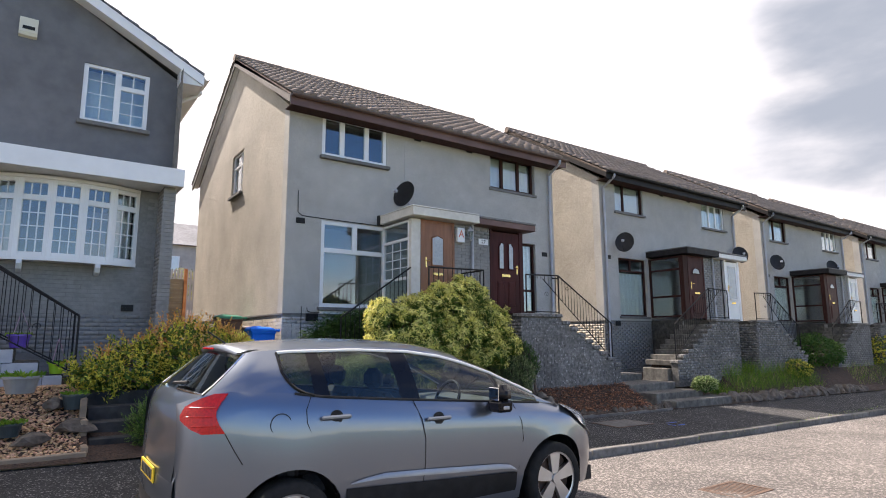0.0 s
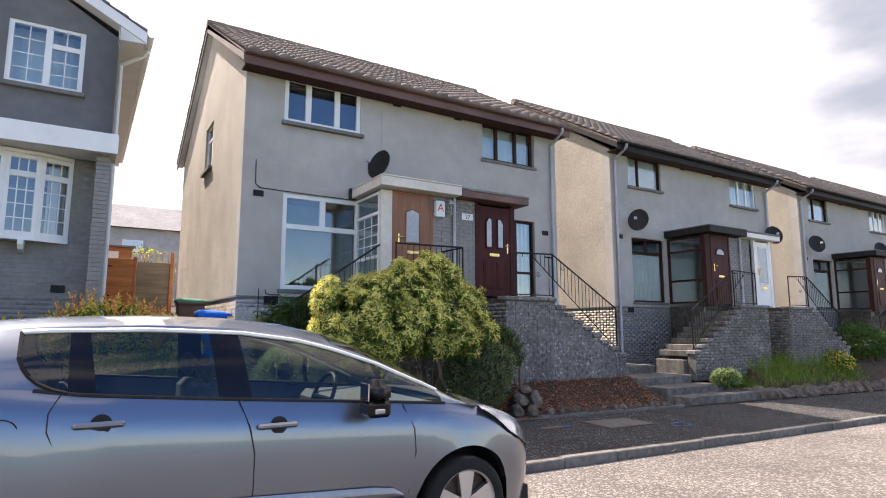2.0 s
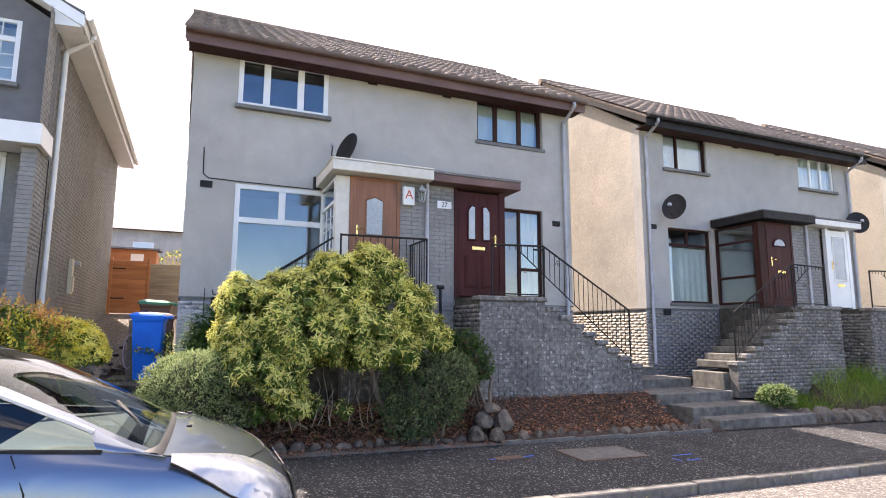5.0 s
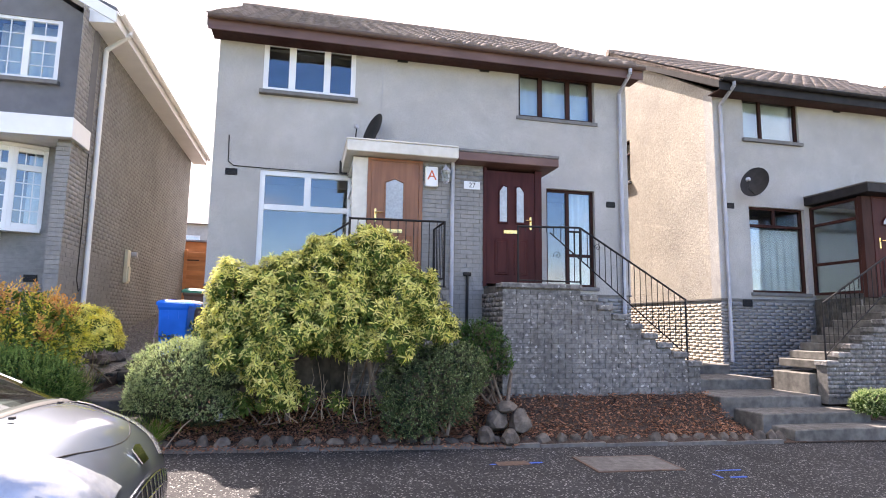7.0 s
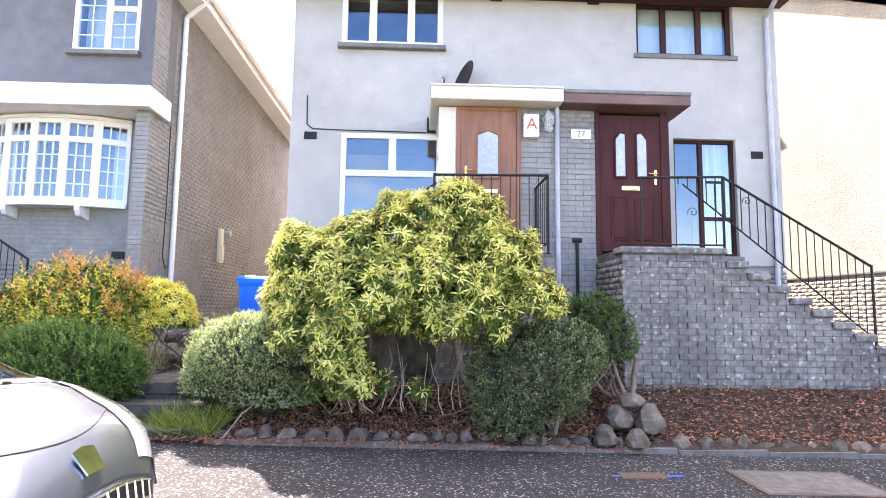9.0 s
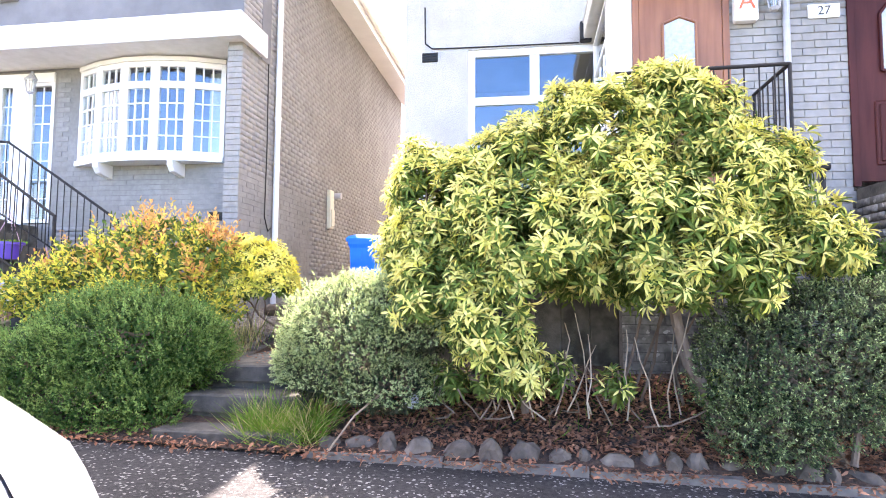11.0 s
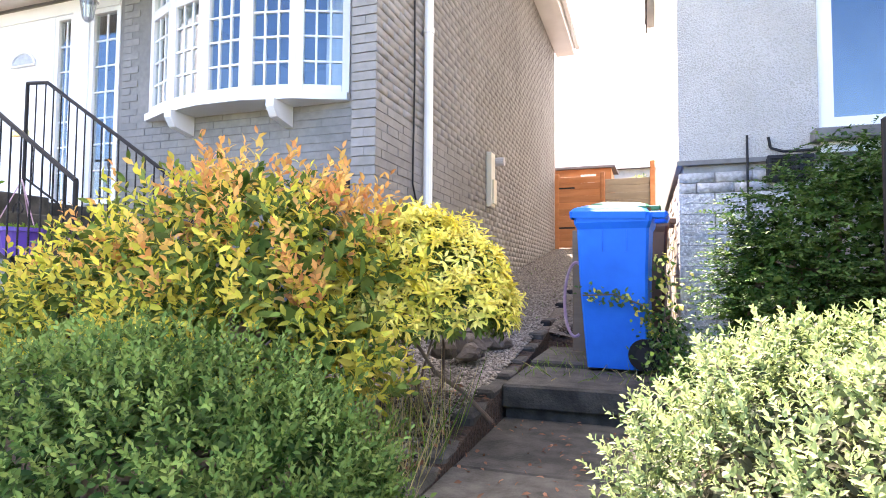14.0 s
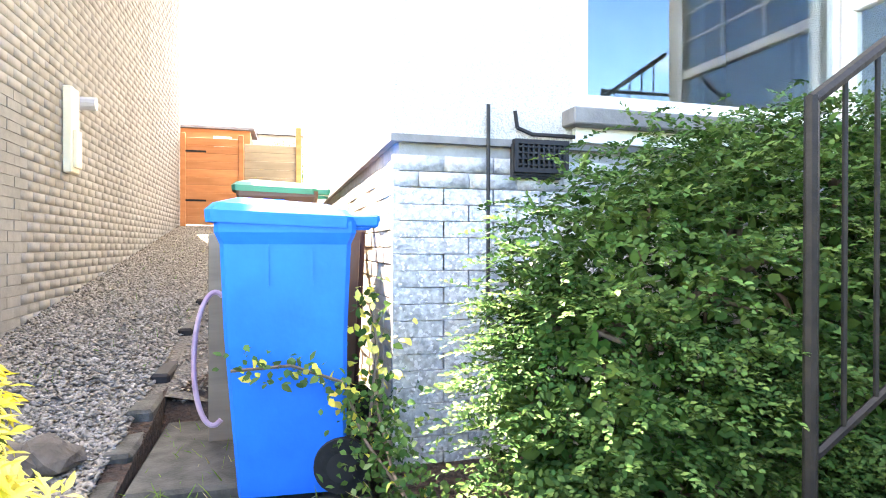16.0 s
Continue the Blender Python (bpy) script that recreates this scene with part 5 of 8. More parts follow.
def flight(X0, style, mirror=False):
    """Landing wall and steps down towards +x before the second door of a pair; X0 shifts the pair."""
    X = (lambda v: X0 + 16.3 - v) if mirror else (lambda v: X0 + v)
    st = thing("stairs", (X(10.2), 9.4, 0.6), "brick landing and stepped wall with worn concrete steps", "stairs", "front stairs")
    zt = 2.13
    n, x0, x1 = 8, 9.93, 11.95
    run = (x1 - x0) / n
    rise = (zt - 1.0) / n
    outline = [(X(8.7), 0.3), (X(8.7), zt - 0.06), (X(x0), zt - 0.06)]
    for i in range(n):
        z = zt - 0.06 - (i + 1) * rise
        outline += [(X(x0 + i * run), z), (X(x0 + (i + 1) * run), z)]
    outline += [(X(x1), 0.3)]
    wall = part("stair_wall", prism(bmesh.new(), outline, "y", 9.382, 9.58), "mortar", st, "flaking grey painted brick wall")

    def ends(z):
        b = x0 if z > zt - 0.06 - rise else x0 + run * clamp(math.floor((zt - 0.06 - z) / rise + 1e-6), 0, n)
        return tuple(sorted((X(8.69), X(max(b, x0)))))
    LATE.append(lambda: brick_field(wall, "x", 9.382, -1, *sorted((X(8.69), X(x1))), 0.4, zt - 0.07, "brick", "brick_far", limit=300 if style == 0 else 0, vj=0.003, joint=0.007, ends=ends, proud=0.014))
    LATE.append(lambda: brick_field(wall, "y", X(8.7), 1 if mirror else -1, 9.37, 10.4, 0.4, zt - 0.07, "brick", "brick_far", limit=0, proud=0.014))
    part("coping", boxes((X(8.66), X(x0 + 0.02), 9.33, 9.62, zt - 0.058, zt + 0.02), bevel=0.015), "brick_far", st, "mossy brick coping")
    for i in range(n):
        z = zt - 0.06 - (i + 1) * rise
        part("coping", boxes((X(x0 + i * run + 0.022), X(x0 + (i + 1) * run + 0.03), 9.34, 9.61, z - 0.02, z + 0.07), bevel=0.015), "brick_far", st)
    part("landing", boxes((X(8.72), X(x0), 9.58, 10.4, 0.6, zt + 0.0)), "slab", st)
    for i in range(n):
        z = zt - (i + 1) * rise
        part("step", boxes((X(x0 + i * run), X(x1), 9.585, 10.4, z - rise, z) if i == n - 1 else (X(x0 + i * run), X(x0 + (i + 1) * run + 0.02), 9.585, 10.4, z - rise, z), bevel=0.012), "paleslab", st)
    part("back_wall", boxes((X(9.9), X(10.4), 10.4, 10.5, 0.6, 1.4)), "mortar", st)
    railing("railing", [(X(8.98), 9.5, 3.02), (X(10.0), 9.5, 3.05), (X(11.83), 9.5, 1.97)], [(X(9.5), 9.5, 2.95), (X(11.83), 9.5, 1.08)], [((X(11.83), 9.5, 0.98), (X(11.83), 9.5, 1.99)), ((X(8.98), 9.5, 2.14), (X(8.98), 9.5, 3.03)), ((X(10.0), 9.5, 2.1), (X(10.0), 9.5, 3.05))], 0.11, "black iron handrail with thin balusters on the stair wall", "front railings",
            [((X(9.62), 9.5, 2.6), 0.07), ((X(10.3), 9.5, 2.75), 0.06)])
    railing("railing", [(X(9.8), 9.5, 2.98), (X(10.0), 9.5, 2.98)], [(X(9.0), 9.5, 2.2), (X(10.0), 9.5, 2.2)], [], 0.1, "short iron rail on the landing", "front railings")


flight(0, 0)
flight(10.02, 1)
flight(10.02, 1, True)
flight(20.05, 1)
flight(20.05, 1, True)

# the other stair, down behind the shrubs from the oak door towards -x
st = thing("stairs", (6.2, 9.9, 0.6), "concrete steps and brick landing down towards the side passage", "stairs", "front stairs")
lw = part("landing_wall", boxes((6.5, 7.92, 9.562, 9.74, 0.3, 2.06)), "mortar", st, "grey brick landing wall")
LATE.append(lambda: brick_field(lw, "x", 9.562, -1, 6.5, 7.93, 0.4, 2.05, "brick", "brick_far", limit=200, proud=0.014))
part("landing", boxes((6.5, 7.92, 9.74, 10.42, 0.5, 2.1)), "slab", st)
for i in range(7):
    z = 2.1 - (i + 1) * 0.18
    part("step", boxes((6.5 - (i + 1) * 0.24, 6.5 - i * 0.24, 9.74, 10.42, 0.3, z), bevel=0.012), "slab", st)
railing("railing", [(6.45, 9.62, 3.03), (7.86, 9.62, 3.05)], [(6.45, 9.62, 2.2), (7.86, 9.62, 2.2)], [((7.86, 9.62, 2.0), (7.86, 9.62, 3.05)), ((6.45, 9.62, 2.0), (6.45, 9.62, 3.05))], 0.115, "black iron rail before the oak door", "front railings")
railing("railing", [(4.92, 10.39, 2.02), (6.5, 10.39, 3.1)], [(4.92, 10.39, 1.2), (6.5, 10.39, 2.2)], [((4.92, 10.39, 0.55), (4.92, 10.39, 2.03))], 0.115, "black iron handrail beside the steps", "front railings")
railing("railing", [(7.86, 9.62, 3.05), (7.86, 10.4, 3.05)], [(7.86, 9.62, 2.2), (7.86, 10.4, 2.2)], [((7.86, 10.38, 2.1), (7.86, 10.38, 3.05))], 0.1, "short iron return rail by the oak door", "front railings")

# path and steps between the two pairs of houses
pth = thing("garden_steps", (13.3, 9.2, 0.2), "low concrete steps and slab path between the houses", "steps")
for x0, x1, y0, y1, z in ((12.75, 15.2, 8.42, 9.0, 0.1), (12.6, 14.6, 8.85, 9.6, 0.26), (12.35, 14.3, 9.45, 10.5, 0.44), (12.15, 14.2, 10.4, 11.5, 0.62), (12.2, 14.2, 11.45, 20, 0.8), (14.25, 16.4, 9.62, 10.42, 0.78)):
    part("slab", boxes((x0, x1, y0, y1, z - 0.35, z), bevel=0.015), "paleslab", pth)

# steps up to the passage
ps = thing("garden_steps", (3.65, 8.9, 0.2), "worn concrete steps up to the side passage", "steps")
for x0, x1, y0, y1, z in ((3.12, 4.2, 8.42, 8.8, 0.2), (3.15, 4.15, 8.74, 9.12, 0.39), (3.2, 4.12, 9.03, 9.95, 0.577), (3.2, 4.12, 9.965, 10.9, 0.572), (3.2, 4.1, 10.865, 11.62, 0.765), (3.22, 4.1, 11.635, 12.6, 0.8)):
    part("slab", boxes((x0, x1, y0, y1, z - 0.14, z), bevel=0.014), "slab", ps)
    part("riser", boxes((x0 + 0.02, x1 - 0.02, y0 + 0.03, y1, z - 0.4, z - 0.135)), "slab", ps)


# ---------- shrubs ----------
def stems(points, r0, r1, mat="bark"):
    bm = bmesh.new()
    for pts in points:
        n = len(pts) - 1
        for i in range(n):
            a, b = Vector(pts[i]), Vector(pts[i + 1])
            d = b - a
            ra, rb = r0 + (r1 - r0) * i / n, r0 + (r1 - r0) * (i + 1) / n
            bmesh.ops.create_cone(bm, cap_ends=True, segments=7, radius1=ra, radius2=rb, depth=d.length * 1.04, matrix=Matrix.Translation((a + b) / 2) @ d.to_track_quat("Z", "Y").to_matrix().to_4x4())
    return bm


def branch_to(base, tip, bend=0.12, n=5):
    a, b = Vector(base), Vector(tip)
    off = Vector(rng.normal(size=3) * bend)
    return [tuple(a.lerp(b, i / n) + off * math.sin(math.pi * i / n) + Vector(rng.normal(size=3) * 0.012)) for i in range(n + 1)]


def clumped(p, d, size, swell, gap, count=0):
    """Gathers points on a crown into rounded clumps with gaps between them; returns points, directions and how near each is to its clump's middle."""
    n = max(6, count or int(len(p) * 0.03))
    C = np.empty((n, 3))
    C[0], have = p[rng.integers(len(p))], 1
    for q in p[rng.permutation(len(p))]:
        if have == n:
            break
        if ((C[:have] - q) ** 2).sum(1).min() > (size * 0.8) ** 2:
            C[have] = q
            have += 1
    C = C[:have]
    r2 = ((p[:, None] - C[None]) ** 2).sum(2)
    k = r2.argmin(1)
    r = np.sqrt(r2[np.arange(len(p)), k]) / size
    keep = r < gap + 0.12 * rng.normal(size=len(p))
    p, d, k, r = p[keep], d[keep], k[keep], r[keep]
    reach = rng.uniform(0.5, 1.25, len(C))[k]
    p = p + d * (swell * reach * (1 - np.minimum(r, 1.2) ** 2))[:, None]
    d = norm(d + 0.9 * (p - C[k]) / size)
    return p, d, 1 - np.minimum(r, 1.0)


def sprigs(p, axis, L, k, length, width, fan, spread):
    """Short leafy shoots: k leaves set in turn along each shoot. fan: normals of flat sprays, or None for leaves all round. Returns leaf arrays and each leaf's place along its shoot."""
    m = len(p)
    L = L * rng.uniform(0.6, 1.25, m)
    ref = norm(np.cross(axis, fan if fan is not None else norm(rng.normal(size=(m, 3)))))
    oth = np.cross(axis, ref)
    P, A, U, Ls, Ws, T = [], [], [], [], [], []
    for i in range(k):
        t = (i + 0.5) / k
        ang = (0.0 if i % 2 else math.pi) + rng.normal(0, 0.35, m) if fan is not None else 2.4 * i + rng.normal(0, 0.4, m)
        side = ref * np.cos(ang)[:, None] + oth * np.sin(ang)[:, None]
        bow = np.stack([np.zeros(m), np.zeros(m), -0.22 * L * t * t], 1) if fan is not None else 0
        P.append(p + axis * (L * t)[:, None] + bow)
        A.append(norm(side * spread * (1.15 - 0.6 * t) + axis * (0.35 + 0.8 * t) + 0.15 * rng.normal(size=(m, 3))))
        U.append(norm((fan if fan is not None else axis) + 0.25 * rng.normal(size=(m, 3))))
        sc = rng.uniform(0.75, 1.2, m) * (1.1 - 0.35 * t)
        Ls.append(length * sc)
        Ws.append(width * sc)
        T.append(np.full(m, t))
    return [np.concatenate(q) for q in (P, A, U, Ls, Ws, T)]


def shrub(name, base, lobes, n, mats, weights, length, width, label, style="scatter", whorl=9, low=-0.6, fuzz=0.06, trunks=8, upright=0.0, thick=0.022, inner=0.25, category="shrub", tipmats=None, clump=None, shoot=0.1, tip=0.6, lift=0.4, spread=1.0):
    """A shrub: stems from the ground and a crown of many leaves over lobes. style whorl: rosettes of leaves at the shoot tips; sprig: leafy shoots; spray: flat drooping sprays; scatter: single leaves.
    clump: (size, swell, gap) gathers the crown into clumps. mats: old leaf, other leaf and, for shoots, the young leaf last."""
    s = thing(name, base, label, category)
    pts = []
    for i in range(trunks):
        c, r = lobes[i % len(lobes)]
        t = np.array(c) + rng.normal(size=3) * np.array(r) * 0.35
        b = np.array(base) + np.array((rng.normal() * 0.16 + upright * (t[0] - base[0]), rng.normal() * 0.1, -0.05))
        pts.append(branch_to(b, t))
        for _ in range(3):
            d = norm(rng.normal(size=3) + (0, 0, 0.4))
            pts.append(branch_to(pts[-1][-1] if _ == 0 else t, np.array(c) + d * np.array(r) * 0.85, 0.05, 4))
    for i in range(0, len(pts), 4):
        part("stem", stems(pts[i:i + 4], thick * (1.5 if i == 8 else 1), 0.005), "bark", s)
    p, d = lobe_points(lobes, n, low, fuzz)
    mid = rng.random(len(p))
    if clump:
        p, d, mid = clumped(p, d, *clump)
    k = int(len(p) * inner)
    if k:
        # some shoots deeper inside
        c = np.array([l[0] for l in lobes])
        pick = rng.permutation(len(p))[:k]
        near = c[np.argmin(((p[pick][:, None] - c[None]) ** 2).sum(2), 1)]
        p[pick] = near + (p[pick] - near) * rng.uniform(0.62, 0.9, size=(k, 1))
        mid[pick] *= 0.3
    m = len(p)
    young = len(mats) - 1
    if style == "whorl":
        axis = norm(d + np.array((0, 0, lift * 1.9)) + 0.3 * rng.normal(size=d.shape))
        ref = norm(np.cross(axis, norm(rng.normal(size=d.shape))))
        oth = np.cross(axis, ref)
        P, A, U, Ls, Ws, mi = [], [], [], [], [], []
        # more yellow leaves on top and mid-clump, fewer inside: light put into leaf colour
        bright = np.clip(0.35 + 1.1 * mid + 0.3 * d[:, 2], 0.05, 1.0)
        for i in range(whorl):
            ang = 2 * math.pi * i / whorl + rng.uniform(-0.3, 0.3, m)
            side = ref * np.cos(ang)[:, None] + oth * np.sin(ang)[:, None]
            inner_leaf = i % 3 == 0
            tilt = rng.uniform(0.55, 1.1, m) if inner_leaf else rng.uniform(-0.15, 0.35, m)
            P.append(p + axis * (0.012 if inner_leaf else -0.006) + side * 0.004)
            A.append(norm(side + axis * tilt[:, None]))
            U.append(axis - 0.3 * side)
            sc = rng.uniform(0.75, 1.2, m) * (0.75 if inner_leaf else 1)
            Ls.append(length * sc)
            Ws.append(width * sc)
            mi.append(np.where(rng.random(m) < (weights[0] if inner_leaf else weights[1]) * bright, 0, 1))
        # an older ring of leaves lower on the shoot
        for i in range(6):
            ang = rng.uniform(0, 6.28, m)
            side = ref * np.cos(ang)[:, None] + oth * np.sin(ang)[:, None]
            P.append(p - axis * rng.uniform(0.03, 0.1, (m, 1)))
            A.append(norm(side - rng.uniform(0.1, 0.7, (m, 1)) * axis))
            U.append(axis)
            Ls.append(length * rng.uniform(0.8, 1.15, m))
            Ws.append(width * rng.uniform(0.9, 1.2, m))
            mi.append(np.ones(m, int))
        P, A, U, Ls, Ws, mi = map(np.concatenate, (P, A, U, Ls, Ws, mi))
    elif style in ("sprig", "spray"):
        if style == "spray":
            axis = norm(d * (1, 1, 0.35) + 0.55 * rng.normal(size=d.shape) * (1, 1, 0.3) + np.array((0, 0, lift)))
            fan = norm(np.array((0, 0, 1.0)) + 0.35 * d + 0.2 * rng.normal(size=d.shape))
        else:
            axis, fan = norm(d + np.array((0, 0, lift)) + 0.35 * rng.normal(size=d.shape)), None
        P, A, U, Ls, Ws, T = sprigs(p - axis * shoot * 0.6, axis, shoot, whorl, length, width, fan, spread)
        own = np.tile(mid + 0.25 * d[:, 2], whorl)
        mi = np.minimum(np.searchsorted(np.cumsum(weights), rng.random(len(P))), young - 1)
        if tipmats is not None:
            zz = np.tile((p[:, 2] - p[:, 2].min()) / np.ptp(p[:, 2]), whorl)
            patchy = np.tile(np.array([noise.noise((a * 2.6, b * 2.6, c * 2.6)) for a, b, c in p]), whorl)
            fresh = zz + 0.7 * patchy + 0.35 * (T - 0.5) + rng.normal(0, 0.08, len(P)) > tipmats
        else:
            fresh = T + 0.35 * (own - 0.4) + rng.normal(0, 0.1, len(P)) > tip
        mi = np.where(fresh, young, mi)
    else:
        P = p
        A = norm(rng.normal(size=d.shape) + d * 0.9 + np.array((0, 0, 0.25)))
        U = norm(d + 0.5 * rng.normal(size=d.shape) + np.array((0, 0, 0.5)))
        Ls = length * rng.uniform(0.65, 1.25, m)
        Ws = width * rng.uniform(0.7, 1.2, m)
        mi = np.searchsorted(np.cumsum(weights), rng.random(m)).clip(0, young)
    if style != "whorl":
        # a layer of larger leaves inside fills gaps; mostly darker colours paint the inner shade
        k = max(40, len(P) // 7)
        p2, d2 = lobe_points([(c, tuple(0.8 * v for v in q)) for c, q in lobes], k, -1.0, fuzz)
        k = len(p2)
        P = np.concatenate([P, p2])
        A = np.concatenate([A, norm(rng.normal(size=d2.shape) + 0.6 * d2)])
        U = np.concatenate([U, norm(d2 + 0.5 * rng.normal(size=d2.shape) + np.array((0, 0, 0.5)))])
        Ls = np.concatenate([Ls, 1.9 * length * rng.uniform(0.7, 1.2, k)])
        Ws = np.concatenate([Ws, 1.9 * width * rng.uniform(0.7, 1.2, k)])
        mi = np.concatenate([mi, np.ones(k, int)])
    v, f = leaves(P, A, U, Ls, Ws)
    me = from_arrays("crown", v, f, mats, np.repeat(mi, len(LEAF_F)), smooth=False)
    part("crown", me, mats[0], s)
    return s


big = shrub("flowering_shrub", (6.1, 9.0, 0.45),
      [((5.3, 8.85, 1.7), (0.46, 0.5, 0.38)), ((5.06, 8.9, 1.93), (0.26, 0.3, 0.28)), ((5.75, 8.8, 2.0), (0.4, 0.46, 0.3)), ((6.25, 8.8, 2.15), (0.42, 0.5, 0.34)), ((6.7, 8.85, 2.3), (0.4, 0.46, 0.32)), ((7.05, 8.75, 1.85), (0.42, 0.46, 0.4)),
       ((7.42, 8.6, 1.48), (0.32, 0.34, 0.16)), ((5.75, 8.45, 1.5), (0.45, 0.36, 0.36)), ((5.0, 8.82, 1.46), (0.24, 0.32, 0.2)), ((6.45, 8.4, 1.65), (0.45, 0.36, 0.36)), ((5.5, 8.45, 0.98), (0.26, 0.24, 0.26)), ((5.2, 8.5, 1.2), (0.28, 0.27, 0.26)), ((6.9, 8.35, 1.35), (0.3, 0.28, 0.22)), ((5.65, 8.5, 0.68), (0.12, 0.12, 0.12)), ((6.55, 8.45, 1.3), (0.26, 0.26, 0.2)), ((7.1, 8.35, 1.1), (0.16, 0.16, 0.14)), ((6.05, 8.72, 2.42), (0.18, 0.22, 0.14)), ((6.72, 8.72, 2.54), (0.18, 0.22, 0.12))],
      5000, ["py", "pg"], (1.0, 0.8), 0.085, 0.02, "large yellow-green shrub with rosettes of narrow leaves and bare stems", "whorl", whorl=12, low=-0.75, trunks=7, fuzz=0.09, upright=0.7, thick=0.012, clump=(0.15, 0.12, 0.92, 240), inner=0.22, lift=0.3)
part("trunk", stems([[(6.98, 8.62, 0.3), (6.9, 8.6, 0.5), (6.76, 8.58, 0.72), (6.7, 8.58, 0.95), (6.66, 8.6, 1.2), (6.5, 8.65, 1.55)]], 0.048, 0.028), "bark", big, "leaning brown trunk")
part("trunk", stems([[(5.72, 8.75, 0.35), (5.66, 8.72, 0.7), (5.7, 8.7, 1.1), (5.6, 8.7, 1.5)]], 0.03, 0.015), "bark", big)
shrub("rounded_shrub", (4.6, 8.95, 0.35), [((4.5, 8.86, 0.84), (0.5, 0.46, 0.4)), ((4.92, 8.85, 0.97), (0.42, 0.43, 0.34)), ((4.27, 8.76, 0.62), (0.32, 0.3, 0.27)), ((4.75, 8.7, 0.5), (0.38, 0.22, 0.22))],
      8200, ["hb", "hbdark", "hbtip"], (0.72, 0.28), 0.019, 0.0085, "rounded grey-green shrub of small dense leaves beside the steps", "sprig", low=-0.35, whorl=11, shoot=0.055, tip=0.5, lift=0.5, clump=(0.1, 0.08, 0.98, 600), inner=0.15)
shrub("rounded_shrub", (7.5, 8.65, 0.2), [((7.42, 8.6, 0.7), (0.56, 0.4, 0.48)), ((7.75, 8.7, 0.92), (0.42, 0.38, 0.3)), ((7.2, 8.5, 0.4), (0.28, 0.26, 0.28))],
      5600, ["hb", "hbdark", "hbtip"], (0.6, 0.4), 0.021, 0.0095, "rounded dull green and purplish shrub of small leaves", "sprig", low=-0.7, whorl=10, shoot=0.055, tip=0.93, lift=0.5, clump=(0.1, 0.08, 0.97, 450), inner=0.15)
shrub("small_shrub", (8.4, 9.0, 0.5), [((8.35, 9.0, 1.1), (0.28, 0.26, 0.36)), ((8.2, 9.0, 1.35), (0.22, 0.2, 0.2))],
      800, ["cot", "hbdark", "dg"], (0.7, 0.3), 0.032, 0.015, "small green shrub against the stair wall", "sprig", whorl=9, shoot=0.08, lift=0.5, clump=(0.1, 0.05, 1.0, 120))
shrub("spreading_shrub", (2.4, 8.95, 0.4), [((2.52, 8.95, 0.7), (0.74, 0.42, 0.42)), ((1.9, 8.8, 0.48), (0.66, 0.36, 0.34)), ((2.98, 9.0, 0.7), (0.32, 0.32, 0.26)), ((2.35, 8.62, 0.3), (0.78, 0.2, 0.2))],
      6000, ["dg", "cot", "dgtip"], (0.8, 0.2), 0.025, 0.012, "low spreading dark green shrub of tiny leaves", "sprig", low=-0.8, fuzz=0.07, whorl=12, shoot=0.12, tip=0.6, lift=0.55, spread=0.8, clump=(0.13, 0.09, 1.0, 420), inner=0.2)
shrub("spring_shrub", (2.1, 10.0, 0.7), [((2.1, 9.95, 1.42), (0.66, 0.46, 0.44)), ((1.4, 9.9, 1.2), (0.5, 0.4, 0.34)), ((0.95, 9.9, 1.1), (0.4, 0.36, 0.24)), ((2.6, 9.95, 1.36), (0.36, 0.38, 0.34)), ((2.3, 9.75, 1.05), (0.66, 0.38, 0.36))],
      1250, ["oy", "pg", "og"], (0.6, 0.4), 0.062, 0.027, "loose shrub with orange, yellow and green young leaves", "sprig", low=-0.7, fuzz=0.1, whorl=11, shoot=0.26, tipmats=0.78, lift=0.75, spread=1.0, clump=(0.2, 0.1, 1.05, 110), inner=0.3)
shrub("variegated_shrub", (2.88, 10.3, 0.7), [((2.98, 10.35, 1.34), (0.32, 0.32, 0.26)), ((3.14, 10.25, 1.2), (0.22, 0.24, 0.18)), ((2.8, 10.12, 1.2), (0.28, 0.26, 0.2)), ((2.85, 10.3, 1.54), (0.2, 0.2, 0.14))],
      1150, ["vy", "pg"], (1.6, 1.5), 0.056, 0.018, "pale yellow variegated shrub by the gravel passage", "whorl", low=-0.25, fuzz=0.08, clump=(0.12, 0.06, 1.0, 70), lift=0.5, inner=0.1, thick=0.009, trunks=5)
shrub("hedge_shrub", (5.3, 10.9, 0.6), [((4.74, 10.9, 1.24), (0.4, 0.34, 0.4)), ((5.1, 10.95, 1.5), (0.66, 0.38, 0.5)), ((5.7, 11.0, 1.78), (0.66, 0.4, 0.4)), ((4.98, 10.8, 0.9), (0.52, 0.28, 0.42)), ((5.6, 10.8, 1.2), (0.6, 0.28, 0.5))],
      3600, ["cot", "dg", "cottip"], (0.75, 0.25), 0.026, 0.016, "large dark green shrub with sprays of small leaves under the window", "spray", low=-0.9, fuzz=0.08, whorl=22, shoot=0.24, tip=0.75, lift=0.12, spread=1.1, clump=(0.17, 0.09, 1.1, 260), inner=0.25)

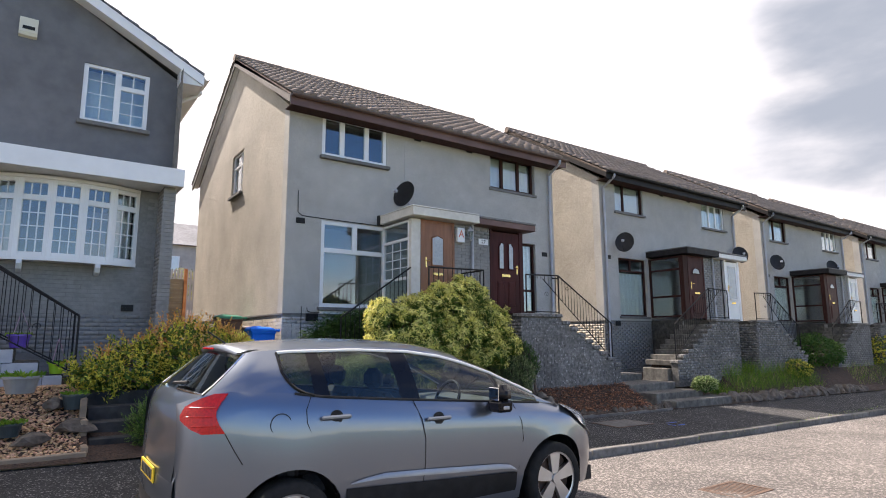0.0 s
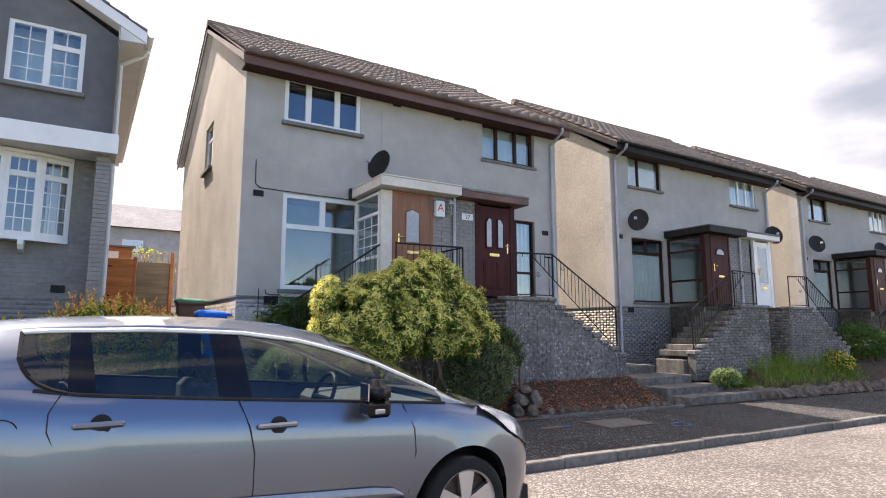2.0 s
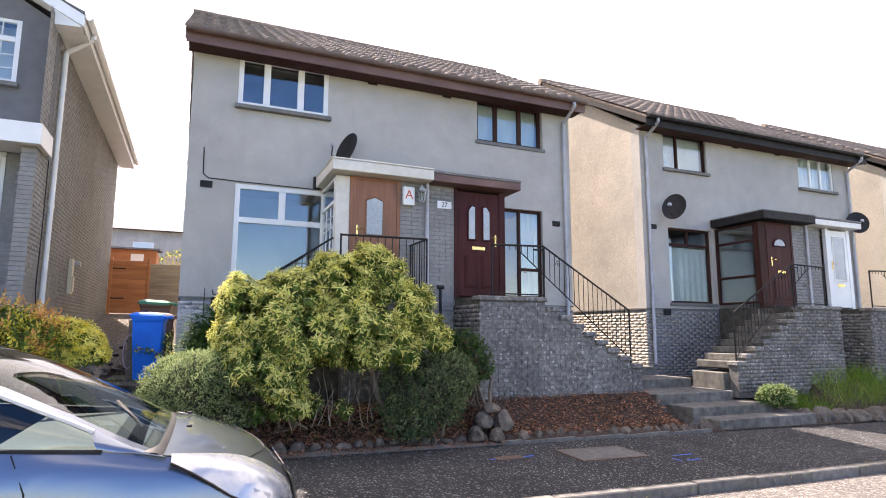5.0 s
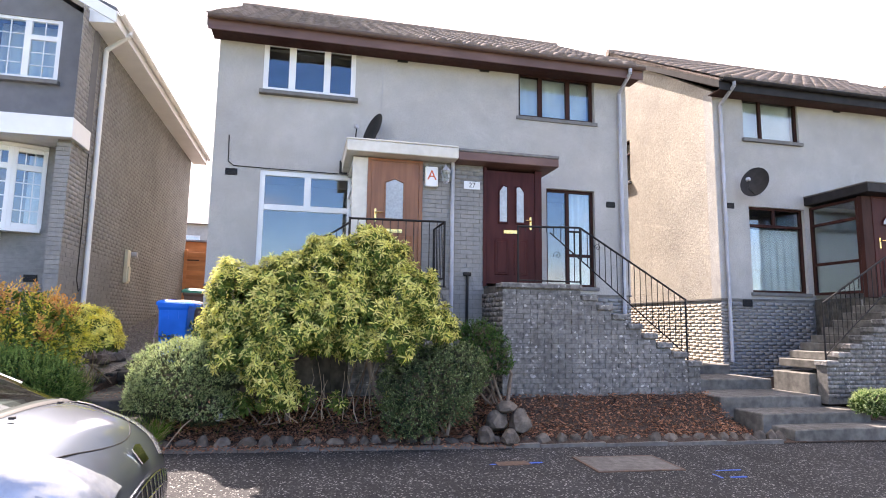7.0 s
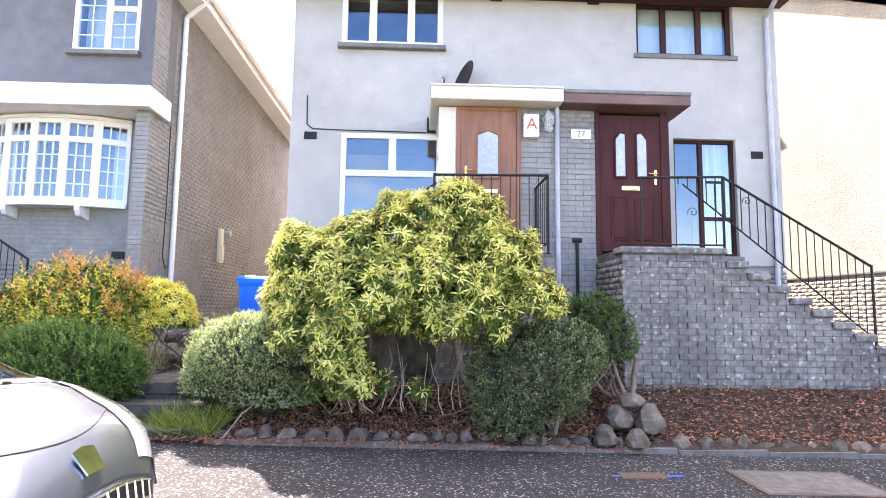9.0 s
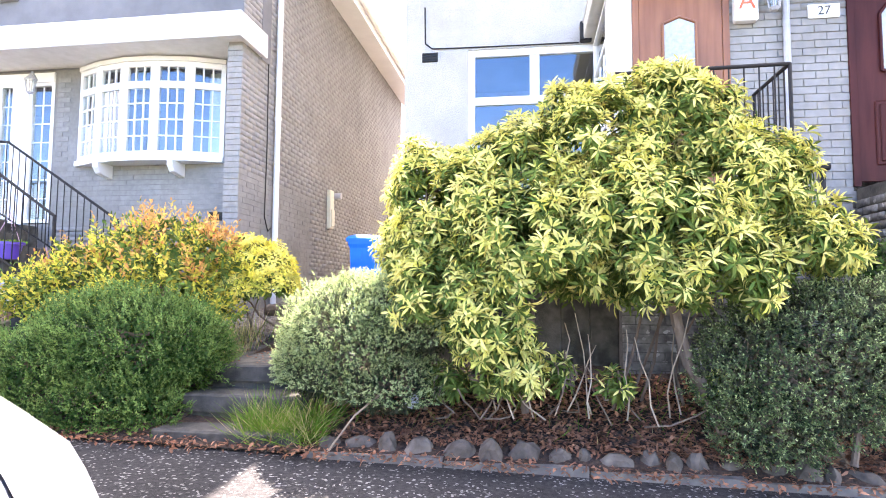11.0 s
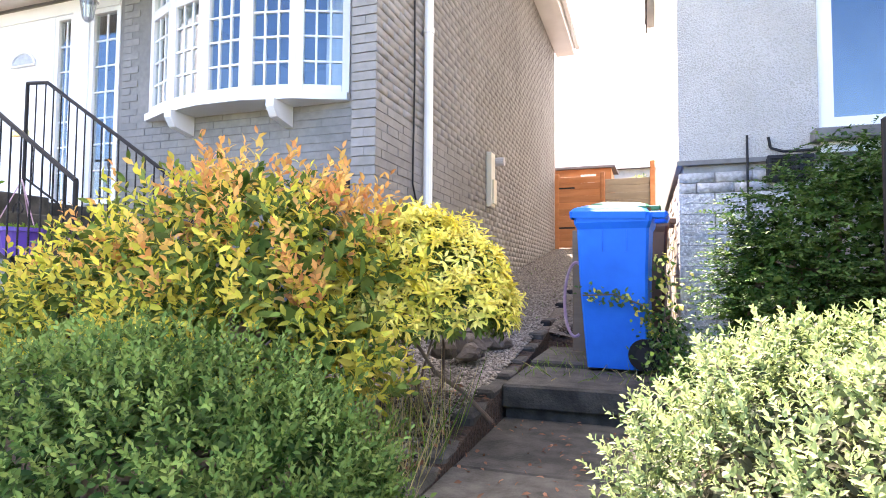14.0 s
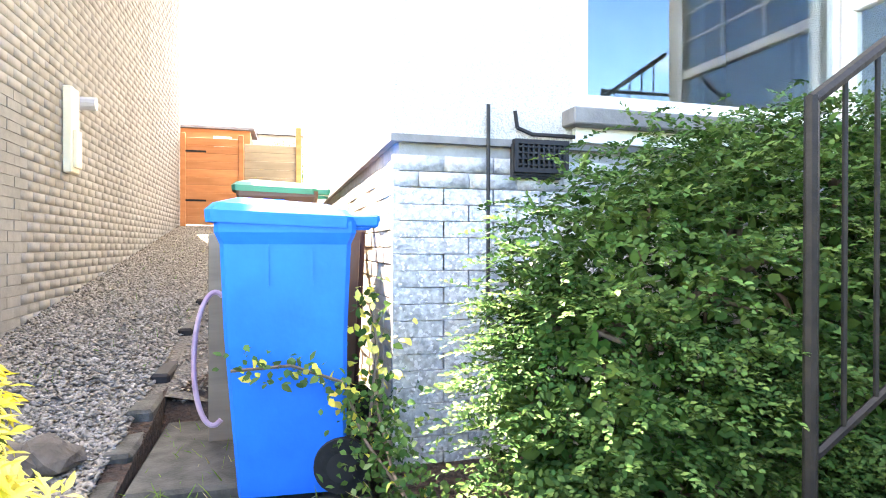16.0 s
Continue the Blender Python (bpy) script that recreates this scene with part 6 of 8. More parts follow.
for px, py, pz, pr in ((5.45, 8.62, 0.36, 0.13), (5.95, 8.7, 0.42, 0.1), (6.3, 8.6, 0.36, 0.11), (6.95, 8.62, 0.36, 0.1), (5.2, 8.62, 0.36, 0.12), (5.62, 8.6, 0.4, 0.12)):
    shrub("young_shrub", (px, py, pz), [((px, py, pz + 0.2), (pr, pr, 0.11))], 16, ["py", "pg"], (0.6, 0.2), 0.085, 0.022, "young green shoot with narrow leaves in the flower bed", "whorl", low=-0.5, trunks=2, thick=0.006)
canes = thing("bare_canes", (6.2, 8.7, 0.4), "thin pale bare canes standing among the shrub's stems", "stems")
for i in range(16):
    a = np.array((5.6 + 0.13 * i % 1.7 + 0.1 * rng.normal(), 8.66 + 0.07 * rng.normal(), 0.36))
    part("cane", stems([branch_to(a, a + (0.16 * rng.normal(), 0.1 * rng.normal(), rng.uniform(0.35, 0.85)), 0.06, 4)], 0.006, 0.003), "twig", canes)


# ---------- the parked car ----------
def car():
    ox, oy, oz = 0.78, 5.03, slope(3) - 0.1
    c = thing("car", (ox + 2.2, oy, oz), "blue-grey metallic five-door crossover car parked at the kerb", "car")
    XF, XR, RW = 3.45, 0.83, 0.335
    xs = sorted(set([0.1, 0.115, 0.14, 0.18, 0.23, 0.29, 0.36] + [round(0.4 + 0.05 * i, 3) for i in range(72)] + [4.05, 4.15, 4.23, 4.3, 4.35, 4.37]))
    hw = lambda x: interp(x, [(0.1, 0.63), (0.115, 0.68), (0.15, 0.74), (0.22, 0.8), (0.34, 0.85), (0.55, 0.885), (1.0, 0.905), (3.2, 0.9), (3.7, 0.885), (4.0, 0.83), (4.2, 0.73), (4.32, 0.6), (4.37, 0.48)])
    belt = lambda x: interp(x, [(0.06, 1.18), (0.11, 1.22), (0.2, 1.27), (0.4, 1.3), (0.84, 1.265), (1.1, 1.225), (1.8, 1.165), (2.82, 1.085), (3.3, 1.045), (3.65, 0.99), (4.07, 0.86), (4.25, 0.76), (4.33, 0.68), (4.37, 0.61)])
    low = lambda x: interp(x, [(0.06, 0.4), (0.14, 0.34), (0.3, 0.3), (0.6, 0.24), (3.9, 0.22), (4.25, 0.24), (4.37, 0.34)])

    def arch(x):
        z = low(x)
        for w in (XF, XR):
            d = abs(x - w)
            if d < 0.42:
                z = max(z, RW + math.sqrt(0.42 ** 2 - d * d) * 0.98)
        return z

    def side(sgn, zs_of, hws, name, mat, label="", x_from=0.0, x_to=4.37):
        bm = bmesh.new()
        rows = []
        for x in xs:
            if x < x_from or x > x_to:
                continue
            rows.append([bm.verts.new((ox + x, oy + sgn * h, oz + z)) for z, h in zs_of(x)])
        for a, b in zip(rows, rows[1:]):
            for i in range(len(a) - 1):
                bm.faces.new((a[i], b[i], b[i + 1], a[i + 1]))
        bmesh.ops.recalc_face_normals(bm, faces=bm.faces)
        return part(name, bm, mat, c, label, smooth=True)

    def flank(x):
        b, a, h = belt(x), arch(x), hw(x)
        f = [0.0, 0.14, 0.32, 0.5, 0.66, 0.8, 0.9, 1.0]
        out = []
        flare = max(0.0, 1 - min(abs(x - XF), abs(x - XR)) / 0.5) * 0.022
        for k in f:
            z = a + (b - a) * k
            rel = (z - 0.24) / (b - 0.24)
            bulge = interp(rel, [(0, -0.045), (0.15, -0.025), (0.28, -0.012), (0.34, 0.0), (0.62, 0.012), (0.82, 0.0), (0.93, -0.022), (1.0, -0.06)])
            out.append((z, h + bulge + flare * (1 - k)))
        return out
    for s in (-1, 1):
        side(s, flank, hw, "body_side", "carpaint")
    # bonnet, tail and bumpers: skins across the car
    def across(name, xs_, zc, half, mat, crown=0.05, label="", n=10):
        bm = bmesh.new()
        rows = []
        for x in xs_:
            z, h = zc(x), half(x)
            rows.append([bm.verts.new((ox + x, oy + h * (2 * j / n - 1), oz + z + (crown if isinstance(crown, float) else crown(x)) * (1 - (2 * j / n - 1) ** 2))) for j in range(n + 1)])
        for a, b in zip(rows, rows[1:]):
            for i in range(n):
                bm.faces.new((a[i], b[i], b[i + 1], a[i + 1]))
        return part(name, bm, mat, c, label, smooth=True)
    bx = [3.46, 3.55, 3.7, 3.85, 4.0, 4.1, 4.2, 4.28, 4.33, 4.37]
    hb = lambda x: hw(x) - 0.06
    crn = lambda x: interp(x, [(3.4, 0.03), (3.5, 0.05), (3.75, 0.085), (4.0, 0.095), (4.37, 0.09)])
    on_bonnet = lambda x, v, up=0.0: (ox + x, oy + v * hb(x), oz + belt(x) + crn(x) * (1 - v * v) + up)
    across("bonnet", bx, belt, hb, "carpaint", crn, "curved bonnet")
    vs_ = [-1 + 0.1 * i for i in range(21)]
    part("bonnet_seam", rods([on_bonnet(4.2 - 0.3 * v * v, v, 0.001) for v in vs_[2:19]], 0.004, 5), "blackplastic", c)
    for s in (-1, 1):
        part("bonnet_seam", rods([on_bonnet(x, s * 0.985, 0.001) for x in (3.5, 3.6, 3.7, 3.8, 3.92)], 0.004, 5), "blackplastic", c)
        part("washer_jet", boxes((ox + 3.66, ox + 3.69, oy + s * 0.3 - 0.012, oy + s * 0.3 + 0.012, oz + belt(3.67) + 0.075, oz + belt(3.67) + 0.09), bevel=0.004), "blackplastic", c)

    def loft(name, mat, rows, label="", smooth=True):
        bm = bmesh.new()
        g = [[bm.verts.new((ox + p[0], oy + p[1], oz + p[2])) for p in r] for r in rows]
        for a, b in zip(g, g[1:]):
            for i in range(len(a) - 1):
                bm.faces.new((a[i], b[i], b[i + 1], a[i + 1]))
        bmesh.ops.recalc_face_normals(bm, faces=bm.faces)
        return part(name, bm, mat, c, label, smooth)
    ys = [-1 + 0.2 * i for i in range(11)]
    loft("cowl", "blackplastic", [[(q[0] - ox, q[1] - oy, q[2] - oz) for q in (on_bonnet(xx + 0.04 * (1 - v * v), v, up) for v in vs_)] for xx, up in ((3.45, 0.0), (3.47, 0.014), (3.53, 0.014), (3.56, 0.0))], "black plastic scuttle under the windscreen")
    def nose(y, z):
        """The front face: y from -1 to 1 across, z from 0.3 to 0.62 at its edges; it rises and swells towards the middle."""
        k = (z - 0.3) / 0.32
        return (4.37 + 0.07 * (1 - y * y) + interp(k, [(0, -0.05), (0.3, 0.0), (0.8, 0.0), (1.0, -0.012)]) - 0.05 * k * (1 - y * y), y * 0.48, z + 0.09 * k * (1 - y * y))
    loft("front_bumper", "carpaint", [[nose(y, z) for y in ys] for z in (0.3, 0.36, 0.42, 0.48, 0.54, 0.58, 0.62)])
    out = lambda q, d: (q[0] + d, q[1], q[2])
    gy = [-0.86 + 0.172 * i for i in range(11)]
    loft("front_grille", "blackplastic", [[out(nose(y, z), 0.012) for y in gy] for z in (0.39, 0.44, 0.5, 0.56, 0.6)], "black front grille")
    w3 = lambda q: (ox + q[0], oy + q[1], oz + q[2])
    for y in [-0.8 + 0.16 * i for i in range(11)]:
        part("grille_bar", rods([w3(out(nose(y, z), 0.018)) for z in (0.39, 0.46, 0.54, 0.6)], 0.008, 5), "chrome", c)
    for z in (0.39, 0.46, 0.53, 0.6):
        part("grille_bar", rods([w3(out(nose(y, z), 0.018)) for y in gy], 0.007, 5), "chrome", c)
    part("front_plate", boxes((ox + 4.45, ox + 4.46, oy - 0.26, oy + 0.26, oz + 0.31, oz + 0.41), bevel=0.003), "signwhite", c, "white front number plate")
    bdg = prism(bmesh.new(), [(-0.06, 0.0), (0.06, 0.0), (0.075, 0.11), (0.0, 0.125), (-0.075, 0.11)], "x", 0, 0.008)
    bdg.transform(Matrix.Translation((ox + 4.345, oy, oz + 0.76)) @ Matrix.Rotation(radians(-40), 4, "Y"))
    part("badge", bdg, "chrome", c, "plain chrome badge")
    gate_rows = ((0.6, 0.09, 0.62), (0.72, 0.09, 0.62), (0.8, 0.1, 0.63), (0.9, 0.105, 0.64), (1.05, 0.115, 0.64), (1.16, 0.13, 0.66), (1.23, 0.17, 0.71), (1.28, 0.23, 0.74))
    loft("tailgate", "carpaint", [[(xe - 0.04 * (1 - y * y), y * ye, z + 0.02 * (1 - y * y)) for y in ys] for z, xe, ye in gate_rows], "rounded tailgate")
    loft("rear_bumper", "carpaint", [[(bxr - 0.05 * (1 - y * y), y * 0.66, z) for y in ys] for z, bxr in ((0.52, 0.1), (0.56, 0.095), (0.62, 0.09), (0.7, 0.095), (0.74, 0.105), (0.75, 0.13))], "rear bumper")
    loft("bumper_insert", "blackplastic", [[(bxr - 0.05 * (1 - y * y), y * 0.67, z) for y in ys] for z, bxr in ((0.3, 0.14), (0.34, 0.11), (0.42, 0.095), (0.52, 0.1))], "black lower bumper")
    part("skid_plate", rods([(ox + 0.07 - 0.05 * (1 - y * y), oy + y * 0.5, oz + 0.4) for y in ys], 0.022, 6), "chrome", c, "bright bumper strip")
    part("rear_wiper", rods([(ox + 0.17, oy - 0.1, oz + 1.33), (ox + 0.2, oy - 0.42, oz + 1.35)], 0.012, 6), "blackplastic", c)
    # roof and glasshouse: one skin, cut into panels
    T = lambda x: interp(x, [(0.3, 1.54), (0.46, 1.595), (0.6, 1.625), (0.9, 1.65), (1.4, 1.665), (1.9, 1.65), (2.25, 1.615), (2.5, 1.56), (2.8, 1.455), (3.1, 1.315), (3.4, 1.15), (3.6, 1.05)])
    yc = lambda x: interp(x, [(0.25, 0.54), (0.46, 0.56), (0.65, 0.6), (1.5, 0.645), (2.4, 0.63), (2.8, 0.69), (3.2, 0.765), (3.6, 0.83)])
    zc = lambda x: max(T(x) - interp(x, [(0.4, 0.06), (1.9, 0.075), (2.5, 0.1), (3.0, 0.105), (3.5, 0.08)]), belt(x) + 0.004)
    span = lambda a, b, n: [a + (b - a) * i / n for i in range(n + 1)]

    def over(x, v):
        return (x + 0.05 * (1 - v * v) * clamp((x - 2.3) / 0.6, 0, 1), v * yc(x), zc(x) + (T(x) - zc(x)) * (1 - abs(v) ** 2.4))
    wide = span(-1, 1, 14)
    loft("roof_panel", "carpaint", [[over(x, v) for v in wide] for x in span(0.5, 2.5, 16)], "painted roof")
    loft("windscreen", "carglass", [[over(x, v) for v in span(-0.94, 0.94, 12)] for x in span(2.505, 3.52, 10)], "raked windscreen")

    def side_pt(s, xb, xt, k):
        yb, zb_ = hw(xb) - 0.06, belt(xb)
        return (xb + (xt - xb) * k, s * (yb + (yc(xt) - yb) * k + 0.03 * math.sin(math.pi * k)), zb_ + (zc(xt) - zb_) * k)
    hatch = lambda v, k: (side_pt(1, 0.24, 0.56, k)[0] - (0.07 - 0.01 * k) * (1 - v * v), v * side_pt(1, 0.24, 0.56, k)[1] * 0.97, side_pt(1, 0.24, 0.56, k)[2] + (0.02 + 0.04 * k) * (1 - v * v))
    loft("rear_window", "carglass", [[hatch(v, k) for v in span(-0.96, 0.96, 12)] for k in span(0, 1, 6)], "dark rear window")
    for s in (-1, 1):
        part("hatch_trim", rods([(ox + q[0], oy + q[1] + s * 0.012, oz + q[2]) for q in [hatch(s * v, 0.0) for v in (0.3, 0.6, 0.8, 0.97)] + [hatch(s * 0.99, k) for k in (0.2, 0.45, 0.7, 0.95)]], 0.011, 6), "chrome", c, "bright trim round the rear window")
    ks = span(0, 1, 8)
    def flank_y(x, z):
        rel = (z - 0.24) / (belt(x) - 0.24)
        return hw(x) + interp(rel, [(0, -0.045), (0.15, -0.025), (0.28, -0.012), (0.34, 0.0), (0.62, 0.012), (0.82, 0.0), (0.93, -0.022), (1.0, -0.06)])
    for s in (-1, 1):
        panel = lambda name, mat, stations, kk, label="": loft(name, mat, [[side_pt(s, a, b, k) for k in kk] for a, b in stations], label)
        lift = lambda pts, d: [(ox + x, oy + y + s * d, oz + z) for x, y, z in pts]
        panel("rear_quarter", "carpaint", [(0.24, 0.56), (0.36, 0.6), (0.52, 0.66), (0.66, 0.71), (0.78, 0.77)], ks, "wide painted rear pillar")
        corner = [(0.78, 0.5), (0.8, 0.34), (0.83, 0.2), (0.87, 0.1), (0.93, 0.03), (1.0, 0.0)]
        loft("side_window", "carglass", [[side_pt(s, x, x - 0.01, lo + (0.93 - lo) * k) for k in span(0, 1, 7)] for x, lo in corner], "tinted rear quarter window")
        loft("quarter_panel", "carpaint", [[side_pt(s, x, x - 0.01, lo * k) for k in span(0, 1, 4)] for x, lo in corner])
        part("window_seal", rods(lift([side_pt(s, 0.78, 0.77, 0.93)] + [side_pt(s, x, x - 0.01, lo) for x, lo in corner], 0.003), 0.012, 6), "glossblack", c)
        panel("door_pillar", "glossblack", [(1.0, 0.99), (1.13, 1.08)], span(0.0, 0.93, 7))
        panel("side_window", "carglass", [(x, x - 0.05) for x in span(1.13, 1.75, 6)], span(0.0, 0.93, 7), "tinted rear door window")
        panel("door_pillar", "glossblack", [(1.75, 1.7), (1.94, 1.87)], span(0.0, 0.93, 7))
        panel("side_window", "carglass", [(x, x - 0.07) for x in span(1.94, 2.82, 6)], span(0.0, 0.93, 7), "tinted front door window")
        panel("quarter_pillar", "glossblack", [(2.82, 2.75), (2.86, 2.79)], span(0.0, 0.93, 7))
        panel("side_window", "carglass", [(x, x - 0.04) for x in span(2.86, 3.28, 5)], span(0.0, 0.9, 7), "small front quarter window")
        panel("cant_rail", "carpaint", [(x, x - 0.05) for x in span(0.8, 3.3, 20)], (0.93, 1.0))
        loft("front_pillar", "carpaint", [[over(x, s * v) for v in (0.94, 1.0)] for x in span(2.5, 3.52, 8)])
        panel("scuttle", "carpaint", [(3.28, 3.24), (3.45, 3.42), (3.58, 3.56)], (0.0, 0.5, 1.0))
        part("window_trim", rods(lift([side_pt(s, x, x - 0.05, 0.93) for x in span(0.82, 3.3, 22)], 0.006), 0.014, 6), "brightwork", c, "bright window trim")
        part("window_seal", rods(lift([side_pt(s, x, x, 0.0) for x in span(0.85, 3.3, 12)], 0.003), 0.01, 6), "blackplastic", c)
        # lamps, mirror, handles, seams, skirts
        hl = []
        for x in (3.6, 3.7, 3.8, 3.9, 4.0, 4.1, 4.2, 4.27, 4.33):
            w_ = clamp((x - 3.55) / 0.4, 0.08, 1.0)
            vi = 1 - 0.26 * w_
            hl.append([(x, s * (hw(x) + 0.006), belt(x) - 0.13 * w_), (x, s * (hw(x) - 0.02), belt(x) - 0.05 * w_), (x, s * (hw(x) - 0.052), belt(x) + 0.01), (x, s * (hb(x) * (1 + vi) / 2), belt(x) + crn(x) * (1 - ((1 + vi) / 2) ** 2) + 0.014), (x, s * hb(x) * vi, belt(x) + crn(x) * (1 - vi * vi) + 0.006)])
        head = loft("headlamp", "lamplens", hl, "swept-back clear headlamp")
        part("lamp_rim", rods([(ox + q[0][0], oy + q[0][1] + s * 0.002, oz + q[0][2]) for q in hl], 0.006, 5), "glossblack", head)
        right = lambda z: interp(z, [(1.03, 0.36), (1.1, 0.315), (1.16, 0.3), (1.22, 0.325), (1.29, 0.385)])
        left = lambda z: interp(z, [(1.03, 0.22), (1.06, 0.16), (1.1, 0.12), (1.13, 0.105), (1.2, 0.13), (1.25, 0.19), (1.29, 0.3)])
        tl = [[(left(z) + (right(z) - left(z)) * k, s * (flank_y(left(z) + (right(z) - left(z)) * k, min(z, belt(left(z) + (right(z) - left(z)) * k) - 0.01)) + 0.016), z) for k in span(0, 1, 6)] for z in span(1.03, 1.29, 9)]
        lamp = loft("tail_lamp", "redlens", tl, "large red tail lamp")
        for z in (1.08, 1.14, 1.2):
            part("lamp_rib", rods(lift([(left(z) + (right(z) - left(z)) * k, s * (flank_y(left(z) + (right(z) - left(z)) * k, z) + 0.016), z) for k in (0.15, 0.4, 0.65, 0.9)], 0.001), 0.006, 5), "redlens", lamp)
        mb = boxes((ox + 2.6, ox + 2.76, oy + s * 0.93, oy + s * 1.1, oz + 1.09, oz + 1.25))
        bmesh.ops.bevel(mb, geom=list(mb.edges), offset=0.045, segments=3, affect="EDGES")
        mir = part("door_mirror", mb, "glossblack", c, "dark glossy door mirror", smooth=True)
        mb = boxes((ox + 2.66, ox + 2.78, oy + s * 0.83, oy + s * 1.0, oz + 1.06, oz + 1.1), (ox + 2.59, ox + 2.75, oy + s * 0.93, oy + s * 1.1, oz + 1.02, oz + 1.12), bevel=0.02)
        part("mirror_base", mb, "glossblack", mir)
        part("mirror_lamp", boxes((ox + 2.63, ox + 2.7, oy + s * 1.09, oy + s * 1.107, oz + 1.045, oz + 1.075), bevel=0.006), "lamplens", mir)
        part("mirror_glass", boxes((ox + 2.592, ox + 2.6, oy + s * 0.95, oy + s * 1.08, oz + 1.12, oz + 1.23), bevel=0.003), "chrome", mir)
        for hx, hz in ((1.15, 1.08), (2.08, 1.0)):
            yy = flank_y(hx, hz)
            cup = bmesh.new()
            bmesh.ops.create_cone(cup, cap_ends=True, segments=20, radius1=0.052, radius2=0.052, depth=0.012, matrix=Matrix.Translation((ox + hx + 0.01, oy + s * yy, oz + hz)) @ Matrix.Rotation(radians(90), 4, "X"))
            part("handle_cup", cup, "blackplastic", c)
            hb_ = boxes((ox + hx - 0.12, ox + hx + 0.12, oy + s * (yy + 0.012), oy + s * (yy + 0.04), oz + hz - 0.016, oz + hz + 0.018), bevel=0.011)
            part("door_handle", hb_, "carpaint", c)
        seam = lambda pts: part("door_seam", rods([(ox + x, oy + s * (hw(x) + d + 0.001), oz + z) for x, z, d in pts], 0.0035, 5), "blackplastic", c)
        seam([(1.86, 1.155, -0.05), (1.92, 1.0, 0.004), (1.95, 0.85, 0.011), (1.95, 0.65, 0.005), (1.93, 0.45, -0.012)])
        seam([(2.95, 1.06, -0.045), (3.02, 0.9, 0.003), (3.03, 0.75, 0.008), (2.98, 0.48, -0.01)])
        seam([(0.97, 1.235, -0.05), (0.925, 1.15, -0.012), (0.925, 1.06, 0.006), (1.0, 0.89, 0.012), (1.1, 0.7, 0.008), (1.19, 0.53, -0.006)])
        seam([(0.36, 1.03, 0.008), (0.42, 0.92, 0.012), (0.48, 0.82, 0.016)])
        side(s, lambda x: [(low(x) + 0.04, hw(x) - 0.05), (low(x) + 0.12, hw(x) - 0.012), (interp(x, [(1.2, 0.56), (2.99, 0.46)]), hw(x) + 0.004)], hw, "skirt", "blackplastic", "black lower skirt", 1.24, 2.96)
        strip = [(1.28, 0.585, 0.592), (1.4, 0.575, 0.615), (1.57, 0.562, 0.632), (1.94, 0.535, 0.612), (2.4, 0.505, 0.58), (2.72, 0.485, 0.558), (2.86, 0.48, 0.535), (2.93, 0.48, 0.492)]
        loft("sill_trim", "sillmetal", [[(x, s * (hw(x) + 0.012 + 0.01 * math.sin(math.pi * k)), lo + (hi - lo) * k) for k in (0.42, 0.6, 0.8, 1.0)] for x, lo, hi in strip], "bright sill moulding")
        if s < 0:
            cap = [(ox + 0.735 + 0.075 * math.cos(i * math.pi / 12), oy - (hw(0.74) + 0.006), oz + 1.06 + 0.075 * math.sin(i * math.pi / 12)) for i in range(25)]
            part("fuel_flap_seam", rods(cap, 0.0035, 5), "blackplastic", c)
        # wheels
        for wx in (XF, XR):
            wy = oy + s * 0.805
            tb = bmesh.new()
            ring = [(0.245, -0.1), (0.3, -0.112), (0.33, -0.085), (RW, -0.04), (RW, 0.04), (0.33, 0.085), (0.3, 0.112), (0.245, 0.1)]
            n = 36
            g = [[tb.verts.new((ox + wx + r * math.cos(2 * math.pi * i / n), wy + w, oz + RW + r * math.sin(2 * math.pi * i / n))) for r, w in ring] for i in range(n)]
            for i in range(n):
                for j in range(len(ring) - 1):
                    tb.faces.new((g[i][j], g[(i + 1) % n][j], g[(i + 1) % n][j + 1], g[i][j + 1]))
            wheel = part("wheel", tb, "tyre", c, smooth=True)
            rb = bmesh.new()
            fy = wy + s * 0.085
            for i in range(5):
                a = 2 * math.pi * i / 5 + 0.3
                d, e = Vector((math.cos(a), 0, math.sin(a))), Vector((-math.sin(a), 0, math.cos(a)))
                o = Vector((ox + wx, fy, oz + RW))
                vsx = [o + d * 0.03 - e * 0.035, o + d * 0.03 + e * 0.035, o + d * 0.24 + e * 0.07, o + d * 0.24 - e * 0.07]
                q = [rb.verts.new(v) for v in vsx] + [rb.verts.new(v - Vector((0, s * 0.04, 0))) for v in vsx]
                for f in ((0, 1, 2, 3), (4, 7, 6, 5), (0, 4, 5, 1), (1, 5, 6, 2), (2, 6, 7, 3), (3, 7, 4, 0)):
                    rb.faces.new([q[k] for k in f])
            for r0, r1, dy in ((0.23, 0.258, 0.0),):
                for i in range(36):
                    a, b = 2 * math.pi * i / 36, 2 * math.pi * (i + 1) / 36
                    p = lambda r, t, y: rb.verts.new((ox + wx + r * math.cos(t), fy + y, oz + RW + r * math.sin(t)))
                    rb.faces.new((p(r0, a, 0), p(r0, b, 0), p(r1, b, s * 0.01), p(r1, a, s * 0.01)))
            bmesh.ops.create_cone(rb, cap_ends=True, segments=16, radius1=0.045, radius2=0.045, depth=0.05, matrix=Matrix.Translation((ox + wx, fy - s * 0.01, oz + RW)) @ Matrix.Rotation(radians(90), 4, "X"))
            part("rim", rb, "alloy", wheel, "five-spoke silver alloy rim")
            db = bmesh.new()
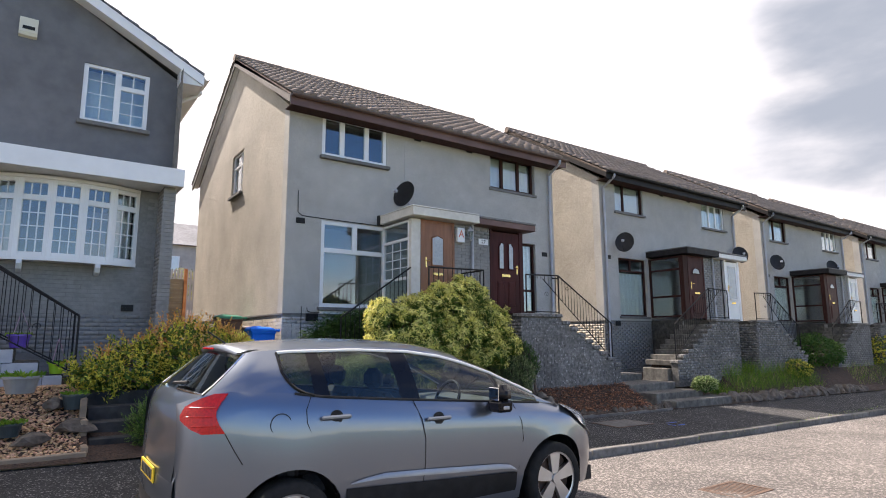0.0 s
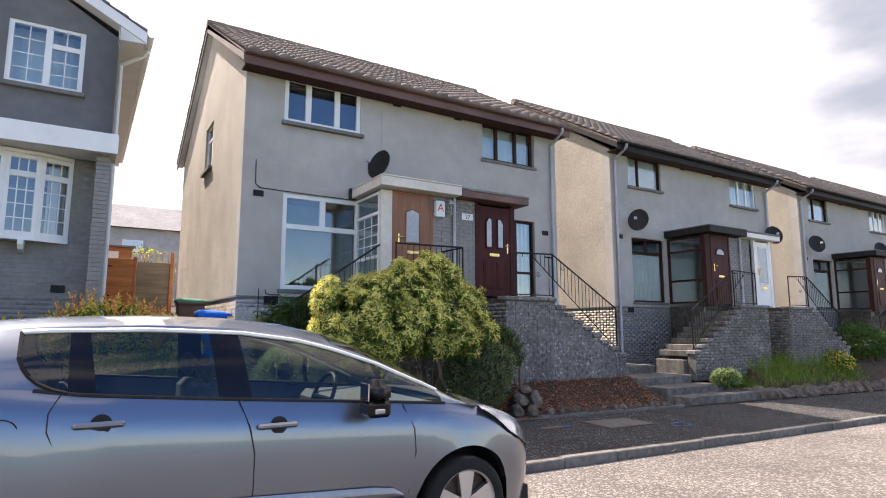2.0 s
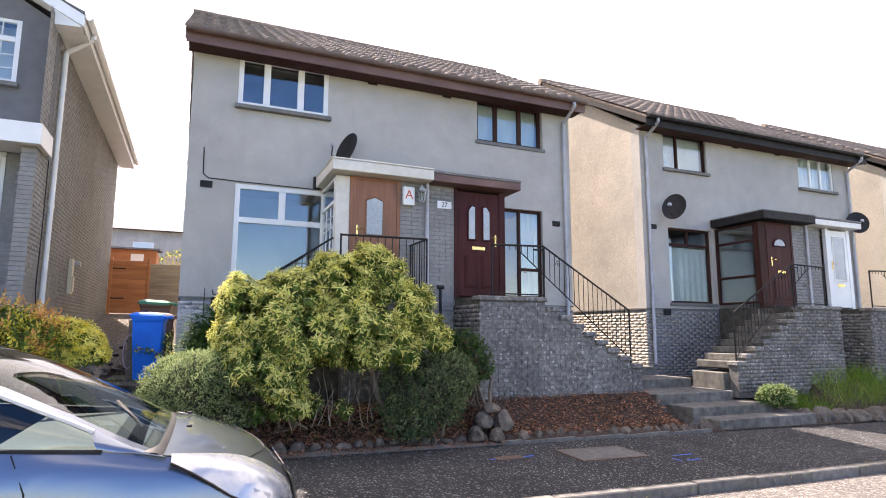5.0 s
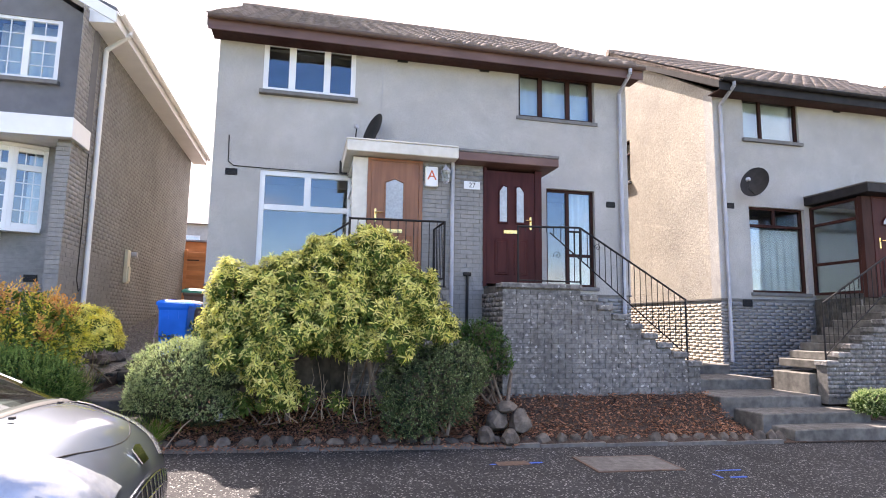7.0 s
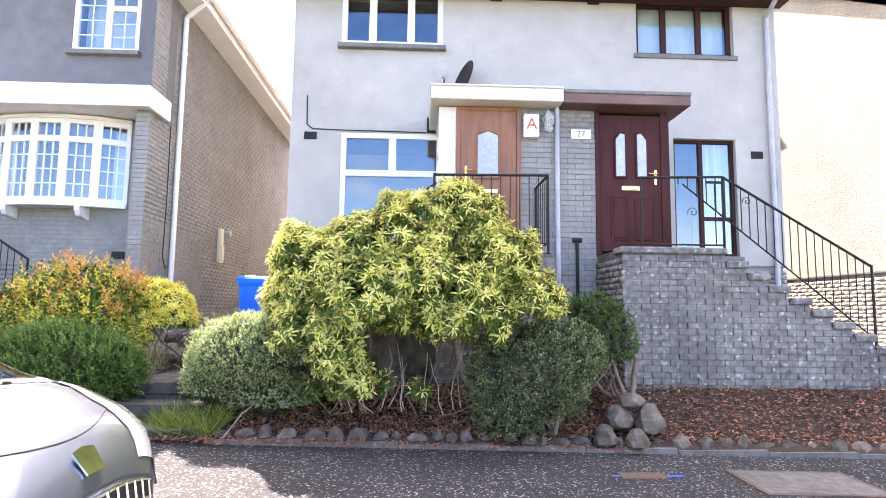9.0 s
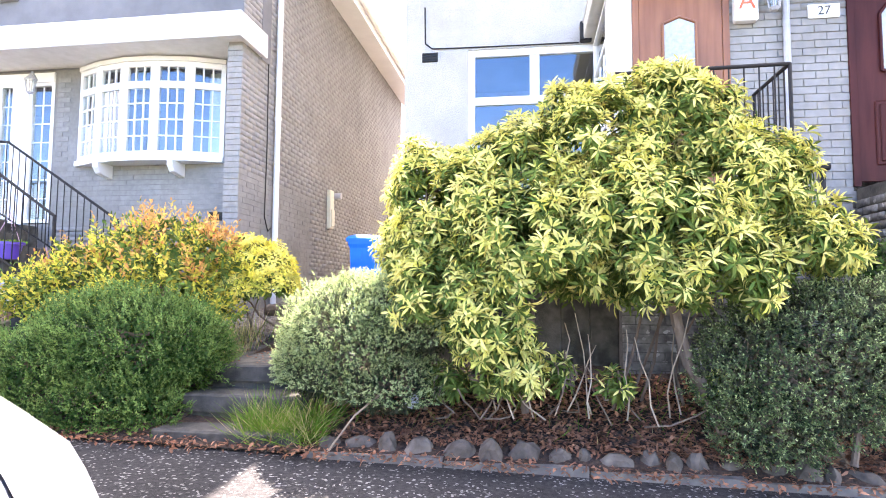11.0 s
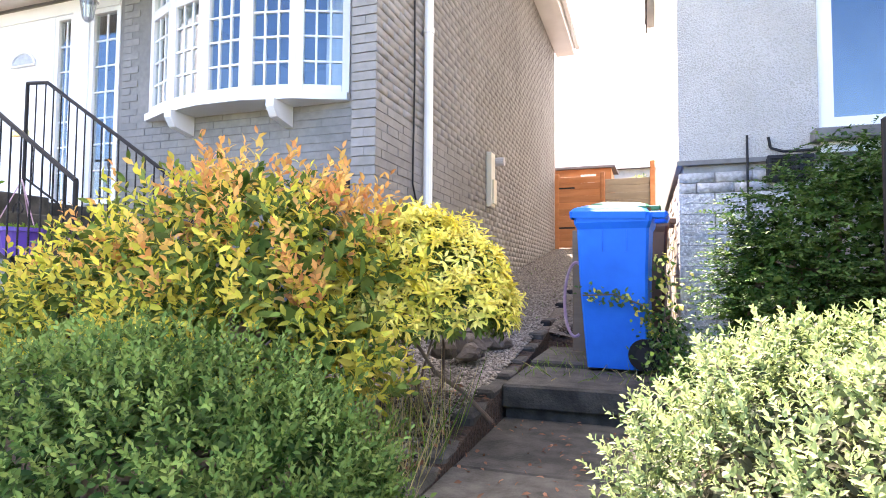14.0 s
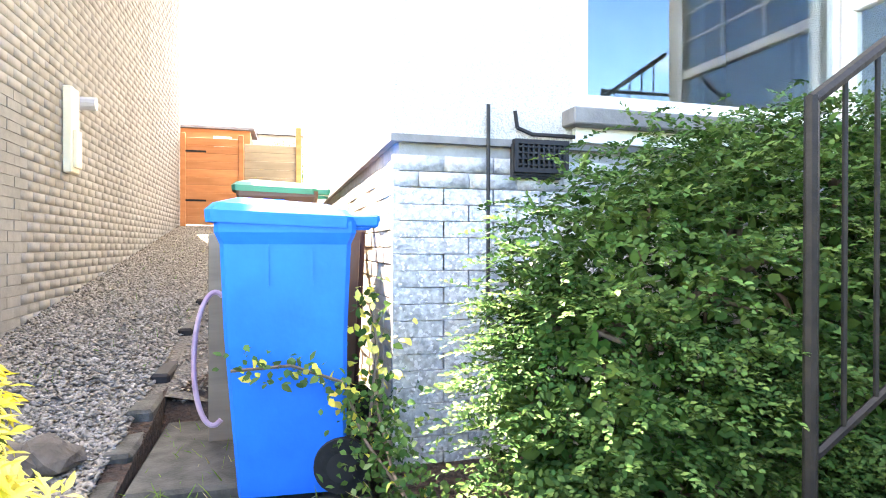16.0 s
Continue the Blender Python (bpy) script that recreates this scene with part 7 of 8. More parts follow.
            bmesh.ops.create_cone(db, cap_ends=True, segments=24, radius1=0.235, radius2=0.235, depth=0.02, matrix=Matrix.Translation((ox + wx, wy + s * 0.01, oz + RW)) @ Matrix.Rotation(radians(90), 4, "X"))
            part("brake_disc", db, "iron", wheel)
            wb = bmesh.new()
            bmesh.ops.create_cone(wb, cap_ends=True, segments=28, radius1=0.41, radius2=0.41, depth=0.3, matrix=Matrix.Translation((ox + wx, oy + s * 0.66, oz + RW + 0.02)) @ Matrix.Rotation(radians(90), 4, "X"))
            for f in [f for f in wb.faces if f.calc_center_median().z < oz + 0.2 or (f.normal.y * s > 0.9)]:
                wb.faces.remove(f)
            part("wheel_arch_liner", wb, "blackplastic", c)
    # cabin
    part("underbody", boxes((ox + 0.15, ox + 4.25, oy - 0.7, oy + 0.7, oz + 0.2, oz + 0.34), (ox + 1.25, ox + 3.0, oy - 0.84, oy + 0.84, oz + 0.22, oz + 0.36)), "blackplastic", c)
    part("dashboard", boxes((ox + 2.75, ox + 3.35, oy - 0.78, oy + 0.78, oz + 0.7, oz + 1.04), bevel=0.05), "dash", c)
    for sx in (0.95, 1.8):
        for sy in (-0.37, 0.37):
            b = boxes((ox + sx + 0.05, ox + sx + 0.55, oy + sy - 0.25, oy + sy + 0.25, oz + 0.45, oz + 0.62), (ox + sx - 0.1, ox + sx + 0.06, oy + sy - 0.24, oy + sy + 0.24, oz + 0.55, oz + 1.2), (ox + sx - 0.1, ox + sx + 0.0, oy + sy - 0.13, oy + sy + 0.13, oz + 1.22, oz + 1.4), bevel=0.05)
            part("car_seat", b, "seat", c)
    sw = bmesh.new()
    n = 20
    for i in range(n):
        p = [Vector((ox + 2.55 + 0.07 * math.sin(a), oy - 0.37 + 0.18 * math.cos(a), oz + 1.08 + 0.17 * math.sin(a))) for a in (2 * math.pi * i / n, 2 * math.pi * (i + 1) / n)]
        rod(sw, p[0], p[1], 0.015, 6)
    rod(sw, (ox + 2.55, oy - 0.53, oz + 1.08), (ox + 2.55, oy - 0.21, oz + 1.08), 0.02, 6)
    part("steering_wheel", sw, "blackplastic", c)
    part("number_plate", boxes((ox + 0.036, ox + 0.05, oy - 0.26, oy + 0.26, oz + 0.64, oz + 0.75), bevel=0.004), "plateyellow", c, "yellow rear number plate")
    part("plate_bars", boxes(*[(ox + 0.032, ox + 0.037, oy - 0.22 + i * 0.065, oy - 0.18 + i * 0.065, oz + 0.66, oz + 0.73) for i in range(7)]), "ink", c)
    part("aerial", rods([(ox + 0.6, oy, oz + 1.6), (ox + 0.42, oy, oz + 1.72)], 0.006, 6), "blackplastic", c)
    for s in (-1, 1):
        part("wiper", rods([(ox + 3.45, oy + s * 0.5, oz + 1.1), (ox + 3.3, oy + s * 0.2 - 0.1, oz + 1.22)], 0.01, 6), "blackplastic", c)
    sp = [[(x - 0.07 * (1 - y * y), y * 0.56, z - 0.045 * abs(y) ** 2.4) for y in ys] for x, z in ((0.66, 1.628), (0.58, 1.618), (0.5, 1.6), (0.495, 1.58), (0.56, 1.555))]
    loft("spoiler", "carpaint", sp, "roof spoiler")
    # the short front overhang
    for o in c.children_recursive:
        if o.name.split(".")[0] not in ("wheel", "rim", "brake_disc"):
            for v in o.data.vertices:
                if v.co.x - ox > 3.75:
                    v.co.x = ox + 3.75 + (v.co.x - ox - 3.75) * 0.84
    part("brake_lamp", boxes((ox + 0.425, ox + 0.44, oy - 0.16, oy + 0.16, oz + 1.575, oz + 1.592), bevel=0.004), "redlens", c)
    return c


car()


# ---------- bins, gate and things of the passage ----------
def wheelie_bin(x, y, z, turn, w, d, h, body, lid, label, group="wheelie bins"):
    b = thing("wheelie_bin", (0, 0, 0), label, "wheelie bin", group)
    k = 0.82
    bm = bmesh.new()
    rows = []
    for zz, s in ((0.0, k), (0.02, k + 0.01), (h * 0.55, 0.93), (h * 0.86, 0.985), (h * 0.9, 1.06), (h * 0.94, 1.06)):
        rows.append([bm.verts.new((d / 2 * s * cx + (0.02 if zz < 0.1 else 0), w / 2 * s * cy, zz)) for cx, cy in ((-1, -0.9), (-0.93, -1), (0.93, -1), (1, -0.9), (1, 0.9), (0.93, 1), (-0.93, 1), (-1, 0.9))])
    for a, c in zip(rows, rows[1:]):
        for i in range(8):
            bm.faces.new((a[i], a[(i + 1) % 8], c[(i + 1) % 8], c[i]))
    bm.faces.new(rows[0][::-1])
    bm.faces.new(rows[-1])
    part("bin_body", bm, body, b)
    for yy in (-0.4, 0.4):
        part("moulded_rib", boxes((-d * 0.15, -d * 0.13, w * 0.48 * (1 if yy > 0 else -1) - 0.012, w * 0.48 * (1 if yy > 0 else -1) + 0.012, h * 0.72, h * 0.86), (d * 0.18, d * 0.2, w * 0.48 * (1 if yy > 0 else -1) - 0.012, w * 0.48 * (1 if yy > 0 else -1) + 0.012, h * 0.72, h * 0.86)), body, b)
    bm = bmesh.new()
    rows = []
    for s, zz in ((1.1, h * 0.925), (1.11, h * 0.965), (1.0, h * 0.99), (0.7, h * 1.012), (0.0, h * 1.018)):
        rows.append([bm.verts.new((d / 2 * s * cx - 0.02, w / 2 * s * cy, zz - 0.01 * cx)) for cx, cy in ((-1, -0.85), (-0.9, -1), (0.9, -1), (1, -0.85), (1, 0.85), (0.9, 1), (-0.9, 1), (-1, 0.85))])
    for a, c in zip(rows, rows[1:]):
        for i in range(8):
            bm.faces.new((a[i], a[(i + 1) % 8], c[(i + 1) % 8], c[i]))
    part("bin_lid", bm, lid, b, "closed moulded lid", smooth=False)
    bm = rods([(d / 2 + 0.09, -w * 0.38, h * 0.95), (d / 2 + 0.09, w * 0.38, h * 0.95)], 0.018, 10)
    for s in (-1, 1):
        box(bm, d / 2 - 0.02, d / 2 + 0.1, s * w * 0.36 - 0.03, s * w * 0.36 + 0.03, h * 0.92, h * 0.965, bevel=0.008)
    part("bin_handle", bm, lid, b)
    for s in (-1, 1):
        bm = bmesh.new()
        bmesh.ops.create_cone(bm, cap_ends=True, segments=24, radius1=0.1, radius2=0.1, depth=0.05, matrix=Matrix.Translation((d * 0.42, s * w * 0.42, 0.1)) @ Matrix.Rotation(radians(90), 4, "X"))
        wh = part("bin_wheel", bm, "tyre", b)
        bm = bmesh.new()
        bmesh.ops.create_cone(bm, cap_ends=True, segments=16, radius1=0.055, radius2=0.04, depth=0.02, matrix=Matrix.Translation((d * 0.42, s * (w * 0.42 + 0.03), 0.1)) @ Matrix.Rotation(radians(90 * s), 4, "X"))
        part("hub", bm, "blackplastic", wh)
    b.matrix_basis = pose(x, y, z, 0, 0, turn)
    return b


wheelie_bin(3.8, 11.7, 0.79, -4, 0.46, 0.46, 1.05, "blue", "blue", "bright blue plastic wheelie bin with closed lid on the slabs")
wheelie_bin(3.9, 12.32, 0.83, 5, 0.46, 0.46, 1.03, "brownbin", "brownbin", "brown plastic wheelie bin behind the blue one")
wheelie_bin(3.77, 13.98, 1.11, -3, 0.52, 0.54, 1.04, "brownbin", "green", "dark wheelie bin with a bright green lid by the gravel")

g = thing("garden_gate", (2.6, 20.85, 2.0), "orange stained horizontal board gate at the end of the passage", "gate")
for i in range(11):
    part("board", boxes((2.1, 3.06, 20.82, 20.845 + 0.012 * (i % 2), 2.08 + i * 0.145, 2.08 + i * 0.145 + 0.14), bevel=0.004), "gate", g)
for x in (2.06, 3.06):
    part("gate_post", boxes((x, x + 0.09, 20.8, 20.9, 1.95, 3.75), bevel=0.006), "gate", g)
for z in (2.5, 3.4):
    part("hinge", boxes((2.12, 2.5, 20.808, 20.818, z, z + 0.035)), "black", g)
g = thing("fence_panel", (3.6, 20.9, 2.0), "weathered horizontal board fence beside the gate", "fence")
for i in range(10):
    part("board", boxes((3.16, 4.14, 20.86, 20.885 + 0.01 * (i % 2), 2.05 + i * 0.155, 2.05 + i * 0.155 + 0.15), bevel=0.004), "greywood", g)
part("fence_post", boxes((4.1, 4.2, 20.8, 20.9, 1.95, 3.95), bevel=0.006), "gate", g)
g = thing("garden_shed", (2.5, 24.5, 2.4), "orange stained garden shed with a small window behind the gate", "shed")
part("shed_wall", boxes((1.0, 3.15, 23.6, 25.6, 2.2, 4.35)), "gate", g)
part("shed_roof", prism(bmesh.new(), [(23.45, 4.35), (23.45, 4.41), (25.8, 4.6), (25.8, 4.54)], "x", 0.9, 3.25), "farroof", g)
part("shed_window", boxes((2.35, 2.75, 23.58, 23.6, 3.9, 4.2)), "signwhite", g)
g = thing("picket_fence", (3.8, 27, 2.4), "pale picket fence across the back gardens", "fence")
for i in range(30):
    x = 3.2 + i * 0.13
    part("picket", prism(bmesh.new(), [(x, 2.2), (x + 0.09, 2.2), (x + 0.09, 4.55), (x + 0.045, 4.62), (x, 4.55)], "y", 27.0, 27.03), "farwall", g)
part("fence_rail", boxes((3.1, 7.2, 27.03, 27.06, 3.0, 3.1), (3.1, 7.2, 27.03, 27.06, 4.1, 4.2)), "farwall", g)
shrub("far_shrub", (3.9, 31, 2.6), [((4.0, 31, 4.4), (1.3, 0.8, 0.9)), ((6, 31, 4.2), (1.2, 0.8, 0.8))], 2500, ["dg", "oy"], (0.7, 0.3), 0.1, 0.05, "distant garden bush beyond the fence", trunks=4)
g = thing("far_house", (5, 52, 3), "distant pale house with a grey roof", "house")
part("wall", boxes((-6, 16, 50, 58, 2, 9.2)), "farwall", g)
part("roof", prism(bmesh.new(), [(49.5, 9.1), (54, 11.6), (58.5, 9.1)], "x", -6.4, 16.4), "farroof", g)
for i in range(5):
    w = part("window", boxes((-4 + i * 4, -2.6 + i * 4, 49.96, 50.02, 6.8, 8.2)), "upvc", g)
    part("pane", boxes((-3.9 + i * 4, -2.7 + i * 4, 49.95, 49.965, 6.9, 8.1)), "glass", w)


# ---------- things on the house fronts ----------
def dish(x, y, z, turn, label="dark grey satellite dish on a wall arm", s=1.0):
    d = thing("satellite_dish", (0, 0, 0), label, "satellite dish", "satellite dishes")
    n, rings = 28, 6
    bm = bmesh.new()
    for side, off in ((0, 0.0), (1, 0.012)):
        prev = None
        for j in range(rings + 1):
            r = 0.32 * s * j / rings
            ring = [bm.verts.new((r * 0.88 * math.cos(2 * math.pi * i / n), 0.55 * (r * r) / s * -1 + off, r * 1.05 * math.sin(2 * math.pi * i / n))) for i in range(n)] if j else [bm.verts.new((0, off, 0))]
            if prev:
                for i in range(n):
                    k = (i + 1) % n
                    bm.faces.new((prev[0], ring[i], ring[k]) if len(prev) == 1 else (prev[i], ring[i], ring[k], prev[k]))
            prev = ring
    bmesh.ops.recalc_face_normals(bm, faces=bm.faces)
    part("reflector", bm, "blackplastic", d, smooth=True)
    part("feed_arm", rods([(0, 0.02, -0.26 * s), (0, -0.3, -0.3 * s), (0, -0.34, -0.12 * s)], 0.012, 7), "blackplastic", d)
    part("feed_head", boxes((-0.04, 0.04, -0.39, -0.32, -0.14 * s, -0.07 * s), bevel=0.012), "pipe", d)
    part("wall_bracket", rods([(0, 0.02, -0.05), (0, 0.12, -0.12), (0, 0.3, -0.12)], 0.02, 8), "pipe", d)
    d.matrix_basis = pose(x, y, z, -18, 0, turn)
    return d


dish(6.95, 11.38, 4.95, -66)
dish(14.85, 11.25, 4.52, -62)
dish(21.75, 11.3, 4.68, -40)
dish(24.6, 11.3, 4.6, -38)
dish(29.8, 11.3, 4.75, -30, "rust-brown satellite dish on a wall arm")

s = thing("house_sign", (7.8, 10.4, 3.75), "white lit sign box with a red letter by the oak door", "sign")
part("sign_box", boxes((7.69, 7.9, 10.31, 10.405, 3.75, 4.08), bevel=0.012), "signwhite", s)


def letters(text, size, at, mat, parent):
    cu = bpy.data.curves.new("lettering", "FONT")
    cu.body, cu.size, cu.extrude, cu.align_x, cu.align_y = text, size, 0.002, "CENTER", "CENTER"
    tmp = bpy.data.objects.new("tmp", cu)
    scene.collection.objects.link(tmp)
    me = bpy.data.meshes.new_from_object(tmp.evaluated_get(bpy.context.evaluated_depsgraph_get()))
    bpy.data.objects.remove(tmp)
    me.transform(Matrix.Translation(at) @ Matrix.Rotation(radians(90), 4, "X"))
    me.materials.clear()
    me.materials.append(M[mat])
    o = part("lettering", me, mat, parent)


letters("A", 0.23, (7.795, 10.306, 3.93), "letter", s)
s = thing("number_plate", (8.5, 10.4, 3.77), "small white house number plate on the brick", "sign")
part("plate", boxes((8.36, 8.64, 10.39, 10.402, 3.765, 3.9), bevel=0.004), "signwhite", s)
letters("27", 0.12, (8.5, 10.386, 3.832), "ink", s)


def lantern(x, y, z, label):
    l = thing("wall_lantern", (x, y, z), label, "wall lamp")
    part("wall_arm", rods([(x, y + 0.12, z + 0.12), (x, y + 0.02, z + 0.22), (x, y, z + 0.18)], 0.01, 7), "pipe", l)
    bm = bmesh.new()
    bmesh.ops.create_cone(bm, cap_ends=True, segments=6, radius1=0.085, radius2=0.01, depth=0.09, matrix=Matrix.Translation((x, y, z + 0.14)))
    bmesh.ops.create_cone(bm, cap_ends=True, segments=6, radius1=0.03, radius2=0.05, depth=0.03, matrix=Matrix.Translation((x, y, z - 0.1)))
    for i in range(6):
        a = math.pi * i / 3
        rod(bm, (x + 0.045 * math.cos(a), y + 0.045 * math.sin(a), z - 0.09), (x + 0.075 * math.cos(a), y + 0.075 * math.sin(a), z + 0.1), 0.006, 5)
    part("lantern_frame", bm, "pipe", l)
    bm = bmesh.new()
    bmesh.ops.create_cone(bm, cap_ends=False, segments=6, radius1=0.043, radius2=0.072, depth=0.18, matrix=Matrix.Translation((x, y, z + 0.005)))
    part("lantern_glass", bm, "glass", l).visible_shadow = False


lantern(8.02, 10.27, 3.92, "grey six-sided wall lantern beside the downpipe")
lantern(-1.42, 11.9, 4.1, "grey wall lantern beside the white door")
# cables and small boxes on the grey front
cb = thing("wall_cable", (4.6, FY, 4.1), "thin dark cable and junction box on the grey front", "cable")
part("cable", rods([(4.45, FY - 0.008, 4.75), (4.46, FY - 0.008, 4.28), (4.55, FY - 0.008, 4.21), (5.0, FY - 0.008, 4.2), (6.35, FY - 0.008, 4.19)], 0.009, 6), "blackplastic", cb)
part("cable", rods([(4.6, FY - 0.02, 2.28), (4.6, FY - 0.02, 1.35)], 0.008, 6), "blackplastic", cb)
part("cable", rods([(4.72, FY - 0.02, 2.26), (4.73, FY - 0.02, 2.19), (4.8, FY - 0.02, 2.165), (5.0, FY - 0.02, 2.165)], 0.009, 6), "blackplastic", cb)
part("cable", rods([(7.1, FY - 0.008, 6.45), (7.1, FY - 0.008, 4.45)], 0.004, 5), "pipe", cb)
part("junction_box", boxes((6.36, 6.5, FY - 0.1, FY, 4.18, 4.42), bevel=0.012), "blackplastic", cb)
v = thing("wall_vent", (4.85, FY, 2.05), "black plastic grille set in the plinth", "vent")
part("grille_frame", boxes((4.71, 4.96, FY - 0.045, FY - 0.01, 2.0, 2.02), (4.71, 4.96, FY - 0.045, FY - 0.01, 2.12, 2.14), (4.71, 4.725, FY - 0.045, FY - 0.01, 2.02, 2.12), (4.945, 4.96, FY - 0.045, FY - 0.01, 2.02, 2.12)), "blackplastic", v)
for i in range(10):
    part("grille_bar", boxes((4.72 + i * 0.024, 4.728 + i * 0.024, FY - 0.042, FY - 0.02, 2.01, 2.13)), "blackplastic", v)
for i in range(4):
    part("grille_bar", boxes((4.72, 4.95, FY - 0.041, FY - 0.021, 2.03 + i * 0.025, 2.037 + i * 0.025)), "blackplastic", v)
w = thing("waste_pipe", (8.42, 10.3, 1.0), "short grey waste pipe with a cap by the dark door", "pipe")
part("pipe", rods([(8.42, 10.36, 0.8), (8.42, 10.36, 2.32)], 0.025, 9), "blackplastic", w)
part("cap", rods([(8.36, 10.36, 2.34), (8.48, 10.36, 2.34)], 0.035, 9), "blackplastic", w)

# ---------- entrance stair of the house with the bow window ----------
st = thing("stairs", (-0.3, 10.3, 0.9), "concrete stair with a pale blue-grey painted block wall", "stairs")
n0, sx0, sx1, zb, zt = 6, 0.45, -1.35, 0.92, 2.06
run0, rise0 = (sx0 - sx1) / n0, (zt - zb) / n0
for i in range(n0):
    xa = sx0 - i * run0
    z = zb + i * rise0
    # front blocks, a course each, laid with a broken bond
    x = xa
    k = 0
    while x > -3.9:
        ln_ = 0.42 if (k or i % 2) else 0.24
        part("block", boxes((max(x - ln_ + 0.006, -3.9), x, 10.15, 10.35, z - 0.005, z + rise0 - 0.012), bevel=0.006), "paleblock", st)
        x -= ln_
        k += 1
    part("step", boxes((xa - run0 if i < n0 - 1 else -3.9, xa + 0.02, 10.36, 11.29, z - 0.3, z + rise0), bevel=0.01), "slab", st)
for i in range(4):
    part("block", boxes((-0.03 - i * 0.42, 0.38 - i * 0.42, 10.147, 10.35, 0.6, 0.91), bevel=0.006), "paleblock", st)
part("landing", boxes((-3.9, -1.35, 11.29, 12.09, 0.8, 2.06)), "slab", st)
rail_t = lambda x: 3.09 if x < -1.08 else 3.09 - (x + 1.08) * 0.67
railing("railing", [(-3.8, 10.25, 3.09), (-1.08, 10.25, 3.09), (0.6, 10.25, rail_t(0.6))], [(-3.8, 10.25, 2.2), (-1.25, 10.25, 2.2), (0.6, 10.25, 1.12)],
        [((0.6, 10.25, 0.9), (0.6, 10.25, rail_t(0.6))), ((-1.08, 10.25, 2.06), (-1.08, 10.25, 3.09)), ((-2.5, 10.25, 2.06), (-2.5, 10.25, 3.09))], 0.115, "black iron railing down the pale block stair", "entrance railings", [((-0.55, 10.25, 2.2), 0.06), ((0.1, 10.25, 1.8), 0.06)])
railing("railing", [(-1.3, 11.24, 3.11), (-1.05, 11.24, 3.09), (0.6, 11.24, 2.03)], [(-1.3, 11.24, 2.25), (0.6, 11.24, 1.15)],
        [((0.6, 11.24, 0.9), (0.6, 11.24, 2.03)), ((-1.3, 11.24, 2.06), (-1.3, 11.24, 3.11))], 0.115, "black iron railing on the house side of the stair", "entrance railings")
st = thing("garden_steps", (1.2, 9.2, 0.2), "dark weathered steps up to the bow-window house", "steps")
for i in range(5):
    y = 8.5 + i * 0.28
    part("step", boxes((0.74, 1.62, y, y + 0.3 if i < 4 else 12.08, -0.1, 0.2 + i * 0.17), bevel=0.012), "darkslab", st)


def pot(x, y, z, r, h, mat, label, plant=True, hang=False, rim=1.12):
    p = thing("plant_pot", (x, y, z), label, "plant pot")
    bm = bmesh.new()
    prof = [(r * 0.72, 0), (r * 0.95, h * 0.85), (r * rim, h * 0.86), (r * rim, h), (r * 0.9, h), (r * 0.88, h * 0.85), (0.0, h * 0.85)]
    n = 20
    g = [[bm.verts.new((x + q * math.cos(2 * math.pi * i / n), y + q * math.sin(2 * math.pi * i / n), z + zz)) for q, zz in prof] for i in range(n)]
    for i in range(n):
        for j in range(len(prof) - 1):
            bm.faces.new((g[i][j], g[(i + 1) % n][j], g[(i + 1) % n][j + 1], g[i][j + 1]))
    bmesh.ops.remove_doubles(bm, verts=bm.verts, dist=0.0005)
    part("pot", bm, mat, p, smooth=False)
    if plant:
        k = 130
        a = rng.uniform(0, 6.28, k)
        rr = r * np.sqrt(rng.uniform(0, 1, k))
        P = np.stack([x + rr * np.cos(a), y + rr * np.sin(a), np.full(k, z + h * 0.85)], 1)
        A = norm(np.stack([np.cos(a), np.sin(a), rng.uniform(0.4, 2, k)], 1))
        v_, f_ = leaves(P, A, norm(rng.normal(size=(k, 3)) + (0, 0, 1)), np.full(k, r * 0.5) * rng.uniform(0.6, 1.2, k), np.full(k, r * 0.2))
        part("foliage", from_arrays("foliage", v_, f_, ["blade"]), "blade", p)
    if hang:
        top = (x, y, z + h + 0.34)
        for i in range(3):
            a = 2 * math.pi * i / 3
            part("hanger", rods([(x + r * math.cos(a), y + r * math.sin(a), z + h), top], 0.004, 5), "hose", p)
    return p


pot(-0.6, 10.4, 1.87, 0.13, 0.19, "lime", "lime green hanging pot on the railing", hang=True)
pot(-0.1, 10.4, 1.5, 0.14, 0.19, "purple", "purple hanging pot on the railing", hang=True)
pot(0.38, 10.4, 1.12, 0.11, 0.17, "lime", "lime green pot hung at the stair foot", hang=True)
pot(-0.02, 9.45, 0.93, 0.21, 0.22, "greypot", "grey scalloped pot of seedlings on the gravel")
pot(0.58, 9.35, 0.7, 0.15, 0.2, "darkpot", "dark round pot on the gravel")
pot(-0.1, 8.95, 0.46, 0.15, 0.16, "darkpot", "green glazed pot on the gravel")
pot(1.72, 11.9, 0.93, 0.11, 0.22, "terra", "terracotta pot against the grey wall", plant=False)


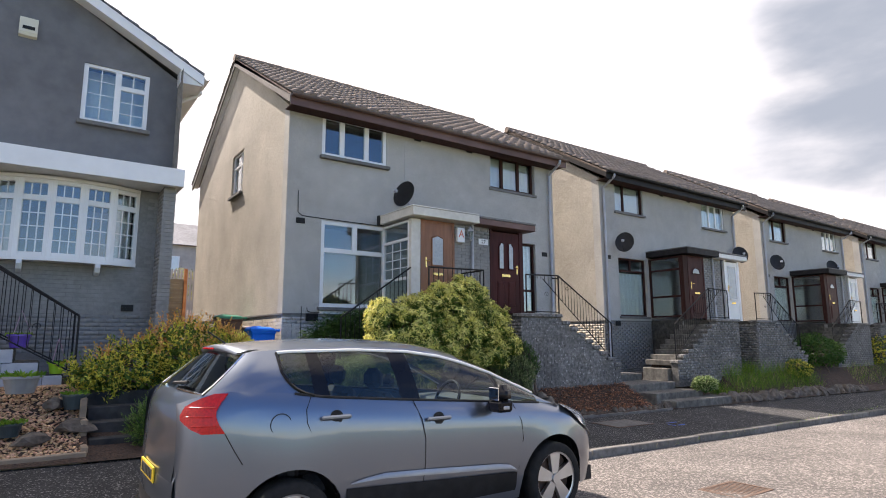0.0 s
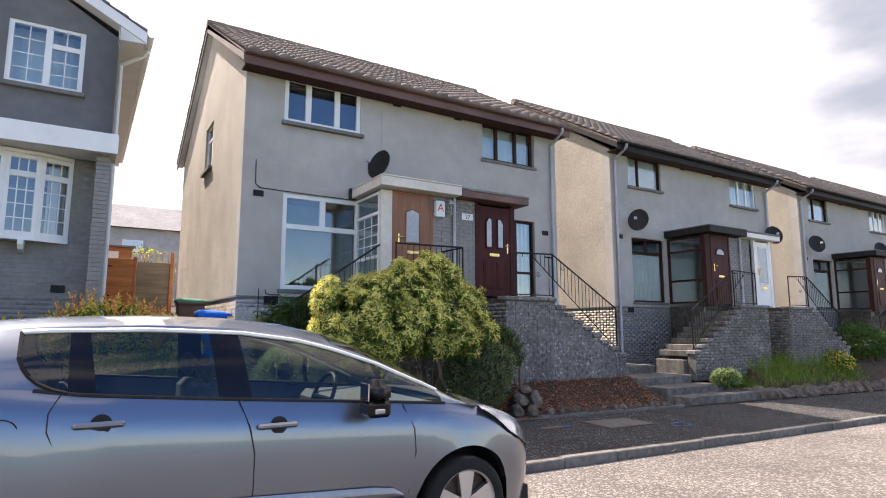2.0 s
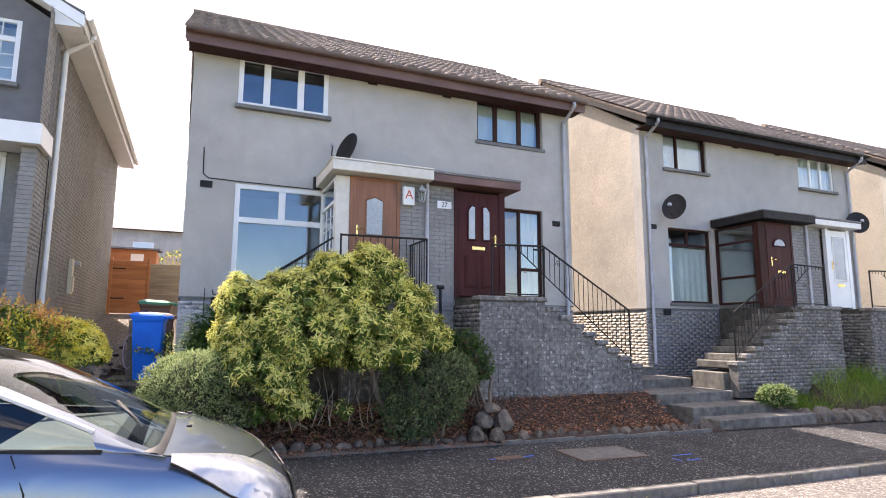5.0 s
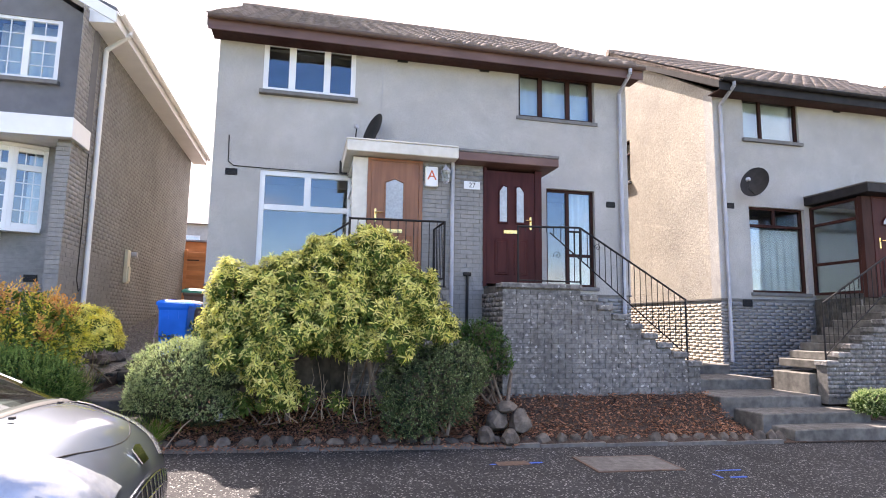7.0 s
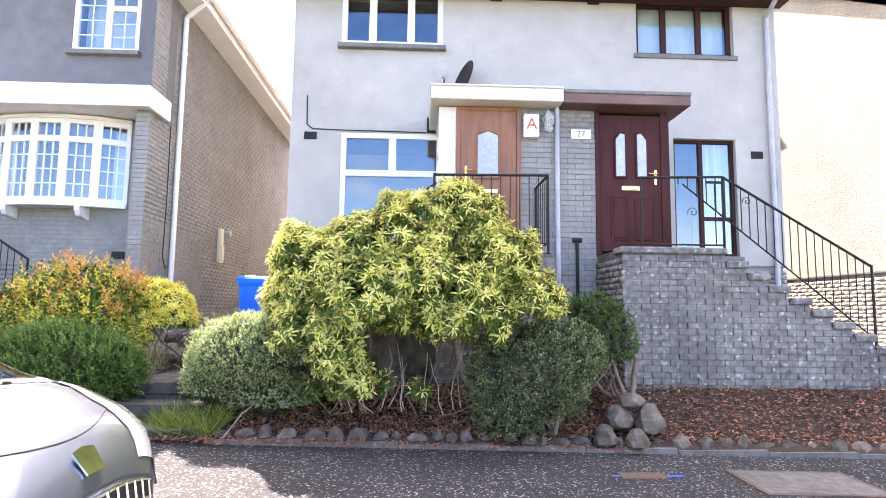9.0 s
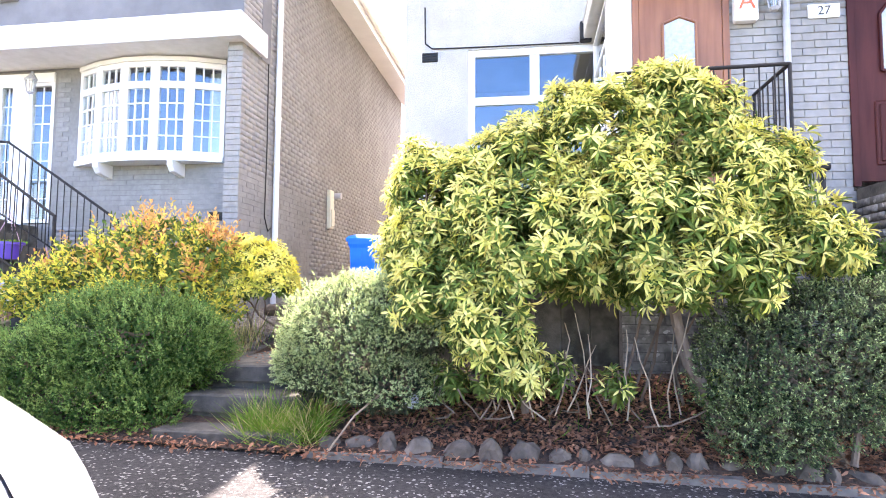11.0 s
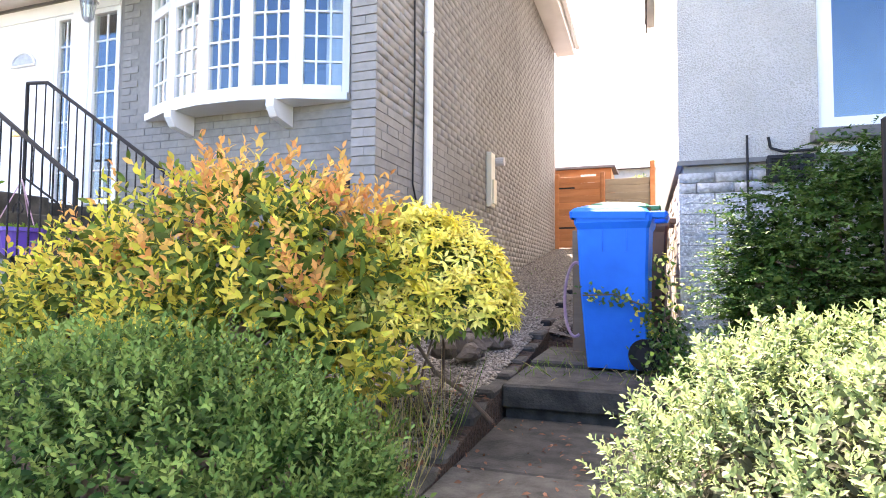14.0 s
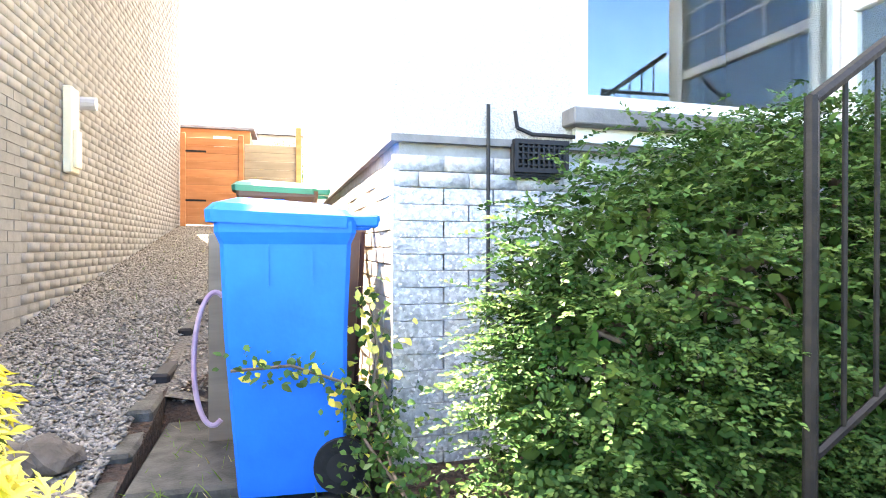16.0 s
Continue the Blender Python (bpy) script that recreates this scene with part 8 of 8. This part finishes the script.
# ---------- stones, edging, covers ----------
def stone(x, y, z, sx, sy, sz, turn, label, mat="rock", group="border stones", seed=0):
    bm = bmesh.new()
    bmesh.ops.create_icosphere(bm, subdivisions=2, radius=1.0)
    for v in bm.verts:
        q = v.co.copy()
        k = 1 + 0.4 * noise.noise(q * 1.3 + Vector((seed * 3.1, seed * 1.7, 0)))
        v.co = Vector((clamp(q.x * 1.15, -0.95, 0.95) * k * (1 - 0.3 * q.z), clamp(q.y * 1.15, -0.93, 0.93) * k * (1 - 0.25 * q.z), clamp(q.z * 1.1, -0.9, 0.98) * k))
    me = mesh_of("border_stone", bm, mat, smooth=False)
    o = new("border_stone", me)
    o.matrix_basis = pose(x, y, z, 0, 0, turn) @ Matrix.Diagonal((sx, sy, sz, 1))
    return tagged(o, label, "stone", group)


r = random.Random(4)
x = 4.35
k = 0
while x < 12.5:
    w_ = r.uniform(0.05, 0.12)
    x += w_
    stone(x, 8.5 + r.uniform(-0.03, 0.04), pave(x, 8.4) + 0.055, w_, r.uniform(0.05, 0.09), r.uniform(0.05, 0.11), r.uniform(-35, 35), "rough grey stone edging the flower bed", seed=k)
    x += w_ + r.uniform(0.0, 0.06)
    k += 1
x = 14.9
while x < 24:
    w_ = r.uniform(0.16, 0.3)
    x += w_
    stone(x, 8.55 + r.uniform(-0.03, 0.05), pave(x, 8.4) + 0.1, w_, r.uniform(0.12, 0.2), r.uniform(0.12, 0.2), r.uniform(-12, 12), "pale boulder edging the grassy bed", seed=k)
    x += w_ + r.uniform(0.0, 0.05)
    k += 1
for i, (xx, yy, zz, a, b, c) in enumerate(((8.35, 8.6, 0.3, 0.14, 0.13, 0.13), (8.66, 8.57, 0.3, 0.14, 0.12, 0.15), (8.5, 8.64, 0.47, 0.14, 0.11, 0.07), (8.45, 8.4, 0.14, 0.14, 0.1, 0.1), (8.15, 8.45, 0.16, 0.12, 0.1, 0.11))):
    stone(xx, yy, zz, a, b, c, 20 * i, "brown boulder in a small heap", group="boulder heap", seed=40 + i)
for i, (xx, yy, zz, a, b, c) in enumerate(((0.6, 9.0, 0.52, 0.2, 0.12, 0.09), (0.15, 8.85, 0.42, 0.2, 0.13, 0.08), (0.35, 9.4, 0.78, 0.15, 0.1, 0.08), (-0.5, 9.2, 0.66, 0.2, 0.14, 0.08))):
    stone(xx, yy, zz, a, b, c, 35 * i, "smooth dark stone on the tan gravel", group="gravel stones", seed=60 + i)
for i in range(9):
    stone(2.75 + r.uniform(-0.2, 0.2), 11.0 + r.uniform(-0.3, 0.9), 0.9 + r.uniform(-0.02, 0.05), r.uniform(0.07, 0.13), r.uniform(0.06, 0.1), r.uniform(0.05, 0.08), r.uniform(0, 180), "loose broken stone by the passage wall", group="rubble", seed=80 + i)
stone(4.95, 8.62, 0.42, 0.05, 0.04, 0.05, 20, "pale stone under the shrub", "paleblock", "bed stones", 95)
ed = thing("bed_edging", (0.2, 8.5, 0.2), "timber edging round the tan gravel bed", "edging")
part("timber", boxes((-4.0, 0.7, 8.46, 8.54, 0.05, 0.27), bevel=0.01), "timber", ed)
part("timber", boxes((0.64, 0.72, 8.54, 9.7, 0.05, 0.32), (0.64, 0.72, 8.9, 9.7, 0.3, 0.6), (0.64, 0.72, 9.2, 9.7, 0.58, 0.85), bevel=0.01), "timber", ed)
ed = thing("path_edging", (3.1, 10.5, 0.6), "mossy brick and concrete edging beside the passage", "edging")
for i in range(9):
    y = 9.1 + i * 0.4
    part("edging_block", boxes((3.08, 3.198, y, y + 0.385, 0.35, max(garden(3.1, y + 0.2) + 0.012, 0.6) + 0.012 * math.sin(i * 5)), bevel=0.015), "slab", ed)
for i in range(9):
    y = 12.75 + i * 0.9
    part("edging_block", boxes((3.1, 3.198, y, y + 0.86, 0.7, garden(3.1, y) + 0.06), bevel=0.015), "blackwood", ed)
mh = thing("manhole_cover", (9.4, 7.5, 0.03), "worn rectangular concrete manhole cover in the pavement", "manhole cover")
bm = boxes((-0.5, 0.5, -0.3, 0.3, -0.06, 0.0), bevel=0.008)
bm.transform(pose(9.55, 7.5, pave(9.55, 7.5) + 0.014, 1.1, 1.03, 0))
part("cover", bm, "kerb", mh)
bm = boxes((-0.53, 0.53, -0.33, -0.302, -0.05, 0.0), (-0.53, 0.53, 0.302, 0.33, -0.05, 0.0), (-0.53, -0.502, -0.302, 0.302, -0.05, 0.0), (0.502, 0.53, -0.302, 0.302, -0.05, 0.0))
bm.transform(pose(9.55, 7.5, pave(9.55, 7.5) + 0.012, 1.1, 1.03, 0))
part("cover_frame", bm, "iron", mh)
mh = thing("water_cover", (8.2, 7.62, 0.0), "small iron cover with blue paint marks", "manhole cover")
part("cover", boxes((8.02, 8.4, 7.55, 7.72, pave(8.2, 7.6) - 0.03, pave(8.2, 7.6) + 0.006), bevel=0.004), "iron", mh)
for a, b in ((7.93, 8.01), (8.41, 8.56)):
    part("paint_mark", boxes((a, b, 7.6, 7.635, pave(8.2, 7.6), pave(8.2, 7.6) + 0.005)), "bluepaint", mh)
mk = thing("paint_marking", (10.5, 7.0, 0.0), "faded blue paint marking on the pavement", "road marking")
for a, b, c, d in ((10.3, 10.75, 7.12, 7.15), (10.28, 10.31, 6.85, 7.12), (10.4, 10.6, 6.85, 6.88)):
    part("stroke", boxes((a, b, c, d, pave(10.5, 7) - 0.01, pave(10.5, 7) + 0.004)), "bluepaint", mk)
gr = thing("drain_grating", (6.7, 3.75, -0.1), "rusty iron drain grating in the road", "drain")
zr = slope(6.7) - 0.11 + 0.012 * (KERB_Y - 3.75)
part("frame", boxes((6.35, 7.05, 3.5, 3.54, zr - 0.03, zr + 0.008), (6.35, 7.05, 3.96, 4.0, zr - 0.03, zr + 0.008), (6.35, 6.39, 3.54, 3.96, zr - 0.03, zr + 0.008), (7.01, 7.05, 3.54, 3.96, zr - 0.03, zr + 0.008)), "iron", gr)
for i in range(10):
    part("bar", boxes((6.41 + i * 0.06, 6.44 + i * 0.06, 3.54, 3.96, zr - 0.03, zr + 0.005)), "iron", gr)
# near-black plate stands in for the shade of the hole below the bars
part("pit", boxes((6.39, 7.01, 3.54, 3.96, zr - 0.02, zr + 0.002)), "ink", gr)

# ---------- passage odds and ends ----------
bd = thing("leaning_board", (3.48, 12.1, 0.8), "brown board leaning behind the bins", "board")
bm = boxes((3.46, 3.66, 12.1, 12.125, 0.0, 0.92), bevel=0.003)
bm.transform(Matrix.Translation((0, 0, 0.82)))
part("panel", bm, "timber", bd)
def tube(pts, r, n=8):
    bm = bmesh.new()
    P = [Vector(p) for p in pts]
    rings = []
    for i, p in enumerate(P):
        m = (P[min(i + 1, len(P) - 1)] - P[max(i - 1, 0)]).to_track_quat("Z", "Y").to_matrix()
        rings.append([bm.verts.new(p + m @ Vector((r * math.cos(2 * math.pi * k / n), r * math.sin(2 * math.pi * k / n), 0))) for k in range(n)])
    for a, b in zip(rings, rings[1:]):
        for k in range(n):
            bm.faces.new((a[k], a[(k + 1) % n], b[(k + 1) % n], b[k]))
    bm.faces.new(rings[0][::-1])
    bm.faces.new(rings[-1])
    return bm


hp = thing("garden_hose", (3.5, 11.8, 0.9), "loop of faded pink and purple hose beside the bin", "hose")
part("loop", tube([(3.5 + 0.08 * math.cos(a), 11.95 + 0.05 * math.sin(a), 1.22 + 0.27 * math.sin(a)) for a in [1.2 + 0.13 * i for i in range(31)]], 0.011), "hose", hp)
sl = thing("timber_slats", (4.1, 12.4, 0.8), "thin dark slats leaning on the sunlit plinth", "slats")
for i in range(5):
    part("slat", rods([(4.08 - 0.01 * i, 11.95 + i * 0.28, 0.8), (4.13, 12.0 + i * 0.28, 1.75 - 0.06 * i)], 0.011, 6), "brownwood", sl)


def ivy(name, pts, n, mats, weights, length, label, spread=0.07):
    o = thing(name, pts[0], label, "climbing plant")
    part("runner", rods(pts, 0.006, 5), "bark", o)
    P = np.array(pts)
    i = rng.integers(0, len(P) - 1, n)
    t = rng.random((n, 1))
    q = P[i] * (1 - t) + P[i + 1] * t + rng.normal(size=(n, 3)) * spread
    v_, f_ = leaves(q, norm(rng.normal(size=(n, 3)) + (0, -0.3, 0.2)), norm(rng.normal(size=(n, 3)) + (0, -1.0, 1.2)), length * rng.uniform(0.6, 1.3, n), length * 0.75 * rng.uniform(0.6, 1.2, n))
    part("foliage", from_arrays("foliage", v_, f_, mats, np.repeat(np.searchsorted(np.cumsum(weights), rng.random(n)).clip(0, len(mats) - 1), len(LEAF_F))), mats[0], o)


ivy("trailing_ivy", [(4.2, 11.2, 0.8), (4.05, 11.42, 1.0), (3.98, 11.44, 1.2), (3.8, 11.44, 1.27), (3.6, 11.45, 1.26)], 190, ["dg", "oy"], (0.8, 0.2), 0.035, "green ivy trailing across the blue bin", 0.03)
ivy("trailing_ivy", [(4.15, 9.6, 0.62), (4.2, 10.3, 0.75), (4.16, 10.8, 0.85), (4.13, 11.3, 0.92), (4.12, 11.6, 1.1)], 1500, ["dg", "cot", "hb"], (0.6, 0.34, 0.06), 0.03, "ivy and weeds along the edge of the steps", 0.085)
ivy("trailing_ivy", [(4.08, 11.5, 1.0), (4.12, 11.55, 1.3), (4.1, 11.58, 1.5)], 120, ["vy", "dg"], (0.6, 0.4), 0.04, "pale ivy climbing the plinth corner", 0.05)


def grass(name, x0, x1, y0, y1, n, h, label, mats=("blade", "strawblade"), share=0.75, z=None, lean=0.5):
    X, Y = rng.uniform(x0, x1, n), rng.uniform(y0, y1, n)
    Z = np.array([(garden(a, b) if z is None else z) for a, b in zip(X, Y)]) - 0.02
    P = np.stack([X, Y, Z], 1)
    A = norm(np.stack([rng.normal(0, lean, n), rng.normal(0, lean, n), np.ones(n)], 1))
    v_, f_ = leaves(P, A, norm(rng.normal(size=(n, 3)) * (1, 1, 0.2)), h * rng.uniform(0.45, 1.2, n), np.full(n, 0.0045) * rng.uniform(0.6, 1.3, n))
    me = from_arrays(name, v_, f_, mats, np.repeat((rng.random(n) > share).astype(int), len(LEAF_F)))
    return tagged(new(name, me), label, "grass", kind="stuff")


grass("long_grass", 3.75, 4.35, 8.42, 8.72, 1100, 0.34, "tuft of long yellow-green grass at the step foot", lean=0.9)
grass("long_grass", 2.9, 3.18, 9.3, 10.2, 220, 0.42, "dry thin grass beside the steps", share=0.35, lean=0.3)
grass("long_grass", 15.6, 21.5, 8.75, 9.8, 5200, 0.5, "long uncut grass in the next garden", share=0.95, lean=0.45)
grass("long_grass", 24.5, 31, 8.75, 9.8, 2500, 0.3, "uncut grass further along", lean=0.45)
grass("weeds", 3.22, 4.1, 11.0, 12.4, 260, 0.09, "small weeds between the slabs", lean=1.0, z=0.79)
grass("weeds", 2.3, 3.1, 12.5, 20, 300, 0.1, "sparse weeds in the passage gravel", lean=0.9)
grass("weeds", 6.5, 30, 5.9, 5.99, 260, 0.09, "weeds growing at the kerb", lean=0.9, z=-0.12)
grass("weeds", 4.4, 8.3, 8.6, 9.3, 300, 0.2, "weeds and seedlings in the flower bed", share=0.9, lean=0.8)
grass("lawn", 26, 40, 8.6, 9.6, 2200, 0.1, "short sunlit lawn further down the street", share=0.7)

shrub("low_shrub", (14.75, 8.85, 0.2), [((14.7, 8.85, 0.38), (0.4, 0.25, 0.2))], 700, ["hb", "dg", "hbtip"], (0.7, 0.3), 0.035, 0.016, "low rounded pale green shrub by the path", "sprig", whorl=9, shoot=0.07, trunks=3)
shrub("garden_shrub", (23.4, 9.6, 0.3), [((23.0, 9.6, 1.1), (0.8, 0.6, 0.6)), ((23.9, 9.6, 1.0), (0.7, 0.6, 0.5))], 5000, ["cot", "dg"], (0.6, 0.4), 0.07, 0.035, "dark green rounded garden shrub", trunks=5)
shrub("garden_shrub", (20.7, 9.2, 0.2), [((20.7, 9.2, 0.55), (0.5, 0.4, 0.32))], 1500, ["oy", "dg"], (0.6, 0.4), 0.06, 0.03, "yellow-green low shrub in the long grass", trunks=4)
shrub("garden_shrub", (29.0, 9.4, 0.2), [((29.0, 9.4, 0.9), (1.0, 0.7, 0.7)), ((30.2, 9.4, 1.1), (0.9, 0.7, 0.7))], 4000, ["dg", "oy"], (0.6, 0.4), 0.09, 0.045, "bright green garden shrub further along the row", trunks=4)


# ---------- loose cover on the ground ----------
def litter(name, n, region, size, mats, label, category, height=garden, flat=0.35, lift=0.012, pebble=False):
    """Dead leaves or pebbles scattered over a patch of ground; region gives x and y for n random numbers."""
    X, Y = region(n)
    Z = np.array([height(a, b) for a, b in zip(X, Y)])
    if pebble:
        base = np.array([(1, 0, 0), (0, 1, 0), (-1, 0, 0), (0, -1, 0), (0, 0, 0.8), (0, 0, -0.8)])
        tri = np.array([(0, 1, 4), (1, 2, 4), (2, 3, 4), (3, 0, 4), (1, 0, 5), (2, 1, 5), (3, 2, 5), (0, 3, 5)])
        sc = size * rng.uniform(0.5, 1.25, (n, 3)) * (1, 0.8, 0.6)
        a = rng.uniform(0, 6.28, n)
        v_ = base[None] * sc[:, None]
        ca, sa = np.cos(a)[:, None], np.sin(a)[:, None]
        v_ = np.stack([v_[..., 0] * ca - v_[..., 1] * sa, v_[..., 0] * sa + v_[..., 1] * ca, v_[..., 2] + v_[..., 0] * rng.normal(0, 0.3, (n, 1))], 2)
        v_ = v_ + np.stack([X, Y, Z + lift], 1)[:, None]
        f_ = tri[None] + (np.arange(n) * 6)[:, None, None]
        me = from_arrays(name, v_.reshape(-1, 3), f_.reshape(-1, 3), mats, np.repeat(rng.integers(0, len(mats), n), 8))
    else:
        P = np.stack([X, Y, Z + lift + rng.uniform(0, 0.02, n)], 1)
        A = norm(rng.normal(size=(n, 3)) * (1, 1, flat))
        v_, f_ = leaves(P, A, norm(rng.normal(size=(n, 3)) * 0.4 + (0, 0, 1)), size * rng.uniform(0.5, 1.2, n), size * 0.42 * rng.uniform(0.6, 1.2, n))
        me = from_arrays(name, v_, f_, mats, np.repeat(rng.integers(0, len(mats), n), len(LEAF_F)))
    return tagged(new(name, me), label, category, kind="stuff")


def patch(x0, x1, y0, y1):
    return lambda n: (rng.uniform(x0, x1, n), rng.uniform(y0, y1, n))


litter("dead_leaves", 9000, patch(4.2, 12.5, 8.5, 9.4), 0.06, ["litter"], "brown dead leaves over the flower bed", "dead leaves")
litter("dead_leaves", 6000, patch(4.5, 8.4, 8.5, 9.3), 0.055, ["litter"], "red-brown dead leaves under the shrubs", "dead leaves", lift=0.02)
litter("dead_leaves", 1500, patch(2.2, 8.6, 8.2, 8.5), 0.05, ["litter"], "dead leaves drifted along the back of the pavement", "dead leaves", height=pave, lift=0.045)
litter("dead_leaves", 900, patch(1.6, 3.15, 8.5, 10.8), 0.05, ["litter"], "dead leaves under the shrubs", "dead leaves")
litter("dead_leaves", 160, patch(3.2, 4.1, 9.1, 10.8), 0.035, ["litter"], "a few dead leaves on the lower slabs", "dead leaves", height=lambda x, y: 0.578, lift=0.004)
litter("bed_gravel", 9500, patch(-3.8, 0.66, 8.55, 10.14), 0.032, ["tanpebble"], "tan gravel of the sloping front bed", "gravel", pebble=True)
litter("passage_gravel", 26000, patch(2.05, 3.12, 10.7, 20.8), 0.021, ["pebble"], "grey pink gravel up the side passage", "gravel", pebble=True, lift=0.02)
litter("passage_gravel", 5000, patch(2.5, 3.1, 9.8, 12.5), 0.013, ["pebble"], "grey gravel beside the slabs", "gravel", pebble=True, lift=0.02)
litter("passage_gravel", 5000, patch(3.2, 4.1, 12.6, 20.8), 0.018, ["pebble"], "grey gravel behind the bins", "gravel", pebble=True, lift=0.02)
structure("passage_floor", sheet(steps_to(2.045, 3.12, 3), steps_to(10.7, 20.8, 12), lambda x, y: garden(x, y) + 0.01), "gravel", "bed of grey gravel in the side passage", "gravel path")
structure("passage_floor_rear", sheet(steps_to(3.12, 4.12, 3), steps_to(12.6, 20.8, 12), lambda x, y: garden(x, y) + 0.01), "gravel", "bed of grey gravel behind the bins", "gravel path")
wb = thing("bramble_stem", (4.9, 8.6, 0.3), "pale bare arching stem over the border stones", "stem")
part("stem", rods([(5.1, 8.75, 0.5), (4.95, 8.62, 0.52), (4.75, 8.5, 0.48), (4.6, 8.42, 0.35), (4.48, 8.36, 0.18), (4.42, 8.32, 0.08)], 0.007, 6), "timber", wb)


# ---------- bricks and roof tiles ----------
for lay in LATE:
    lay()

# the next pairs of the row look alike
for far in (24.2, 34.2, 44.2):
    copy_thing(house2, Matrix.Translation((far, FY, 0.7)))
